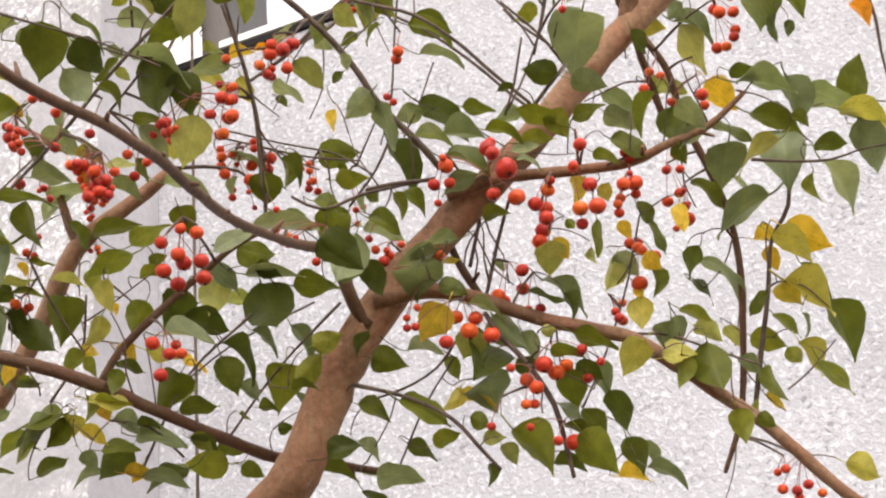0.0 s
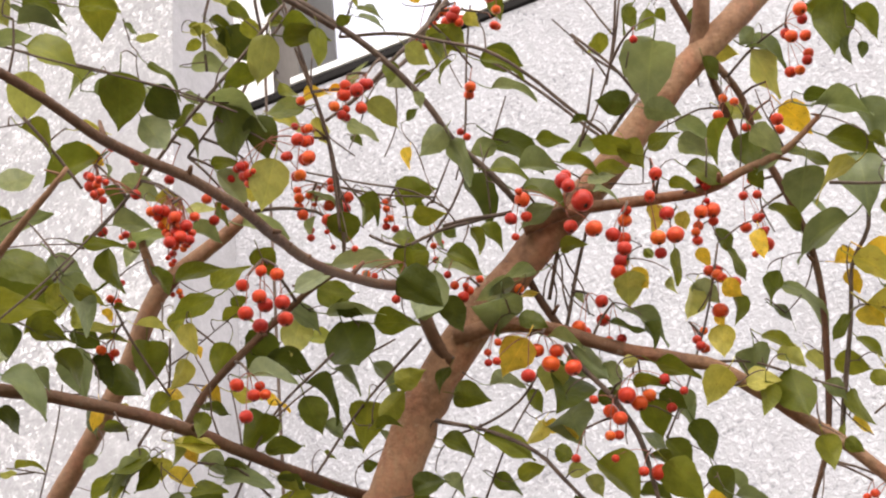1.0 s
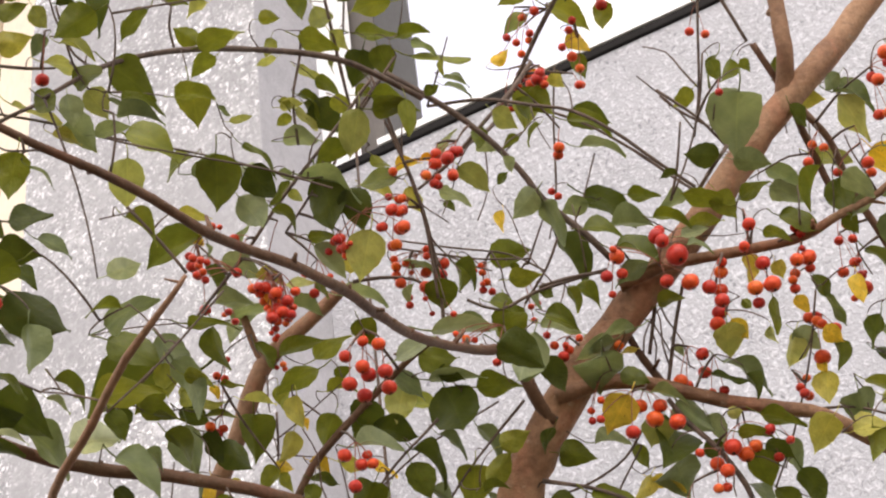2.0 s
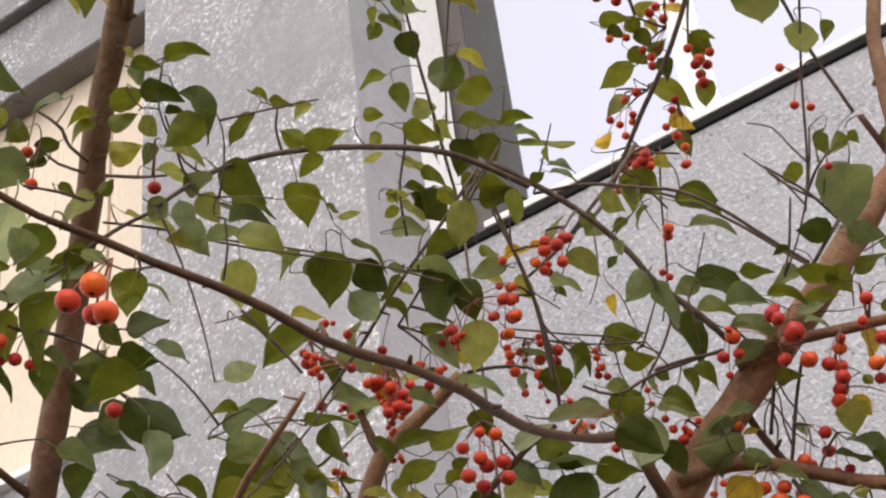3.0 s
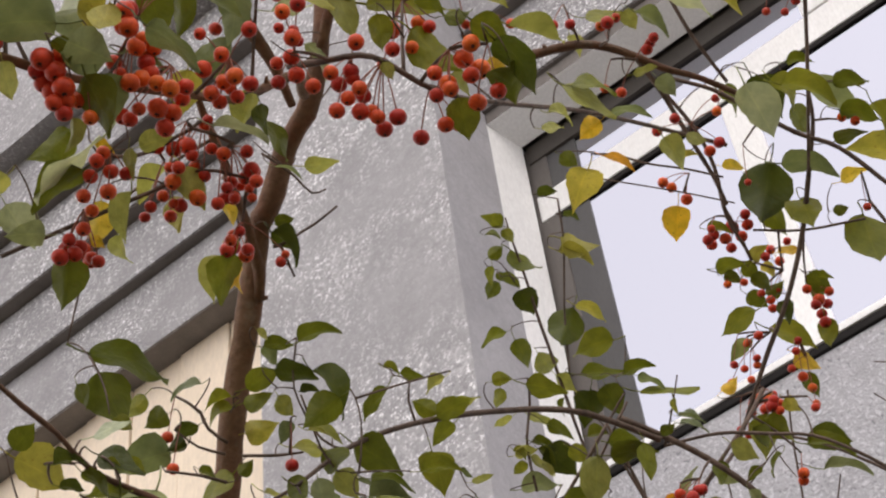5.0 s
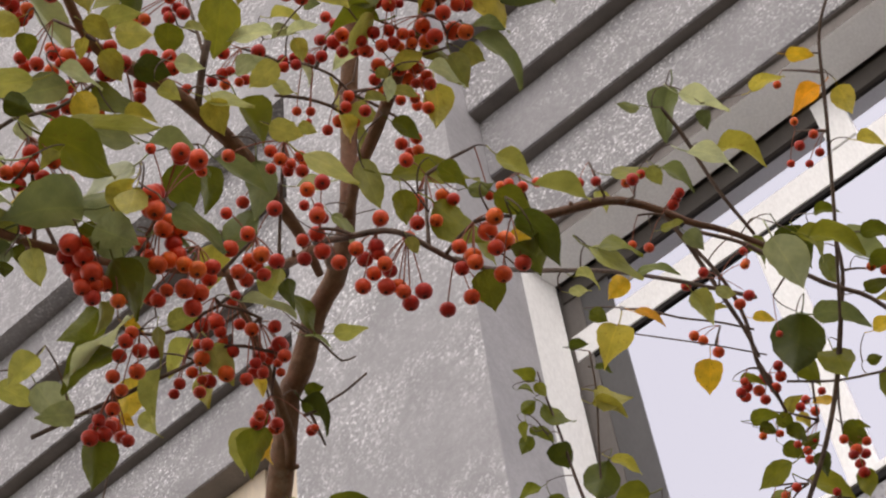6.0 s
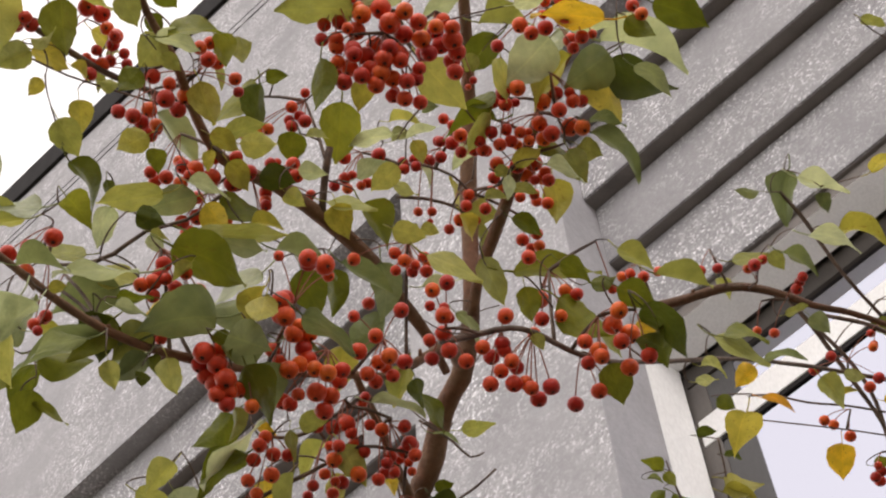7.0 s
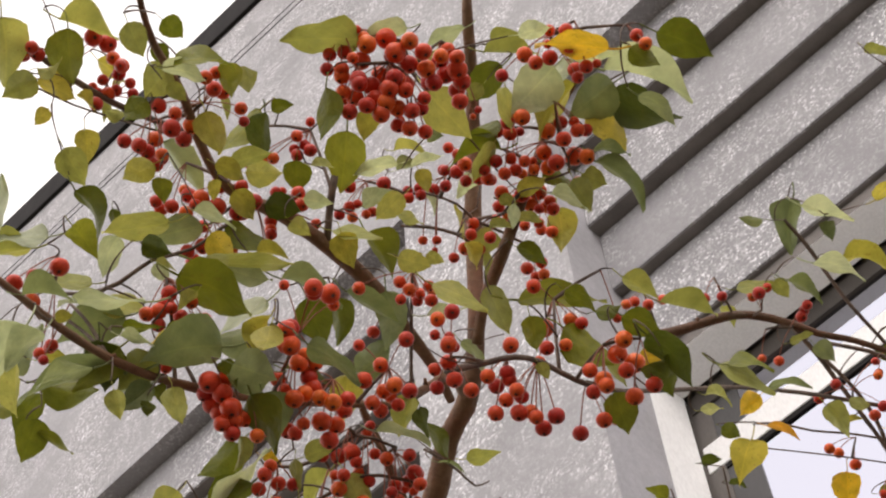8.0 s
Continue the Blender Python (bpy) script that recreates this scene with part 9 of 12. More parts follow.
leaf(young_tree, "p", (-0.645, 0.805, 2.790), (3, 11, -52), 0.0335)
leaf(young_tree, "d", (-0.559, 0.651, 2.616), (-30, 30, -19), 0.0367)
leaf(young_tree, "l", (-0.646, 0.762, 2.749), (-7, 38, -44), 0.0276)
leaf(young_tree, "g", (-0.691, 0.801, 2.745), (12, -7, -67), 0.0193)
leaf(young_tree, "h", (-0.890, 0.710, 2.510), (-26, -21, -20), 0.0530)
leaf(young_tree, "g", (-0.874, 0.675, 2.519), (29, -8, -93), 0.0283)
leaf(young_tree, "g", (-0.885, 0.712, 2.466), (21, 3, -77), 0.0230)
leaf(young_tree, "h", (-0.905, 0.740, 2.469), (-48, -20, 74), 0.0281)
leaf(young_tree, "g", (-0.902, 0.759, 2.441), (-15, 5, -42), 0.0381)
leaf(young_tree, "d", (-0.925, 0.744, 2.437), (10, 76, -49), 0.0344)
leaf(young_tree, "p", (-0.864, 0.785, 2.438), (69, -41, -90), 0.0416)
leaf(young_tree, "g", (-0.887, 0.799, 2.434), (3, -42, -60), 0.0253)
leaf(young_tree, "d", (-0.983, 1.018, 2.396), (-47, -4, 70), 0.0389)
leaf(young_tree, "d", (-0.796, 0.898, 2.260), (-25, 11, -47), 0.0324)
leaf(tree, "d", (-0.973, 1.103, 2.387), (-29, -17, -30), 0.0687)
leaf(tree, "d", (-0.993, 1.096, 2.387), (12, -32, -76), 0.0410)
leaf(tree, "d", (-0.983, 1.276, 2.489), (-13, -5, 109), 0.1258)
leaf(young_tree, "g", (-0.782, 0.952, 2.272), (-31, 7, -41), 0.0358)
leaf(young_tree, "l", (-0.668, 0.957, 2.237), (-42, 1, -21), 0.0471)
leaf(tree, "g", (-0.940, 1.247, 2.455), (-25, 15, 92), 0.0390)
leaf(tree, "p", (-0.910, 1.279, 2.467), (-68, -42, 42), 0.0283)
leaf(young_tree, "l", (-0.768, 0.921, 2.241), (-24, 9, -48), 0.0219)
leaf(young_tree, "d", (-0.722, 0.932, 2.208), (-48, -3, -3), 0.0258)
leaf(tree, "l", (-0.976, 1.144, 2.370), (-33, -5, -31), 0.0647)
leaf(tree, "w", (-0.960, 1.188, 2.392), (6, -32, -69), 0.0519)
leaf(tree, "w", (-0.989, 1.099, 2.370), (-11, 21, -58), 0.0404)
leaf(tree, "l", (-1.007, 1.072, 2.363), (-23, 1, -44), 0.0429)
leaf(tree, "d", (-1.000, 1.097, 2.357), (-16, 0, -50), 0.0535)
leaf(tree, "g", (-1.000, 1.031, 2.385), (9, -3, -69), 0.0249)
leaf(tree, "l", (-1.010, 1.057, 2.373), (-10, 16, -58), 0.0458)
leaf(tree, "g", (-0.954, 1.322, 2.441), (-35, -7, -27), 0.0451)
leaf(tree, "d", (-0.935, 1.351, 2.445), (-31, -8, -32), 0.0347)
leaf(tree, "l", (-0.926, 1.241, 2.382), (-28, 2, -40), 0.0266)
leaf(tree, "g", (-0.925, 1.260, 2.436), (-12, 14, -56), 0.0330)
leaf(young_tree, "g", (-0.706, 0.573, 2.501), (-38, 10, 41), 0.0397)
leaf(young_tree, "g", (-0.697, 0.729, 2.617), (-33, -15, 80), 0.0440)
leaf(young_tree, "y", (-0.701, 0.747, 2.638), (-43, -30, 81), 0.0302)
leaf(young_tree, "d", (-0.700, 0.816, 2.730), (-29, 22, -27), 0.0383)
leaf(tree, "l", (-0.653, 1.424, 2.513), (-1, 13, -57), 0.0810)
leaf(tree, "g", (-0.630, 1.485, 2.536), (-49, 5, 7), 0.0537)
leaf(tree, "d", (-0.547, 1.306, 2.381), (-25, -23, -27), 0.0512)
leaf(tree, "l", (-0.512, 1.459, 2.466), (-9, -12, 117), 0.0544)
leaf(tree, "g", (-0.552, 1.440, 2.491), (-86, 75, -130), 0.0402)
leaf(tree, "l", (-0.530, 1.457, 2.451), (-20, 5, 103), 0.0464)
leaf(tree, "g", (-0.940, 1.398, 2.354), (-13, -53, 116), 0.0549)
leaf(tree, "h", (-0.912, 1.424, 2.354), (-15, 12, 28), 0.0306)
leaf(tree, "y", (-0.842, 1.369, 2.323), (-49, -1, -22), 0.0201)
leaf(tree, "d", (-0.864, 1.429, 2.300), (-41, 39, 51), 0.0427)
leaf(tree, "l", (-0.905, 1.443, 2.317), (-31, -26, 3), 0.0261)
leaf(tree, "g", (-0.805, 1.510, 2.314), (7, 42, 118), 0.0457)
leaf(tree, "g", (-0.763, 1.534, 2.304), (-27, -33, -39), 0.0279)
leaf(tree, "g", (-0.777, 1.452, 2.308), (-30, -25, -37), 0.0282)
leaf(rear_tree, "d", (-1.058, 1.488, 2.359), (-5, 8, -67), 0.0444)
leaf(rear_tree, "g", (-0.993, 1.456, 2.439), (-17, -7, -57), 0.0282)
leaf(tree, "g", (-0.929, 1.421, 2.348), (-44, -1, 74), 0.0333)
leaf(tree, "h", (-0.816, 1.341, 2.318), (-14, 54, -76), 0.0439)
leaf(tree, "l", (-0.897, 1.426, 2.295), (-9, -2, 105), 0.0331)
leaf(tree, "g", (-0.961, 1.406, 2.327), (-70, -59, 158), 0.0296)
leaf(tree, "l", (-0.959, 1.408, 2.344), (-15, 17, 96), 0.0282)
leaf(tree, "y", (-0.849, 1.445, 2.290), (-74, -25, -142), 0.0257)
leaf(young_tree, "g", (-0.617, 0.370, 2.518), (-36, 53, 67), 0.0448)
leaf(young_tree, "l", (-0.634, 0.361, 2.522), (2, -36, 132), 0.0748)
leaf(young_tree, "l", (-0.659, 0.380, 2.628), (-3, 1, 126), 0.0532)
leaf(young_tree, "l", (-0.570, 0.487, 2.518), (-2, -5, 33), 0.0440)
leaf(young_tree, "l", (-0.541, 0.449, 2.509), (17, -29, -14), 0.0384)
leaf(young_tree, "p", (-0.602, 0.391, 2.518), (-21, 18, 92), 0.0348)
leaf(young_tree, "h", (-0.526, 0.445, 2.526), (-75, 8, 53), 0.0301)
leaf(young_tree, "l", (-0.603, 0.395, 2.496), (-19, 1, 101), 0.0288)
leaf(young_tree, "l", (-0.738, 0.372, 2.666), (60, -70, -134), 0.0454)
leaf(young_tree, "g", (-0.904, 0.760, 2.440), (-32, 8, -27), 0.0374)
leaf(young_tree, "d", (-0.928, 0.756, 2.445), (-5, 17, -53), 0.0343)
leaf(young_tree, "d", (-0.879, 0.784, 2.446), (-14, -23, 12), 0.0294)
leaf(tree, "g", (-0.488, 0.432, 2.072), (-28, 3, 94), 0.0142)
leaf(young_tree, "d", (-0.910, 0.735, 2.445), (-71, -39, 87), 0.0220)
leaf(young_tree, "l", (-0.933, 0.750, 2.405), (-12, -28, 6), 0.0247)
leaf(young_tree, "g", (-0.944, 0.766, 2.404), (-14, -48, -63), 0.0333)
leaf(young_tree, "l", (-0.913, 0.772, 2.388), (-5, 0, -51), 0.0304)
leaf(young_tree, "g", (-0.952, 0.779, 2.391), (-5, 11, -52), 0.0401)
leaf(tree, "l", (-0.472, 0.479, 2.075), (-17, 18, 52), 0.0187)
leaf(young_tree, "l", (-0.955, 0.929, 2.554), (-59, -73, 169), 0.0635)
leaf(young_tree, "g", (-0.853, 0.878, 2.496), (-21, -4, 106), 0.0402)
leaf(tree, "g", (-0.461, 0.416, 2.074), (-29, 10, -32), 0.0177)
leaf(tree, "d", (-0.450, 0.419, 2.080), (-54, 65, -88), 0.0228)
leaf(tree, "d", (-0.468, 0.407, 2.070), (-11, -7, -45), 0.0115)
leaf(tree, "d", (-0.461, 0.399, 2.077), (4, 6, -59), 0.0149)
leaf(tree, "d", (-0.865, 1.262, 2.579), (-50, 15, -26), 0.0374)
leaf(tree, "l", (-0.781, 1.308, 2.534), (-6, -3, -35), 0.0367)
leaf(tree, "h", (-0.793, 1.259, 2.552), (-1, -13, -29), 0.0302)
leaf(tree, "y", (-0.268, 1.548, 2.466), (-78, -7, 46), 0.0318)
leaf(tree, "g", (-0.790, 1.306, 2.492), (17, 5, -77), 0.0507)
leaf(tree, "h", (-0.172, 1.620, 2.443), (-30, -12, -52), 0.0488)
leaf(young_tree, "h", (-0.677, 0.976, 2.414), (-6, 4, -75), 0.0307)
leaf(young_tree, "g", (-0.772, 0.842, 2.320), (-11, 8, 98), 0.0479)
leaf(young_tree, "l", (-0.835, 0.873, 2.295), (-17, -15, -21), 0.0361)
leaf(young_tree, "l", (-0.804, 0.925, 2.306), (-69, 7, 3), 0.0414)
leaf(young_tree, "g", (-0.746, 0.978, 2.269), (4, -1, -62), 0.0571)
leaf(young_tree, "g", (-0.713, 0.902, 2.298), (-8, -1, 149), 0.0292)
leaf(young_tree, "l", (-0.714, 0.936, 2.312), (42, 0, -52), 0.0487)
leaf(young_tree, "h", (-0.659, 0.637, 2.592), (-57, 10, 3), 0.0311)
leaf(young_tree, "l", (-0.715, 0.539, 2.536), (12, 19, 131), 0.0299)
leaf(tree, "d", (-0.945, 1.437, 2.319), (22, -3, -89), 0.0380)
leaf(tree, "g", (-0.776, 1.521, 2.329), (-7, -16, -65), 0.0391)
leaf(tree, "l", (-0.822, 1.458, 2.287), (2, -7, -58), 0.0491)
leaf(tree, "y", (-0.844, 1.440, 2.287), (0, -16, -62), 0.0306)
leaf(tree, "l", (-0.619, 1.586, 2.283), (6, -17, -49), 0.0521)
leaf(tree, "g", (-0.680, 1.550, 2.289), (-1, -6, -53), 0.0582)
leaf(tree, "l", (-0.356, 1.679, 2.252), (-27, -7, -66), 0.0460)
leaf(tree, "y", (-0.399, 1.712, 2.272), (-16, -20, -81), 0.0383)
leaf(tree, "d", (-0.954, 1.344, 2.481), (-23, -14, -25), 0.0409)
leaf(tree, "h", (-0.832, 1.466, 2.433), (-19, -15, -62), 0.0384)
leaf(tree, "h", (-0.831, 1.353, 2.446), (-68, -14, 68), 0.0367)
leaf(shoot, "g", (-0.831, 1.371, 3.201), (-56, -19, 81), 0.0286)
leaf(tree, "d", (-0.433, 1.377, 3.050), (-51, 19, 39), 0.0804, 1.05)
leaf(tree, "l", (-0.363, 1.359, 3.039), (-12, 7, -62), 0.0650)
leaf(tree, "y", (-0.341, 1.442, 3.063), (7, 4, -70), 0.0365)
leaf(tree, "g", (-0.265, 1.361, 3.031), (-38, 34, -24), 0.0490)
leaf(tree, "g", (-0.498, 1.365, 3.031), (-11, 5, -61), 0.0286)
leaf(tree, "y", (-0.439, 1.319, 3.058), (-22, 5, -66), 0.0283)
leaf(tree, "d", (-0.374, 1.323, 3.134), (-30, 11, -5), 0.0652)
leaf(tree, "h", (-0.346, 1.191, 3.181), (-10, 25, -48), 0.0599)
leaf(tree, "p", (-0.183, 1.038, 3.278), (-10, 29, -31), 0.0310)
leaf(shoot, "g", (-0.810, 1.365, 3.296), (22, -7, 161), 0.0347)
leaf(young_tree, "p", (-0.766, 0.536, 2.596), (-17, 2, -22), 0.0353)
leaf(young_tree, "w", (-0.749, 0.557, 2.585), (-31, -21, 20), 0.0421)
leaf(young_tree, "p", (-0.665, 0.594, 2.559), (-58, -45, 102), 0.0405)
leaf(young_tree, "y", (-0.714, 0.606, 2.600), (-44, 23, 29), 0.0374)
leaf(tree, "y", (-0.219, 1.118, 3.164), (-12, 6, -54), 0.0314)
leaf(tree, "o", (-0.256, 1.203, 3.213), (-5, -7, 97), 0.0457)
leaf(tree, "h", (-0.214, 1.200, 3.155), (-31, 0, 11), 0.0362, 1.05)
leaf(tree, "h", (-0.268, 1.126, 3.176), (-11, 22, -102), 0.0441)
leaf(tree, "h", (-0.211, 1.218, 3.090), (-29, 7, -74), 0.0354)
leaf(tree, "g", (-0.313, 1.297, 3.132), (7, 8, -58), 0.0301)
leaf(tree, "g", (-0.308, 1.269, 3.046), (-11, 21, -51), 0.0645)
leaf(tree, "g", (-0.267, 1.295, 3.047), (-19, 5, -78), 0.0414)
leaf(tree, "w", (-0.366, 1.252, 3.037), (-32, 13, -2), 0.0710)
leaf(tree, "l", (-0.309, 1.356, 3.102), (-46, 7, -56), 0.0719)
leaf(tree, "g", (-0.286, 1.364, 3.068), (-21, 9, -59), 0.0498)
leaf(tree, "h", (-0.298, 1.417, 3.059), (44, 0, 121), 0.0650)
leaf(tree, "g", (-0.351, 1.341, 3.087), (-68, 17, -34), 0.0428)
leaf(tree, "g", (-0.310, 1.375, 3.057), (-13, 13, -94), 0.0427)
leaf(tree, "g", (-0.336, 1.287, 3.082), (-48, 13, -47), 0.0490)
leaf(tree, "g", (-0.405, 1.294, 3.133), (-51, 10, -46), 0.0432)
leaf(tree, "l", (-0.092, 1.582, 2.575), (-20, 11, -59), 0.0661)
leaf(tree, "d", (-0.067, 1.616, 2.619), (51, -5, -146), 0.0484)
leaf(tree, "h", (-0.067, 1.582, 2.554), (-3, 1, -61), 0.0530)
leaf(tree, "h", (-0.055, 1.627, 2.561), (-14, 0, -88), 0.0452)
leaf(tree, "d", (-0.111, 1.621, 2.548), (0, -17, -68), 0.0372)
leaf(tree, "l", (-0.070, 1.629, 2.538), (-58, 0, -25), 0.0603)
leaf(tree, "l", (-0.113, 1.668, 2.526), (-47, 20, -52), 0.0678)
leaf(tree, "g", (-0.141, 1.640, 2.515), (-53, -31, 53), 0.0321)
leaf(tree, "y", (-0.159, 1.637, 2.455), (-43, -28, -50), 0.0555)
leaf(tree, "h", (-0.172, 1.675, 2.413), (-24, 0, -51), 0.0635)
leaf(tree, "d", (-0.150, 1.740, 2.393), (-53, 24, -42), 0.0730)
leaf(tree, "h", (-0.191, 1.739, 2.370), (-49, 3, -47), 0.0442)
leaf(tree, "g", (-0.171, 1.705, 2.322), (-46, 21, -56), 0.0529)
leaf(tree, "h", (-0.171, 1.781, 2.249), (-40, -37, -52), 0.0400)
leaf(tree, "o", (-0.042, 1.510, 2.620), (-30, 5, -42), 0.0299)
leaf(tree, "l", (-0.853, 1.237, 2.598), (-68, 18, -41), 0.0198)
leaf(tree, "d", (-0.582, 1.415, 2.677), (36, -4, -80), 0.0205)
leaf(tree, "y", (-0.594, 1.418, 2.624), (-70, -6, 79), 0.0259)
leaf(tree, "d", (-0.629, 1.387, 2.556), (-22, 25, -31), 0.0350)
leaf(tree, "g", (-0.541, 1.351, 2.666), (-21, 9, 91), 0.0217)
leaf(tree, "g", (-0.516, 1.350, 2.665), (-41, -18, 114), 0.0271)
leaf(tree, "g", (-0.276, 1.480, 2.558), (-42, -20, 80), 0.0482)
leaf(tree, "h", (-0.185, 1.547, 2.516), (-24, -9, 104), 0.0599)
leaf(tree, "d", (-0.840, 1.315, 2.502), (-47, 4, -30), 0.0345)
leaf(tree, "l", (-0.682, 1.503, 2.421), (-40, 10, -29), 0.0446)
leaf(tree, "l", (-0.688, 1.507, 2.345), (-73, 5, -55), 0.0364)
leaf(tree, "g", (-0.756, 1.506, 2.354), (-35, -8, -60), 0.0157)
leaf(tree, "d", (-0.974, 1.383, 2.408), (-76, 0, -21), 0.0384)
leaf(tree, "y", (-0.929, 1.331, 2.378), (-67, -17, 85), 0.0301)
leaf(tree, "l", (-0.661, 1.527, 2.355), (37, 2, 108), 0.0360)
leaf(tree, "d", (-0.467, 1.599, 2.374), (8, -22, -88), 0.0312)
leaf(tree, "g", (-0.545, 1.580, 2.385), (-50, -6, -30), 0.0295)
leaf(tree, "y", (-0.343, 1.608, 2.507), (-52, 13, -28), 0.0256)
leaf(tree, "d", (-0.284, 1.649, 2.470), (-53, -3, 74), 0.0399)
leaf(tree, "l", (-0.187, 1.705, 2.391), (-80, 14, -70), 0.0270)
leaf(young_tree, "l", (-0.787, 0.839, 2.452), (-7, 0, -50), 0.0277)
leaf(tree, "d", (-0.841, 1.489, 2.304), (-4, 2, 95), 0.0477)
leaf(tree, "l", (-0.836, 1.516, 2.317), (10, -10, 117), 0.0344)
leaf(tree, "h", (-0.943, 1.405, 2.422), (-17, -1, -40), 0.0276)
leaf(tree, "l", (-0.723, 1.571, 2.341), (-54, -28, 80), 0.0447)
leaf(tree, "d", (-0.671, 1.646, 2.282), (-45, 1, -46), 0.0465)
leaf(tree, "d", (-0.744, 1.585, 2.305), (-54, -1, -43), 0.0531)
leaf(young_tree, "h", (-0.605, 0.321, 2.887), (-15, 19, -9), 0.0305)
leaf(young_tree, "p", (-0.546, 0.400, 2.838), (-53, 37, -15), 0.0216)
leaf(young_tree, "h", (-0.599, 0.326, 2.855), (-72, 50, -7), 0.0310)
leaf(young_tree, "w", (-0.526, 0.555, 2.843), (38, 16, -55), 0.0305)
leaf(young_tree, "w", (-0.458, 0.553, 2.816), (0, 35, -70), 0.0295)
leaf(young_tree, "p", (-0.379, 0.574, 2.825), (-59, -34, 80), 0.0398)
leaf(young_tree, "w", (-0.381, 0.644, 2.762), (-31, 25, -61), 0.0365)
leaf(young_tree, "p", (-0.442, 0.744, 2.665), (-51, 20, -40), 0.0260)
leaf(tree, "p", (-0.508, 1.123, 3.171), (-22, 40, -2), 0.0305)
leaf(tree, "d", (-0.171, 1.715, 2.447), (-51, 37, -58), 0.0516)
leaf(young_tree, "h", (-0.510, 0.663, 2.840), (-24, 27, 1), 0.0256)
leaf(young_tree, "w", (-0.521, 0.625, 2.897), (-49, 34, -28), 0.0217)
leaf(young_tree, "p", (-0.500, 0.675, 2.863), (8, 4, -28), 0.0356)
leaf(young_tree, "w", (-0.618, 0.409, 2.676), (-10, -23, 18), 0.0190, 1.02)
leaf(young_tree, "p", (-0.607, 0.406, 2.672), (-27, 28, -44), 0.0184)
leaf(young_tree, "p", (-0.624, 0.329, 2.856), (-6, 44, 20), 0.0248)
leaf(young_tree, "p", (-0.414, 0.517, 2.899), (22, 45, -66), 0.0294)
leaf(young_tree, "w", (-0.431, 0.624, 2.769), (-48, -19, 82), 0.0218)
leaf(young_tree, "h", (-0.413, 0.635, 2.813), (2, 14, -95), 0.0293)
leaf(young_tree, "p", (-0.377, 0.652, 2.769), (-44, 0, 10), 0.0326)
leaf(young_tree, "h", (-0.543, 0.694, 2.967), (50, -34, 168), 0.0376)
leaf(young_tree, "p", (-0.548, 0.723, 2.925), (-45, 47, -18), 0.0335)
leaf(young_tree, "g", (-0.520, 0.318, 2.788), (-13, 0, 17), 0.0210)
leaf(young_tree, "h", (-0.553, 0.405, 2.719), (-17, -35, 73), 0.0176)
leaf(young_tree, "h", (-0.555, 0.438, 2.735), (-20, 0, 5), 0.0284)
leaf(tree, "g", (-0.454, 1.507, 2.511), (12, -18, -88), 0.0304)
leaf(tree, "l", (-0.829, 1.264, 2.624), (57, 38, -89), 0.0357)
leaf(tree, "g", (-0.274, 1.522, 2.764), (26, 32, -121), 0.0366)
leaf(tree, "d", (-0.276, 1.528, 2.682), (-64, 12, -50), 0.0364)
leaf(tree, "h", (-0.263, 1.555, 2.722), (-10, -32, -57), 0.0353)
leaf(tree, "g", (-0.261, 1.731, 2.322), (-71, -17, 74), 0.0232)
leaf(tree, "d", (-0.748, 1.219, 2.614), (-42, -21, 99), 0.0325)
leaf(tree, "d", (-0.521, 1.595, 2.262), (-57, 24, -19), 0.0226)
leaf(tree, "d", (-0.607, 1.475, 2.386), (-33, -12, 80), 0.0284)
leaf(tree, "d", (-0.229, 1.663, 2.409), (-37, 7, 78), 0.0324)
leaf(tree, "d", (-0.581, 1.484, 2.562), (-51, -28, -32), 0.0216)
leaf(tree, "d", (-0.584, 1.368, 2.703), (-59, 7, 60), 0.0267)
leaf(tree, "d", (-0.413, 1.460, 2.628), (7, 6, 114), 0.0195)
leaf(shoot, "g", (-0.951, 1.556, 3.042), (-33, 28, 98), 0.0260)
leaf(shoot, "g", (-0.884, 1.583, 3.131), (-55, -11, 99), 0.0266)
leaf(shoot, "d", (-0.715, 1.419, 3.270), (-33, 10, -63), 0.0267)
leaf(tree, "l", (-0.704, 1.396, 2.563), (-56, -19, 87), 0.0254)
leaf(tree, "l", (-0.542, 1.338, 2.628), (-44, 8, -19), 0.0202)
leaf(tree, "g", (-0.668, 1.457, 2.606), (-56, 20, -10), 0.0334)
leaf(tree, "g", (-0.629, 1.393, 2.567), (-32, 7, -25), 0.0244)
leaf(tree, "l", (-0.584, 1.460, 2.539), (-68, -14, 79), 0.0215)
leaf(tree, "l", (-0.605, 1.328, 2.683), (53, 31, -95), 0.0315)
leaf(tree, "d", (-0.591, 1.282, 2.717), (6, -18, -100), 0.0200)
leaf(tree, "l", (-0.613, 1.451, 2.762), (-6, -15, -31), 0.0252)
cluster(young_tree, (-0.376, 0.442, 2.767), (-0.390, 0.419, 2.751, 0.0077), (-0.406, 0.448, 2.761, 0.0073), (-0.377, 0.436, 2.740, 0.0084), (-0.383, 0.457, 2.758, 0.0078), (-0.363, 0.438, 2.742, 0.0071), (-0.375, 0.468, 2.753, 0.0078), (-0.365, 0.455, 2.750, 0.0072), (-0.388, 0.449, 2.729, 0.0064), (-0.380, 0.430, 2.761, 0.0085))
cluster(young_tree, (-0.403, 0.404, 2.778), (-0.426, 0.410, 2.749, 0.0057), (-0.416, 0.416, 2.743, 0.0062), (-0.412, 0.416, 2.766, 0.0063), (-0.403, 0.425, 2.750, 0.0077), (-0.422, 0.409, 2.767, 0.0058))
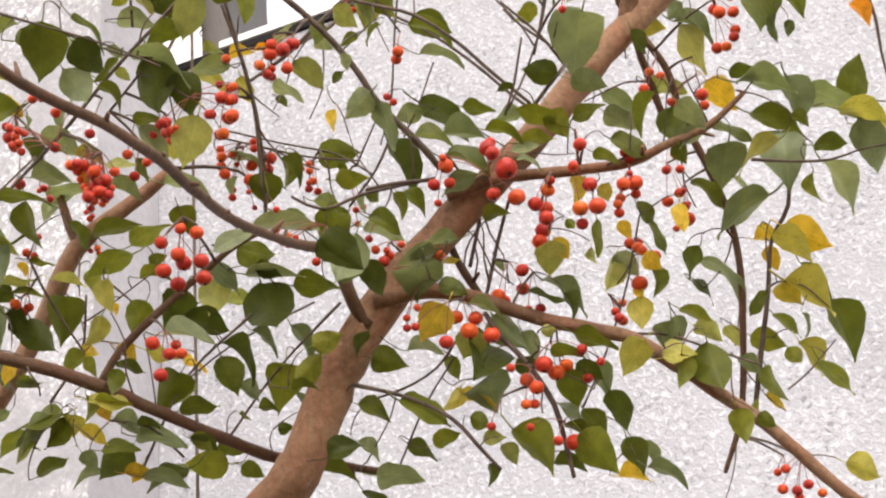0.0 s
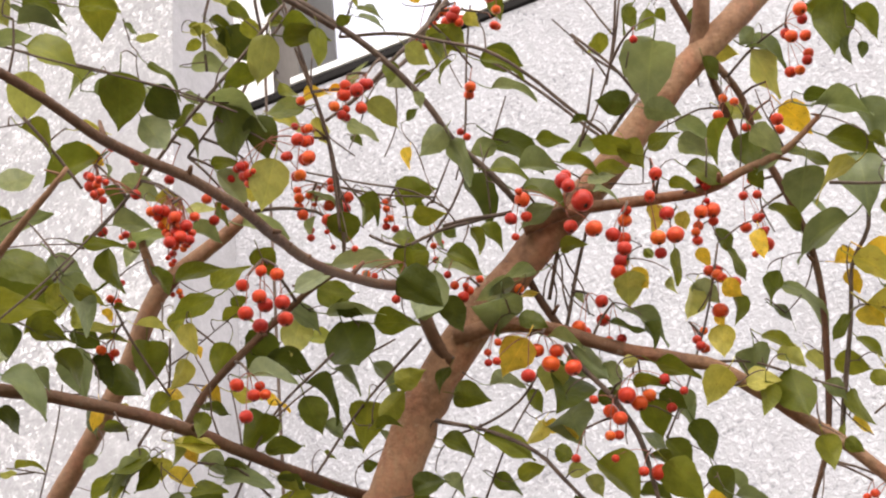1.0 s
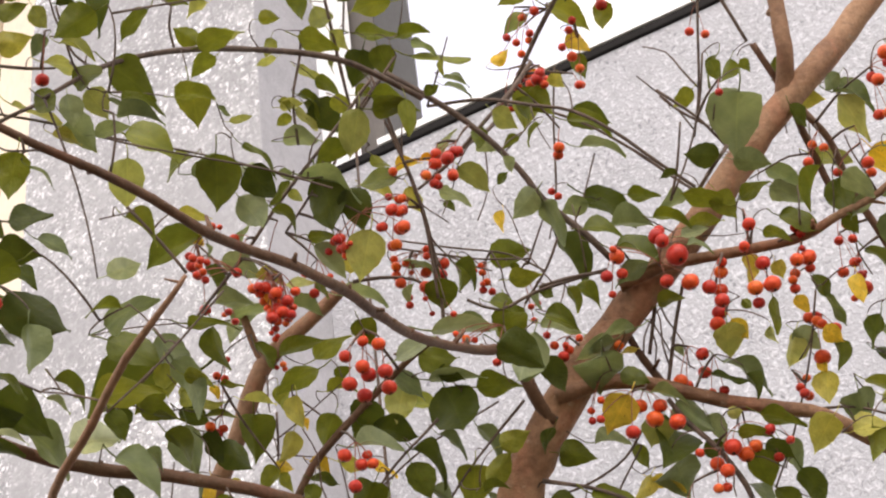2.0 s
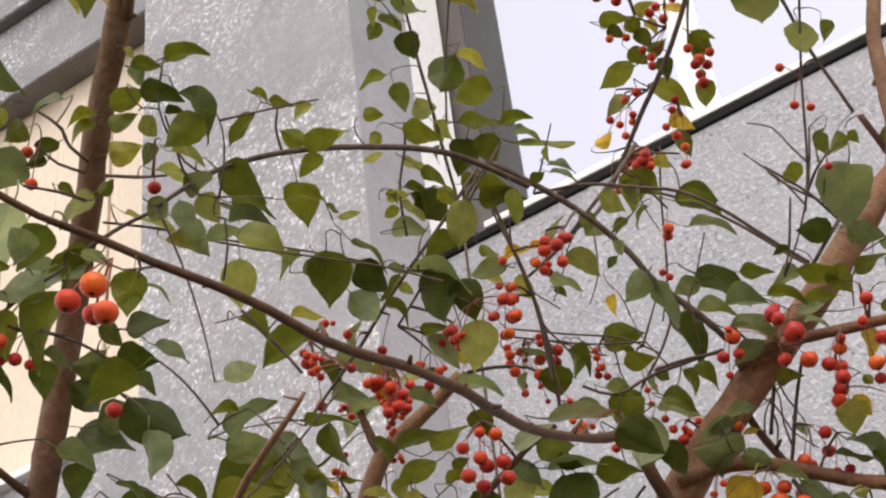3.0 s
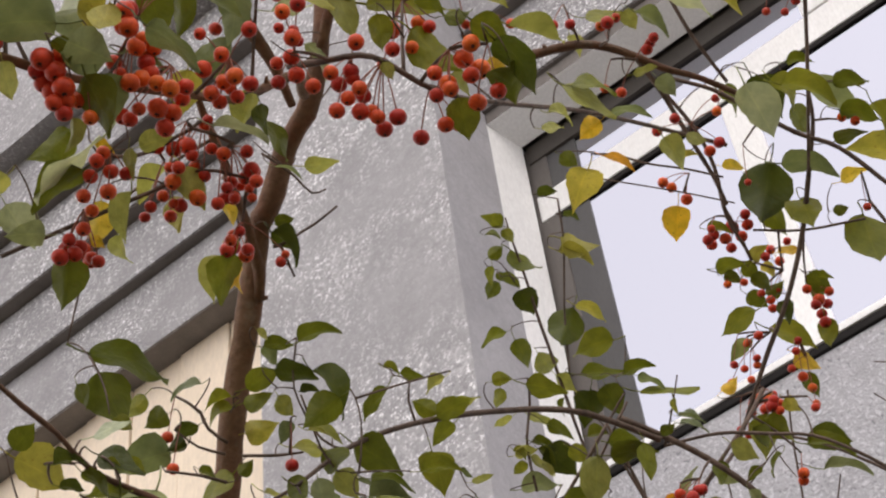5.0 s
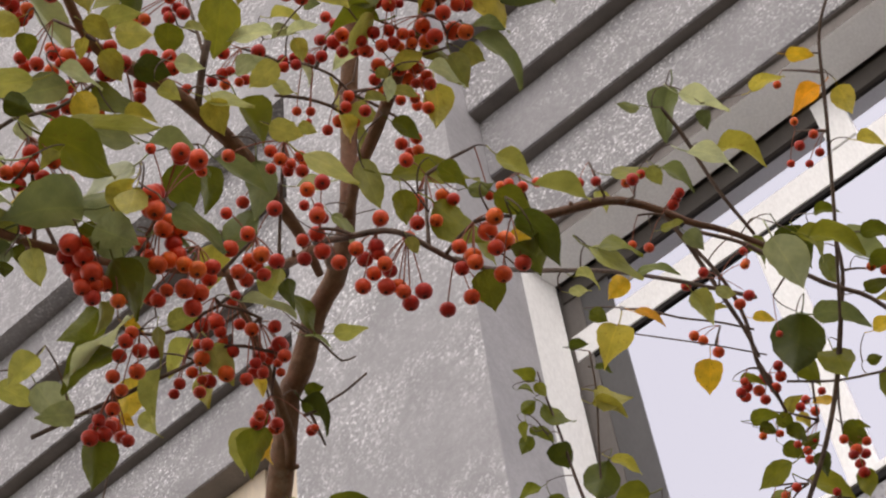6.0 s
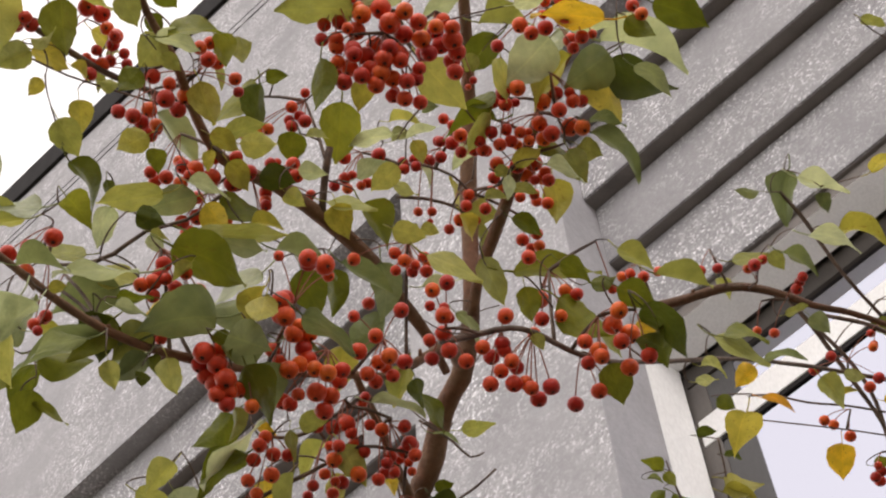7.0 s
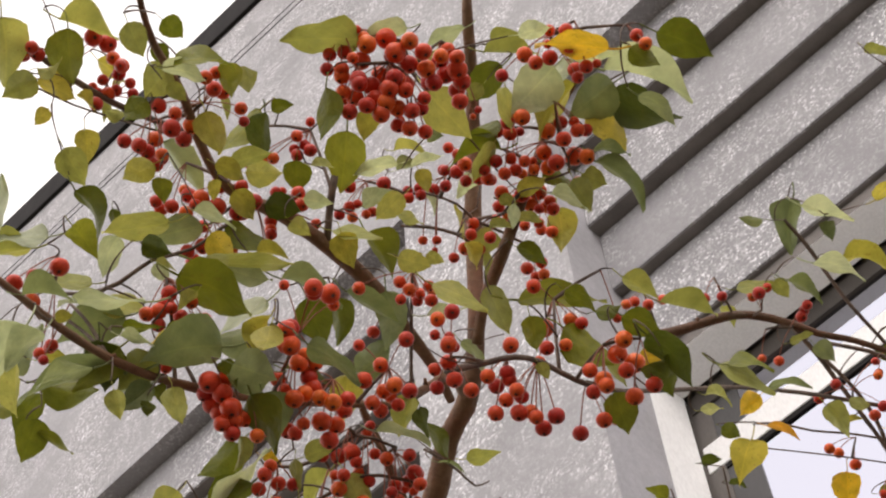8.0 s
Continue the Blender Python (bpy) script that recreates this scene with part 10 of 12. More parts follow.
cluster(young_tree, (-0.387, 0.439, 2.742), (-0.407, 0.425, 2.724, 0.0073), (-0.410, 0.442, 2.740, 0.0080), (-0.425, 0.438, 2.737, 0.0075), (-0.411, 0.447, 2.725, 0.0079), (-0.393, 0.444, 2.714, 0.0075), (-0.385, 0.442, 2.719, 0.0068), (-0.402, 0.449, 2.710, 0.0073), (-0.401, 0.460, 2.714, 0.0071), (-0.410, 0.451, 2.705, 0.0071), (-0.392, 0.466, 2.705, 0.0066), (-0.393, 0.478, 2.725, 0.0062), (-0.412, 0.471, 2.715, 0.0062))
cluster(young_tree, (-0.384, 0.452, 2.740), (-0.403, 0.474, 2.702, 0.0066), (-0.402, 0.450, 2.733, 0.0067), (-0.390, 0.459, 2.737, 0.0072), (-0.386, 0.454, 2.715, 0.0066), (-0.381, 0.469, 2.714, 0.0056), (-0.399, 0.487, 2.707, 0.0061), (-0.413, 0.456, 2.732, 0.0060))
cluster(young_tree, (-0.403, 0.422, 2.740), (-0.425, 0.432, 2.706, 0.0066), (-0.412, 0.438, 2.706, 0.0068), (-0.427, 0.428, 2.736, 0.0062), (-0.420, 0.420, 2.742, 0.0067), (-0.407, 0.426, 2.718, 0.0066))
cluster(young_tree, (-0.360, 0.471, 2.783), (-0.378, 0.479, 2.748, 0.0070), (-0.369, 0.479, 2.774, 0.0071), (-0.373, 0.488, 2.766, 0.0076), (-0.362, 0.490, 2.762, 0.0086), (-0.367, 0.500, 2.762, 0.0076), (-0.378, 0.506, 2.770, 0.0072))
cluster(young_tree, (-0.356, 0.483, 2.779), (-0.374, 0.503, 2.742, 0.0070), (-0.355, 0.483, 2.763, 0.0066), (-0.361, 0.480, 2.781, 0.0066), (-0.389, 0.486, 2.773, 0.0072), (-0.361, 0.471, 2.758, 0.0063))
cluster(young_tree, (-0.309, 0.547, 2.823), (-0.358, 0.543, 2.816, 0.0058), (-0.335, 0.548, 2.827, 0.0072), (-0.315, 0.553, 2.799, 0.0068), (-0.323, 0.543, 2.788, 0.0062), (-0.296, 0.555, 2.794, 0.0062), (-0.313, 0.584, 2.816, 0.0067), (-0.308, 0.576, 2.784, 0.0052))
cluster(young_tree, (-0.284, 0.553, 2.820), (-0.296, 0.573, 2.782, 0.0060))
cluster(young_tree, (-0.259, 0.591, 2.828), (-0.263, 0.610, 2.805, 0.0066), (-0.251, 0.596, 2.788, 0.0057), (-0.256, 0.596, 2.811, 0.0058))
cluster(young_tree, (-0.365, 0.588, 2.846), (-0.374, 0.583, 2.815, 0.0073), (-0.388, 0.581, 2.823, 0.0065), (-0.406, 0.588, 2.840, 0.0066), (-0.397, 0.594, 2.831, 0.0066), (-0.375, 0.618, 2.835, 0.0077), (-0.363, 0.623, 2.840, 0.0066))
cluster(young_tree, (-0.350, 0.601, 2.832), (-0.360, 0.617, 2.800, 0.0070), (-0.355, 0.634, 2.829, 0.0066))
cluster(young_tree, (-0.387, 0.628, 2.843), (-0.375, 0.652, 2.832, 0.0089), (-0.361, 0.648, 2.808, 0.0074), (-0.390, 0.629, 2.830, 0.0072), (-0.421, 0.600, 2.821, 0.0060), (-0.413, 0.611, 2.828, 0.0055), (-0.402, 0.615, 2.814, 0.0055), (-0.384, 0.635, 2.812, 0.0077), (-0.395, 0.638, 2.821, 0.0072), (-0.402, 0.626, 2.813, 0.0052))
cluster(young_tree, (-0.397, 0.598, 2.846), (-0.420, 0.608, 2.808, 0.0060), (-0.415, 0.618, 2.819, 0.0061))
cluster(young_tree, (-0.427, 0.603, 2.859), (-0.449, 0.609, 2.837, 0.0061), (-0.439, 0.608, 2.823, 0.0061), (-0.456, 0.599, 2.830, 0.0056), (-0.432, 0.596, 2.815, 0.0052))
cluster(young_tree, (-0.426, 0.652, 2.853), (-0.427, 0.663, 2.847, 0.0080), (-0.400, 0.677, 2.838, 0.0065), (-0.390, 0.671, 2.826, 0.0061), (-0.446, 0.634, 2.837, 0.0068), (-0.445, 0.648, 2.837, 0.0062), (-0.441, 0.667, 2.848, 0.0074), (-0.420, 0.667, 2.828, 0.0056), (-0.421, 0.671, 2.820, 0.0062), (-0.432, 0.680, 2.847, 0.0069), (-0.462, 0.648, 2.848, 0.0060), (-0.439, 0.654, 2.847, 0.0060), (-0.433, 0.646, 2.831, 0.0073), (-0.429, 0.662, 2.820, 0.0048))
cluster(young_tree, (-0.479, 0.673, 2.882), (-0.469, 0.669, 2.865, 0.0058), (-0.462, 0.682, 2.852, 0.0052), (-0.451, 0.689, 2.851, 0.0052), (-0.500, 0.656, 2.873, 0.0059), (-0.505, 0.657, 2.861, 0.0058), (-0.490, 0.665, 2.847, 0.0058), (-0.522, 0.666, 2.866, 0.0065), (-0.512, 0.675, 2.864, 0.0059), (-0.485, 0.671, 2.878, 0.0050))
cluster(young_tree, (-0.447, 0.690, 2.890), (-0.453, 0.710, 2.861, 0.0061), (-0.465, 0.711, 2.879, 0.0056))
cluster(young_tree, (-0.508, 0.652, 2.887), (-0.532, 0.661, 2.857, 0.0053), (-0.512, 0.679, 2.872, 0.0056))
cluster(young_tree, (-0.478, 0.711, 2.862), (-0.493, 0.717, 2.852, 0.0065), (-0.476, 0.717, 2.843, 0.0058), (-0.480, 0.723, 2.834, 0.0058), (-0.488, 0.721, 2.837, 0.0052))
cluster(young_tree, (-0.453, 0.595, 2.871), (-0.470, 0.605, 2.870, 0.0069), (-0.453, 0.597, 2.853, 0.0068), (-0.454, 0.578, 2.861, 0.0051), (-0.469, 0.588, 2.852, 0.0051), (-0.449, 0.583, 2.849, 0.0048), (-0.470, 0.604, 2.872, 0.0046))
cluster(young_tree, (-0.518, 0.362, 2.760), (-0.492, 0.344, 2.743, 0.0057), (-0.503, 0.360, 2.760, 0.0066), (-0.505, 0.370, 2.771, 0.0064), (-0.494, 0.381, 2.742, 0.0055), (-0.539, 0.335, 2.751, 0.0066), (-0.531, 0.346, 2.741, 0.0055), (-0.488, 0.350, 2.753, 0.0053), (-0.498, 0.388, 2.735, 0.0045))
cluster(young_tree, (-0.529, 0.360, 2.755), (-0.536, 0.348, 2.726, 0.0075), (-0.537, 0.366, 2.754, 0.0074), (-0.547, 0.367, 2.746, 0.0069), (-0.563, 0.351, 2.748, 0.0067))
cluster(young_tree, (-0.539, 0.328, 2.750), (-0.559, 0.336, 2.715, 0.0065), (-0.563, 0.346, 2.723, 0.0063), (-0.552, 0.353, 2.712, 0.0055))
cluster(young_tree, (-0.551, 0.346, 2.760), (-0.574, 0.357, 2.729, 0.0066), (-0.565, 0.357, 2.718, 0.0060), (-0.580, 0.334, 2.747, 0.0062), (-0.567, 0.361, 2.736, 0.0066))
cluster(young_tree, (-0.603, 0.286, 2.851), (-0.625, 0.250, 2.852, 0.0066), (-0.612, 0.257, 2.842, 0.0065), (-0.603, 0.272, 2.847, 0.0066), (-0.579, 0.299, 2.871, 0.0083), (-0.606, 0.248, 2.834, 0.0057), (-0.619, 0.248, 2.846, 0.0055), (-0.579, 0.285, 2.863, 0.0080))
cluster(young_tree, (-0.602, 0.327, 2.843), (-0.574, 0.314, 2.842, 0.0065), (-0.586, 0.319, 2.851, 0.0060), (-0.592, 0.309, 2.836, 0.0049), (-0.582, 0.329, 2.842, 0.0049), (-0.601, 0.321, 2.838, 0.0066), (-0.596, 0.325, 2.843, 0.0055), (-0.583, 0.334, 2.831, 0.0049), (-0.606, 0.313, 2.838, 0.0049), (-0.577, 0.306, 2.850, 0.0060), (-0.572, 0.312, 2.837, 0.0051), (-0.605, 0.308, 2.840, 0.0044), (-0.606, 0.315, 2.821, 0.0062), (-0.595, 0.348, 2.848, 0.0044))
cluster(young_tree, (-0.571, 0.428, 2.771), (-0.585, 0.415, 2.755, 0.0076), (-0.594, 0.409, 2.764, 0.0069), (-0.569, 0.421, 2.764, 0.0074), (-0.581, 0.429, 2.753, 0.0079), (-0.569, 0.441, 2.742, 0.0070), (-0.601, 0.413, 2.750, 0.0063), (-0.560, 0.450, 2.758, 0.0074), (-0.586, 0.411, 2.742, 0.0052), (-0.577, 0.451, 2.763, 0.0074))
cluster(young_tree, (-0.577, 0.391, 2.775), (-0.598, 0.397, 2.739, 0.0062), (-0.612, 0.396, 2.750, 0.0058), (-0.595, 0.405, 2.769, 0.0053), (-0.605, 0.386, 2.743, 0.0055))
cluster(young_tree, (-0.580, 0.483, 2.805), (-0.581, 0.485, 2.790, 0.0060), (-0.570, 0.480, 2.818, 0.0055), (-0.564, 0.495, 2.814, 0.0072), (-0.548, 0.491, 2.784, 0.0065), (-0.584, 0.488, 2.784, 0.0054), (-0.568, 0.495, 2.810, 0.0061), (-0.563, 0.520, 2.802, 0.0050), (-0.582, 0.487, 2.773, 0.0054), (-0.546, 0.485, 2.793, 0.0065))
cluster(young_tree, (-0.600, 0.441, 2.822), (-0.624, 0.446, 2.791, 0.0060))
cluster(young_tree, (-0.532, 0.485, 2.884), (-0.536, 0.473, 2.864, 0.0056), (-0.534, 0.487, 2.853, 0.0061), (-0.538, 0.484, 2.864, 0.0051), (-0.577, 0.469, 2.872, 0.0060), (-0.566, 0.472, 2.863, 0.0057), (-0.523, 0.477, 2.877, 0.0045), (-0.544, 0.481, 2.850, 0.0059), (-0.547, 0.480, 2.863, 0.0051))
cluster(young_tree, (-0.566, 0.458, 2.904), (-0.591, 0.466, 2.876, 0.0054))
cluster(young_tree, (-0.595, 0.437, 2.756), (-0.608, 0.438, 2.734, 0.0071), (-0.601, 0.447, 2.735, 0.0076), (-0.627, 0.444, 2.738, 0.0074), (-0.593, 0.460, 2.748, 0.0048), (-0.617, 0.430, 2.728, 0.0063), (-0.596, 0.459, 2.736, 0.0047))
cluster(young_tree, (-0.562, 0.454, 2.759), (-0.570, 0.475, 2.726, 0.0036), (-0.571, 0.472, 2.730, 0.0029))
cluster(young_tree, (-0.546, 0.566, 2.904), (-0.554, 0.552, 2.889, 0.0064), (-0.531, 0.573, 2.889, 0.0070), (-0.566, 0.563, 2.880, 0.0058), (-0.548, 0.567, 2.869, 0.0046), (-0.552, 0.578, 2.871, 0.0052), (-0.573, 0.573, 2.881, 0.0053), (-0.555, 0.573, 2.865, 0.0046), (-0.553, 0.540, 2.886, 0.0061), (-0.582, 0.565, 2.888, 0.0056), (-0.558, 0.565, 2.878, 0.0044))
cluster(young_tree, (-0.493, 0.616, 2.904), (-0.523, 0.597, 2.881, 0.0052), (-0.513, 0.602, 2.879, 0.0052), (-0.509, 0.617, 2.901, 0.0059), (-0.490, 0.611, 2.877, 0.0058), (-0.492, 0.612, 2.909, 0.0053))
cluster(young_tree, (-0.519, 0.617, 2.905), (-0.543, 0.633, 2.870, 0.0047), (-0.524, 0.597, 2.894, 0.0053))
cluster(young_tree, (-0.509, 0.620, 2.888), (-0.528, 0.635, 2.855, 0.0046), (-0.512, 0.599, 2.887, 0.0047), (-0.500, 0.596, 2.877, 0.0055))
cluster(young_tree, (-0.613, 0.318, 2.604), (-0.611, 0.321, 2.590, 0.0072), (-0.624, 0.311, 2.581, 0.0067), (-0.642, 0.305, 2.588, 0.0066), (-0.634, 0.318, 2.569, 0.0063))
cluster(young_tree, (-0.628, 0.329, 2.591), (-0.647, 0.347, 2.556, 0.0051), (-0.664, 0.348, 2.564, 0.0050))
cluster(young_tree, (-0.576, 0.388, 2.604), (-0.593, 0.387, 2.575, 0.0058), (-0.587, 0.393, 2.578, 0.0063), (-0.585, 0.397, 2.587, 0.0068), (-0.590, 0.414, 2.594, 0.0059), (-0.565, 0.405, 2.577, 0.0051), (-0.582, 0.429, 2.595, 0.0064), (-0.581, 0.423, 2.586, 0.0052), (-0.593, 0.398, 2.572, 0.0056), (-0.580, 0.395, 2.595, 0.0063), (-0.579, 0.398, 2.578, 0.0049), (-0.561, 0.398, 2.576, 0.0048), (-0.586, 0.431, 2.582, 0.0045))
cluster(young_tree, (-0.604, 0.422, 2.574), (-0.609, 0.412, 2.556, 0.0042), (-0.611, 0.421, 2.559, 0.0047), (-0.623, 0.421, 2.562, 0.0042))
cluster(young_tree, (-0.630, 0.345, 2.588), (-0.651, 0.348, 2.558, 0.0047))
cluster(young_tree, (-0.629, 0.342, 2.567), (-0.648, 0.344, 2.537, 0.0039))
cluster(young_tree, (-0.569, 0.439, 2.526), (-0.571, 0.432, 2.513, 0.0081), (-0.570, 0.443, 2.509, 0.0076), (-0.587, 0.447, 2.515, 0.0068), (-0.571, 0.452, 2.501, 0.0080), (-0.576, 0.459, 2.498, 0.0067), (-0.579, 0.471, 2.512, 0.0064), (-0.581, 0.462, 2.491, 0.0063), (-0.585, 0.439, 2.519, 0.0063), (-0.565, 0.443, 2.523, 0.0070), (-0.584, 0.453, 2.509, 0.0075), (-0.581, 0.453, 2.494, 0.0063))
cluster(young_tree, (-0.559, 0.456, 2.525), (-0.572, 0.477, 2.492, 0.0056))
cluster(young_tree, (-0.530, 0.477, 2.569), (-0.526, 0.466, 2.541, 0.0075), (-0.530, 0.469, 2.569, 0.0067), (-0.539, 0.485, 2.550, 0.0071), (-0.535, 0.497, 2.557, 0.0063), (-0.498, 0.478, 2.586, 0.0079), (-0.494, 0.459, 2.566, 0.0064), (-0.491, 0.456, 2.565, 0.0070))
cluster(young_tree, (-0.535, 0.478, 2.555), (-0.550, 0.491, 2.524, 0.0071), (-0.562, 0.492, 2.546, 0.0056), (-0.523, 0.459, 2.549, 0.0075), (-0.529, 0.464, 2.543, 0.0066), (-0.544, 0.499, 2.550, 0.0067), (-0.533, 0.485, 2.554, 0.0055), (-0.564, 0.497, 2.536, 0.0046))
cluster(young_tree, (-0.533, 0.513, 2.549), (-0.546, 0.505, 2.544, 0.0072), (-0.548, 0.499, 2.535, 0.0064), (-0.530, 0.510, 2.517, 0.0066), (-0.540, 0.530, 2.534, 0.0062), (-0.550, 0.517, 2.520, 0.0076), (-0.548, 0.529, 2.524, 0.0069), (-0.581, 0.512, 2.534, 0.0065), (-0.575, 0.514, 2.527, 0.0058), (-0.545, 0.500, 2.555, 0.0065), (-0.536, 0.503, 2.522, 0.0061), (-0.527, 0.521, 2.527, 0.0062), (-0.556, 0.530, 2.515, 0.0071))
cluster(young_tree, (-0.548, 0.479, 2.540), (-0.570, 0.488, 2.502, 0.0056), (-0.557, 0.506, 2.515, 0.0052))
cluster(young_tree, (-0.510, 0.547, 2.570), (-0.519, 0.530, 2.549, 0.0065), (-0.505, 0.534, 2.557, 0.0058), (-0.506, 0.548, 2.546, 0.0067), (-0.511, 0.569, 2.562, 0.0064), (-0.519, 0.550, 2.553, 0.0061), (-0.528, 0.555, 2.543, 0.0058), (-0.515, 0.560, 2.542, 0.0054), (-0.477, 0.533, 2.559, 0.0060), (-0.525, 0.544, 2.540, 0.0060), (-0.523, 0.561, 2.560, 0.0050))
cluster(young_tree, (-0.493, 0.562, 2.693), (-0.502, 0.576, 2.684, 0.0064), (-0.493, 0.580, 2.690, 0.0051), (-0.489, 0.577, 2.663, 0.0055), (-0.495, 0.559, 2.667, 0.0055), (-0.502, 0.556, 2.658, 0.0045), (-0.527, 0.535, 2.680, 0.0056), (-0.494, 0.570, 2.670, 0.0043), (-0.500, 0.573, 2.670, 0.0048), (-0.501, 0.555, 2.680, 0.0053))
cluster(young_tree, (-0.591, 0.601, 2.622), (-0.617, 0.594, 2.601, 0.0069), (-0.604, 0.597, 2.596, 0.0071), (-0.595, 0.605, 2.619, 0.0046), (-0.585, 0.616, 2.587, 0.0060), (-0.619, 0.620, 2.603, 0.0064), (-0.611, 0.621, 2.587, 0.0056), (-0.583, 0.597, 2.610, 0.0043), (-0.596, 0.614, 2.601, 0.0051))
cluster(young_tree, (-0.595, 0.586, 2.609), (-0.612, 0.595, 2.575, 0.0055), (-0.624, 0.583, 2.600, 0.0061), (-0.605, 0.602, 2.590, 0.0053))
cluster(young_tree, (-0.609, 0.617, 2.602), (-0.625, 0.602, 2.575, 0.0068), (-0.629, 0.620, 2.589, 0.0069), (-0.619, 0.622, 2.568, 0.0070), (-0.639, 0.623, 2.576, 0.0061), (-0.646, 0.611, 2.583, 0.0051))
cluster(young_tree, (-0.631, 0.597, 2.602), (-0.653, 0.605, 2.571, 0.0051), (-0.653, 0.626, 2.577, 0.0054), (-0.637, 0.614, 2.569, 0.0043), (-0.666, 0.611, 2.574, 0.0046))
cluster(young_tree, (-0.588, 0.628, 2.607), (-0.569, 0.625, 2.584, 0.0055), (-0.581, 0.642, 2.587, 0.0068), (-0.591, 0.646, 2.589, 0.0061), (-0.576, 0.642, 2.569, 0.0057), (-0.610, 0.651, 2.585, 0.0064), (-0.606, 0.645, 2.595, 0.0059), (-0.582, 0.646, 2.589, 0.0058))
cluster(young_tree, (-0.589, 0.619, 2.595), (-0.606, 0.631, 2.558, 0.0055), (-0.597, 0.632, 2.570, 0.0050), (-0.613, 0.646, 2.583, 0.0056), (-0.603, 0.646, 2.574, 0.0048))
cluster(young_tree, (-0.630, 0.543, 2.564), (-0.648, 0.541, 2.549, 0.0059), (-0.636, 0.550, 2.552, 0.0061), (-0.651, 0.539, 2.527, 0.0056), (-0.636, 0.549, 2.528, 0.0065), (-0.664, 0.558, 2.537, 0.0054), (-0.628, 0.530, 2.540, 0.0058), (-0.634, 0.563, 2.559, 0.0057), (-0.623, 0.531, 2.546, 0.0053))
cluster(young_tree, (-0.473, 0.576, 2.572), (-0.443, 0.547, 2.571, 0.0060), (-0.459, 0.558, 2.557, 0.0065), (-0.482, 0.587, 2.563, 0.0066), (-0.480, 0.580, 2.576, 0.0066), (-0.472, 0.593, 2.546, 0.0061), (-0.462, 0.552, 2.586, 0.0059))
cluster(young_tree, (-0.445, 0.606, 2.568), (-0.455, 0.593, 2.546, 0.0058), (-0.465, 0.614, 2.562, 0.0064), (-0.450, 0.610, 2.560, 0.0063), (-0.465, 0.609, 2.526, 0.0062), (-0.427, 0.589, 2.552, 0.0062), (-0.452, 0.614, 2.557, 0.0056))
cluster(young_tree, (-0.430, 0.623, 2.565), (-0.443, 0.609, 2.532, 0.0058), (-0.455, 0.629, 2.553, 0.0061), (-0.437, 0.643, 2.525, 0.0067), (-0.454, 0.622, 2.527, 0.0067), (-0.453, 0.635, 2.538, 0.0059), (-0.457, 0.613, 2.537, 0.0058), (-0.453, 0.647, 2.529, 0.0066), (-0.446, 0.631, 2.522, 0.0058))
cluster(young_tree, (-0.420, 0.665, 2.568), (-0.448, 0.685, 2.549, 0.0065), (-0.421, 0.679, 2.535, 0.0064), (-0.420, 0.696, 2.551, 0.0065))
cluster(young_tree, (-0.388, 0.649, 2.567), (-0.367, 0.644, 2.548, 0.0067), (-0.385, 0.660, 2.563, 0.0078), (-0.382, 0.676, 2.563, 0.0081), (-0.382, 0.662, 2.542, 0.0065), (-0.399, 0.641, 2.540, 0.0058), (-0.400, 0.658, 2.545, 0.0068), (-0.395, 0.652, 2.528, 0.0062), (-0.410, 0.656, 2.538, 0.0058))
cluster(young_tree, (-0.361, 0.657, 2.555), (-0.369, 0.673, 2.522, 0.0064), (-0.392, 0.681, 2.537, 0.0070))
cluster(young_tree, (-0.411, 0.630, 2.631), (-0.429, 0.637, 2.619, 0.0076), (-0.402, 0.648, 2.608, 0.0053), (-0.410, 0.646, 2.619, 0.0059), (-0.428, 0.634, 2.590, 0.0060), (-0.449, 0.650, 2.607, 0.0054), (-0.407, 0.602, 2.618, 0.0058))
cluster(young_tree, (-0.376, 0.650, 2.654), (-0.386, 0.674, 2.622, 0.0039))
cluster(tree, (-0.545, 1.006, 3.151), (-0.571, 1.006, 3.151, 0.0064), (-0.557, 1.002, 3.138, 0.0064), (-0.545, 1.009, 3.126, 0.0070), (-0.530, 1.018, 3.129, 0.0063))
cluster(tree, (-0.458, 1.105, 3.114), (-0.442, 1.077, 3.104, 0.0077), (-0.435, 1.088, 3.118, 0.0057), (-0.457, 1.092, 3.128, 0.0064))
cluster(tree, (-0.478, 1.055, 3.154), (-0.498, 1.057, 3.134, 0.0064), (-0.484, 1.072, 3.138, 0.0064))
cluster(tree, (-0.446, 1.135, 3.095), (-0.421, 1.130, 3.098, 0.0064), (-0.427, 1.131, 3.093, 0.0071), (-0.410, 1.117, 3.085, 0.0063), (-0.480, 1.151, 3.080, 0.0064))
cluster(tree, (-0.465, 1.113, 3.092), (-0.485, 1.120, 3.062, 0.0053))
cluster(tree, (-0.436, 1.213, 3.037), (-0.447, 1.201, 3.048, 0.0064), (-0.465, 1.183, 3.024, 0.0063), (-0.399, 1.215, 3.056, 0.0046), (-0.398, 1.202, 3.018, 0.0056), (-0.419, 1.238, 3.013, 0.0071), (-0.436, 1.247, 3.020, 0.0071))
cluster(tree, (-0.490, 1.305, 3.076), (-0.517, 1.284, 3.063, 0.0067), (-0.518, 1.308, 3.075, 0.0068), (-0.508, 1.318, 3.053, 0.0075))
cluster(tree, (-0.492, 1.350, 3.035), (-0.497, 1.337, 3.006, 0.0052), (-0.510, 1.349, 3.006, 0.0067))
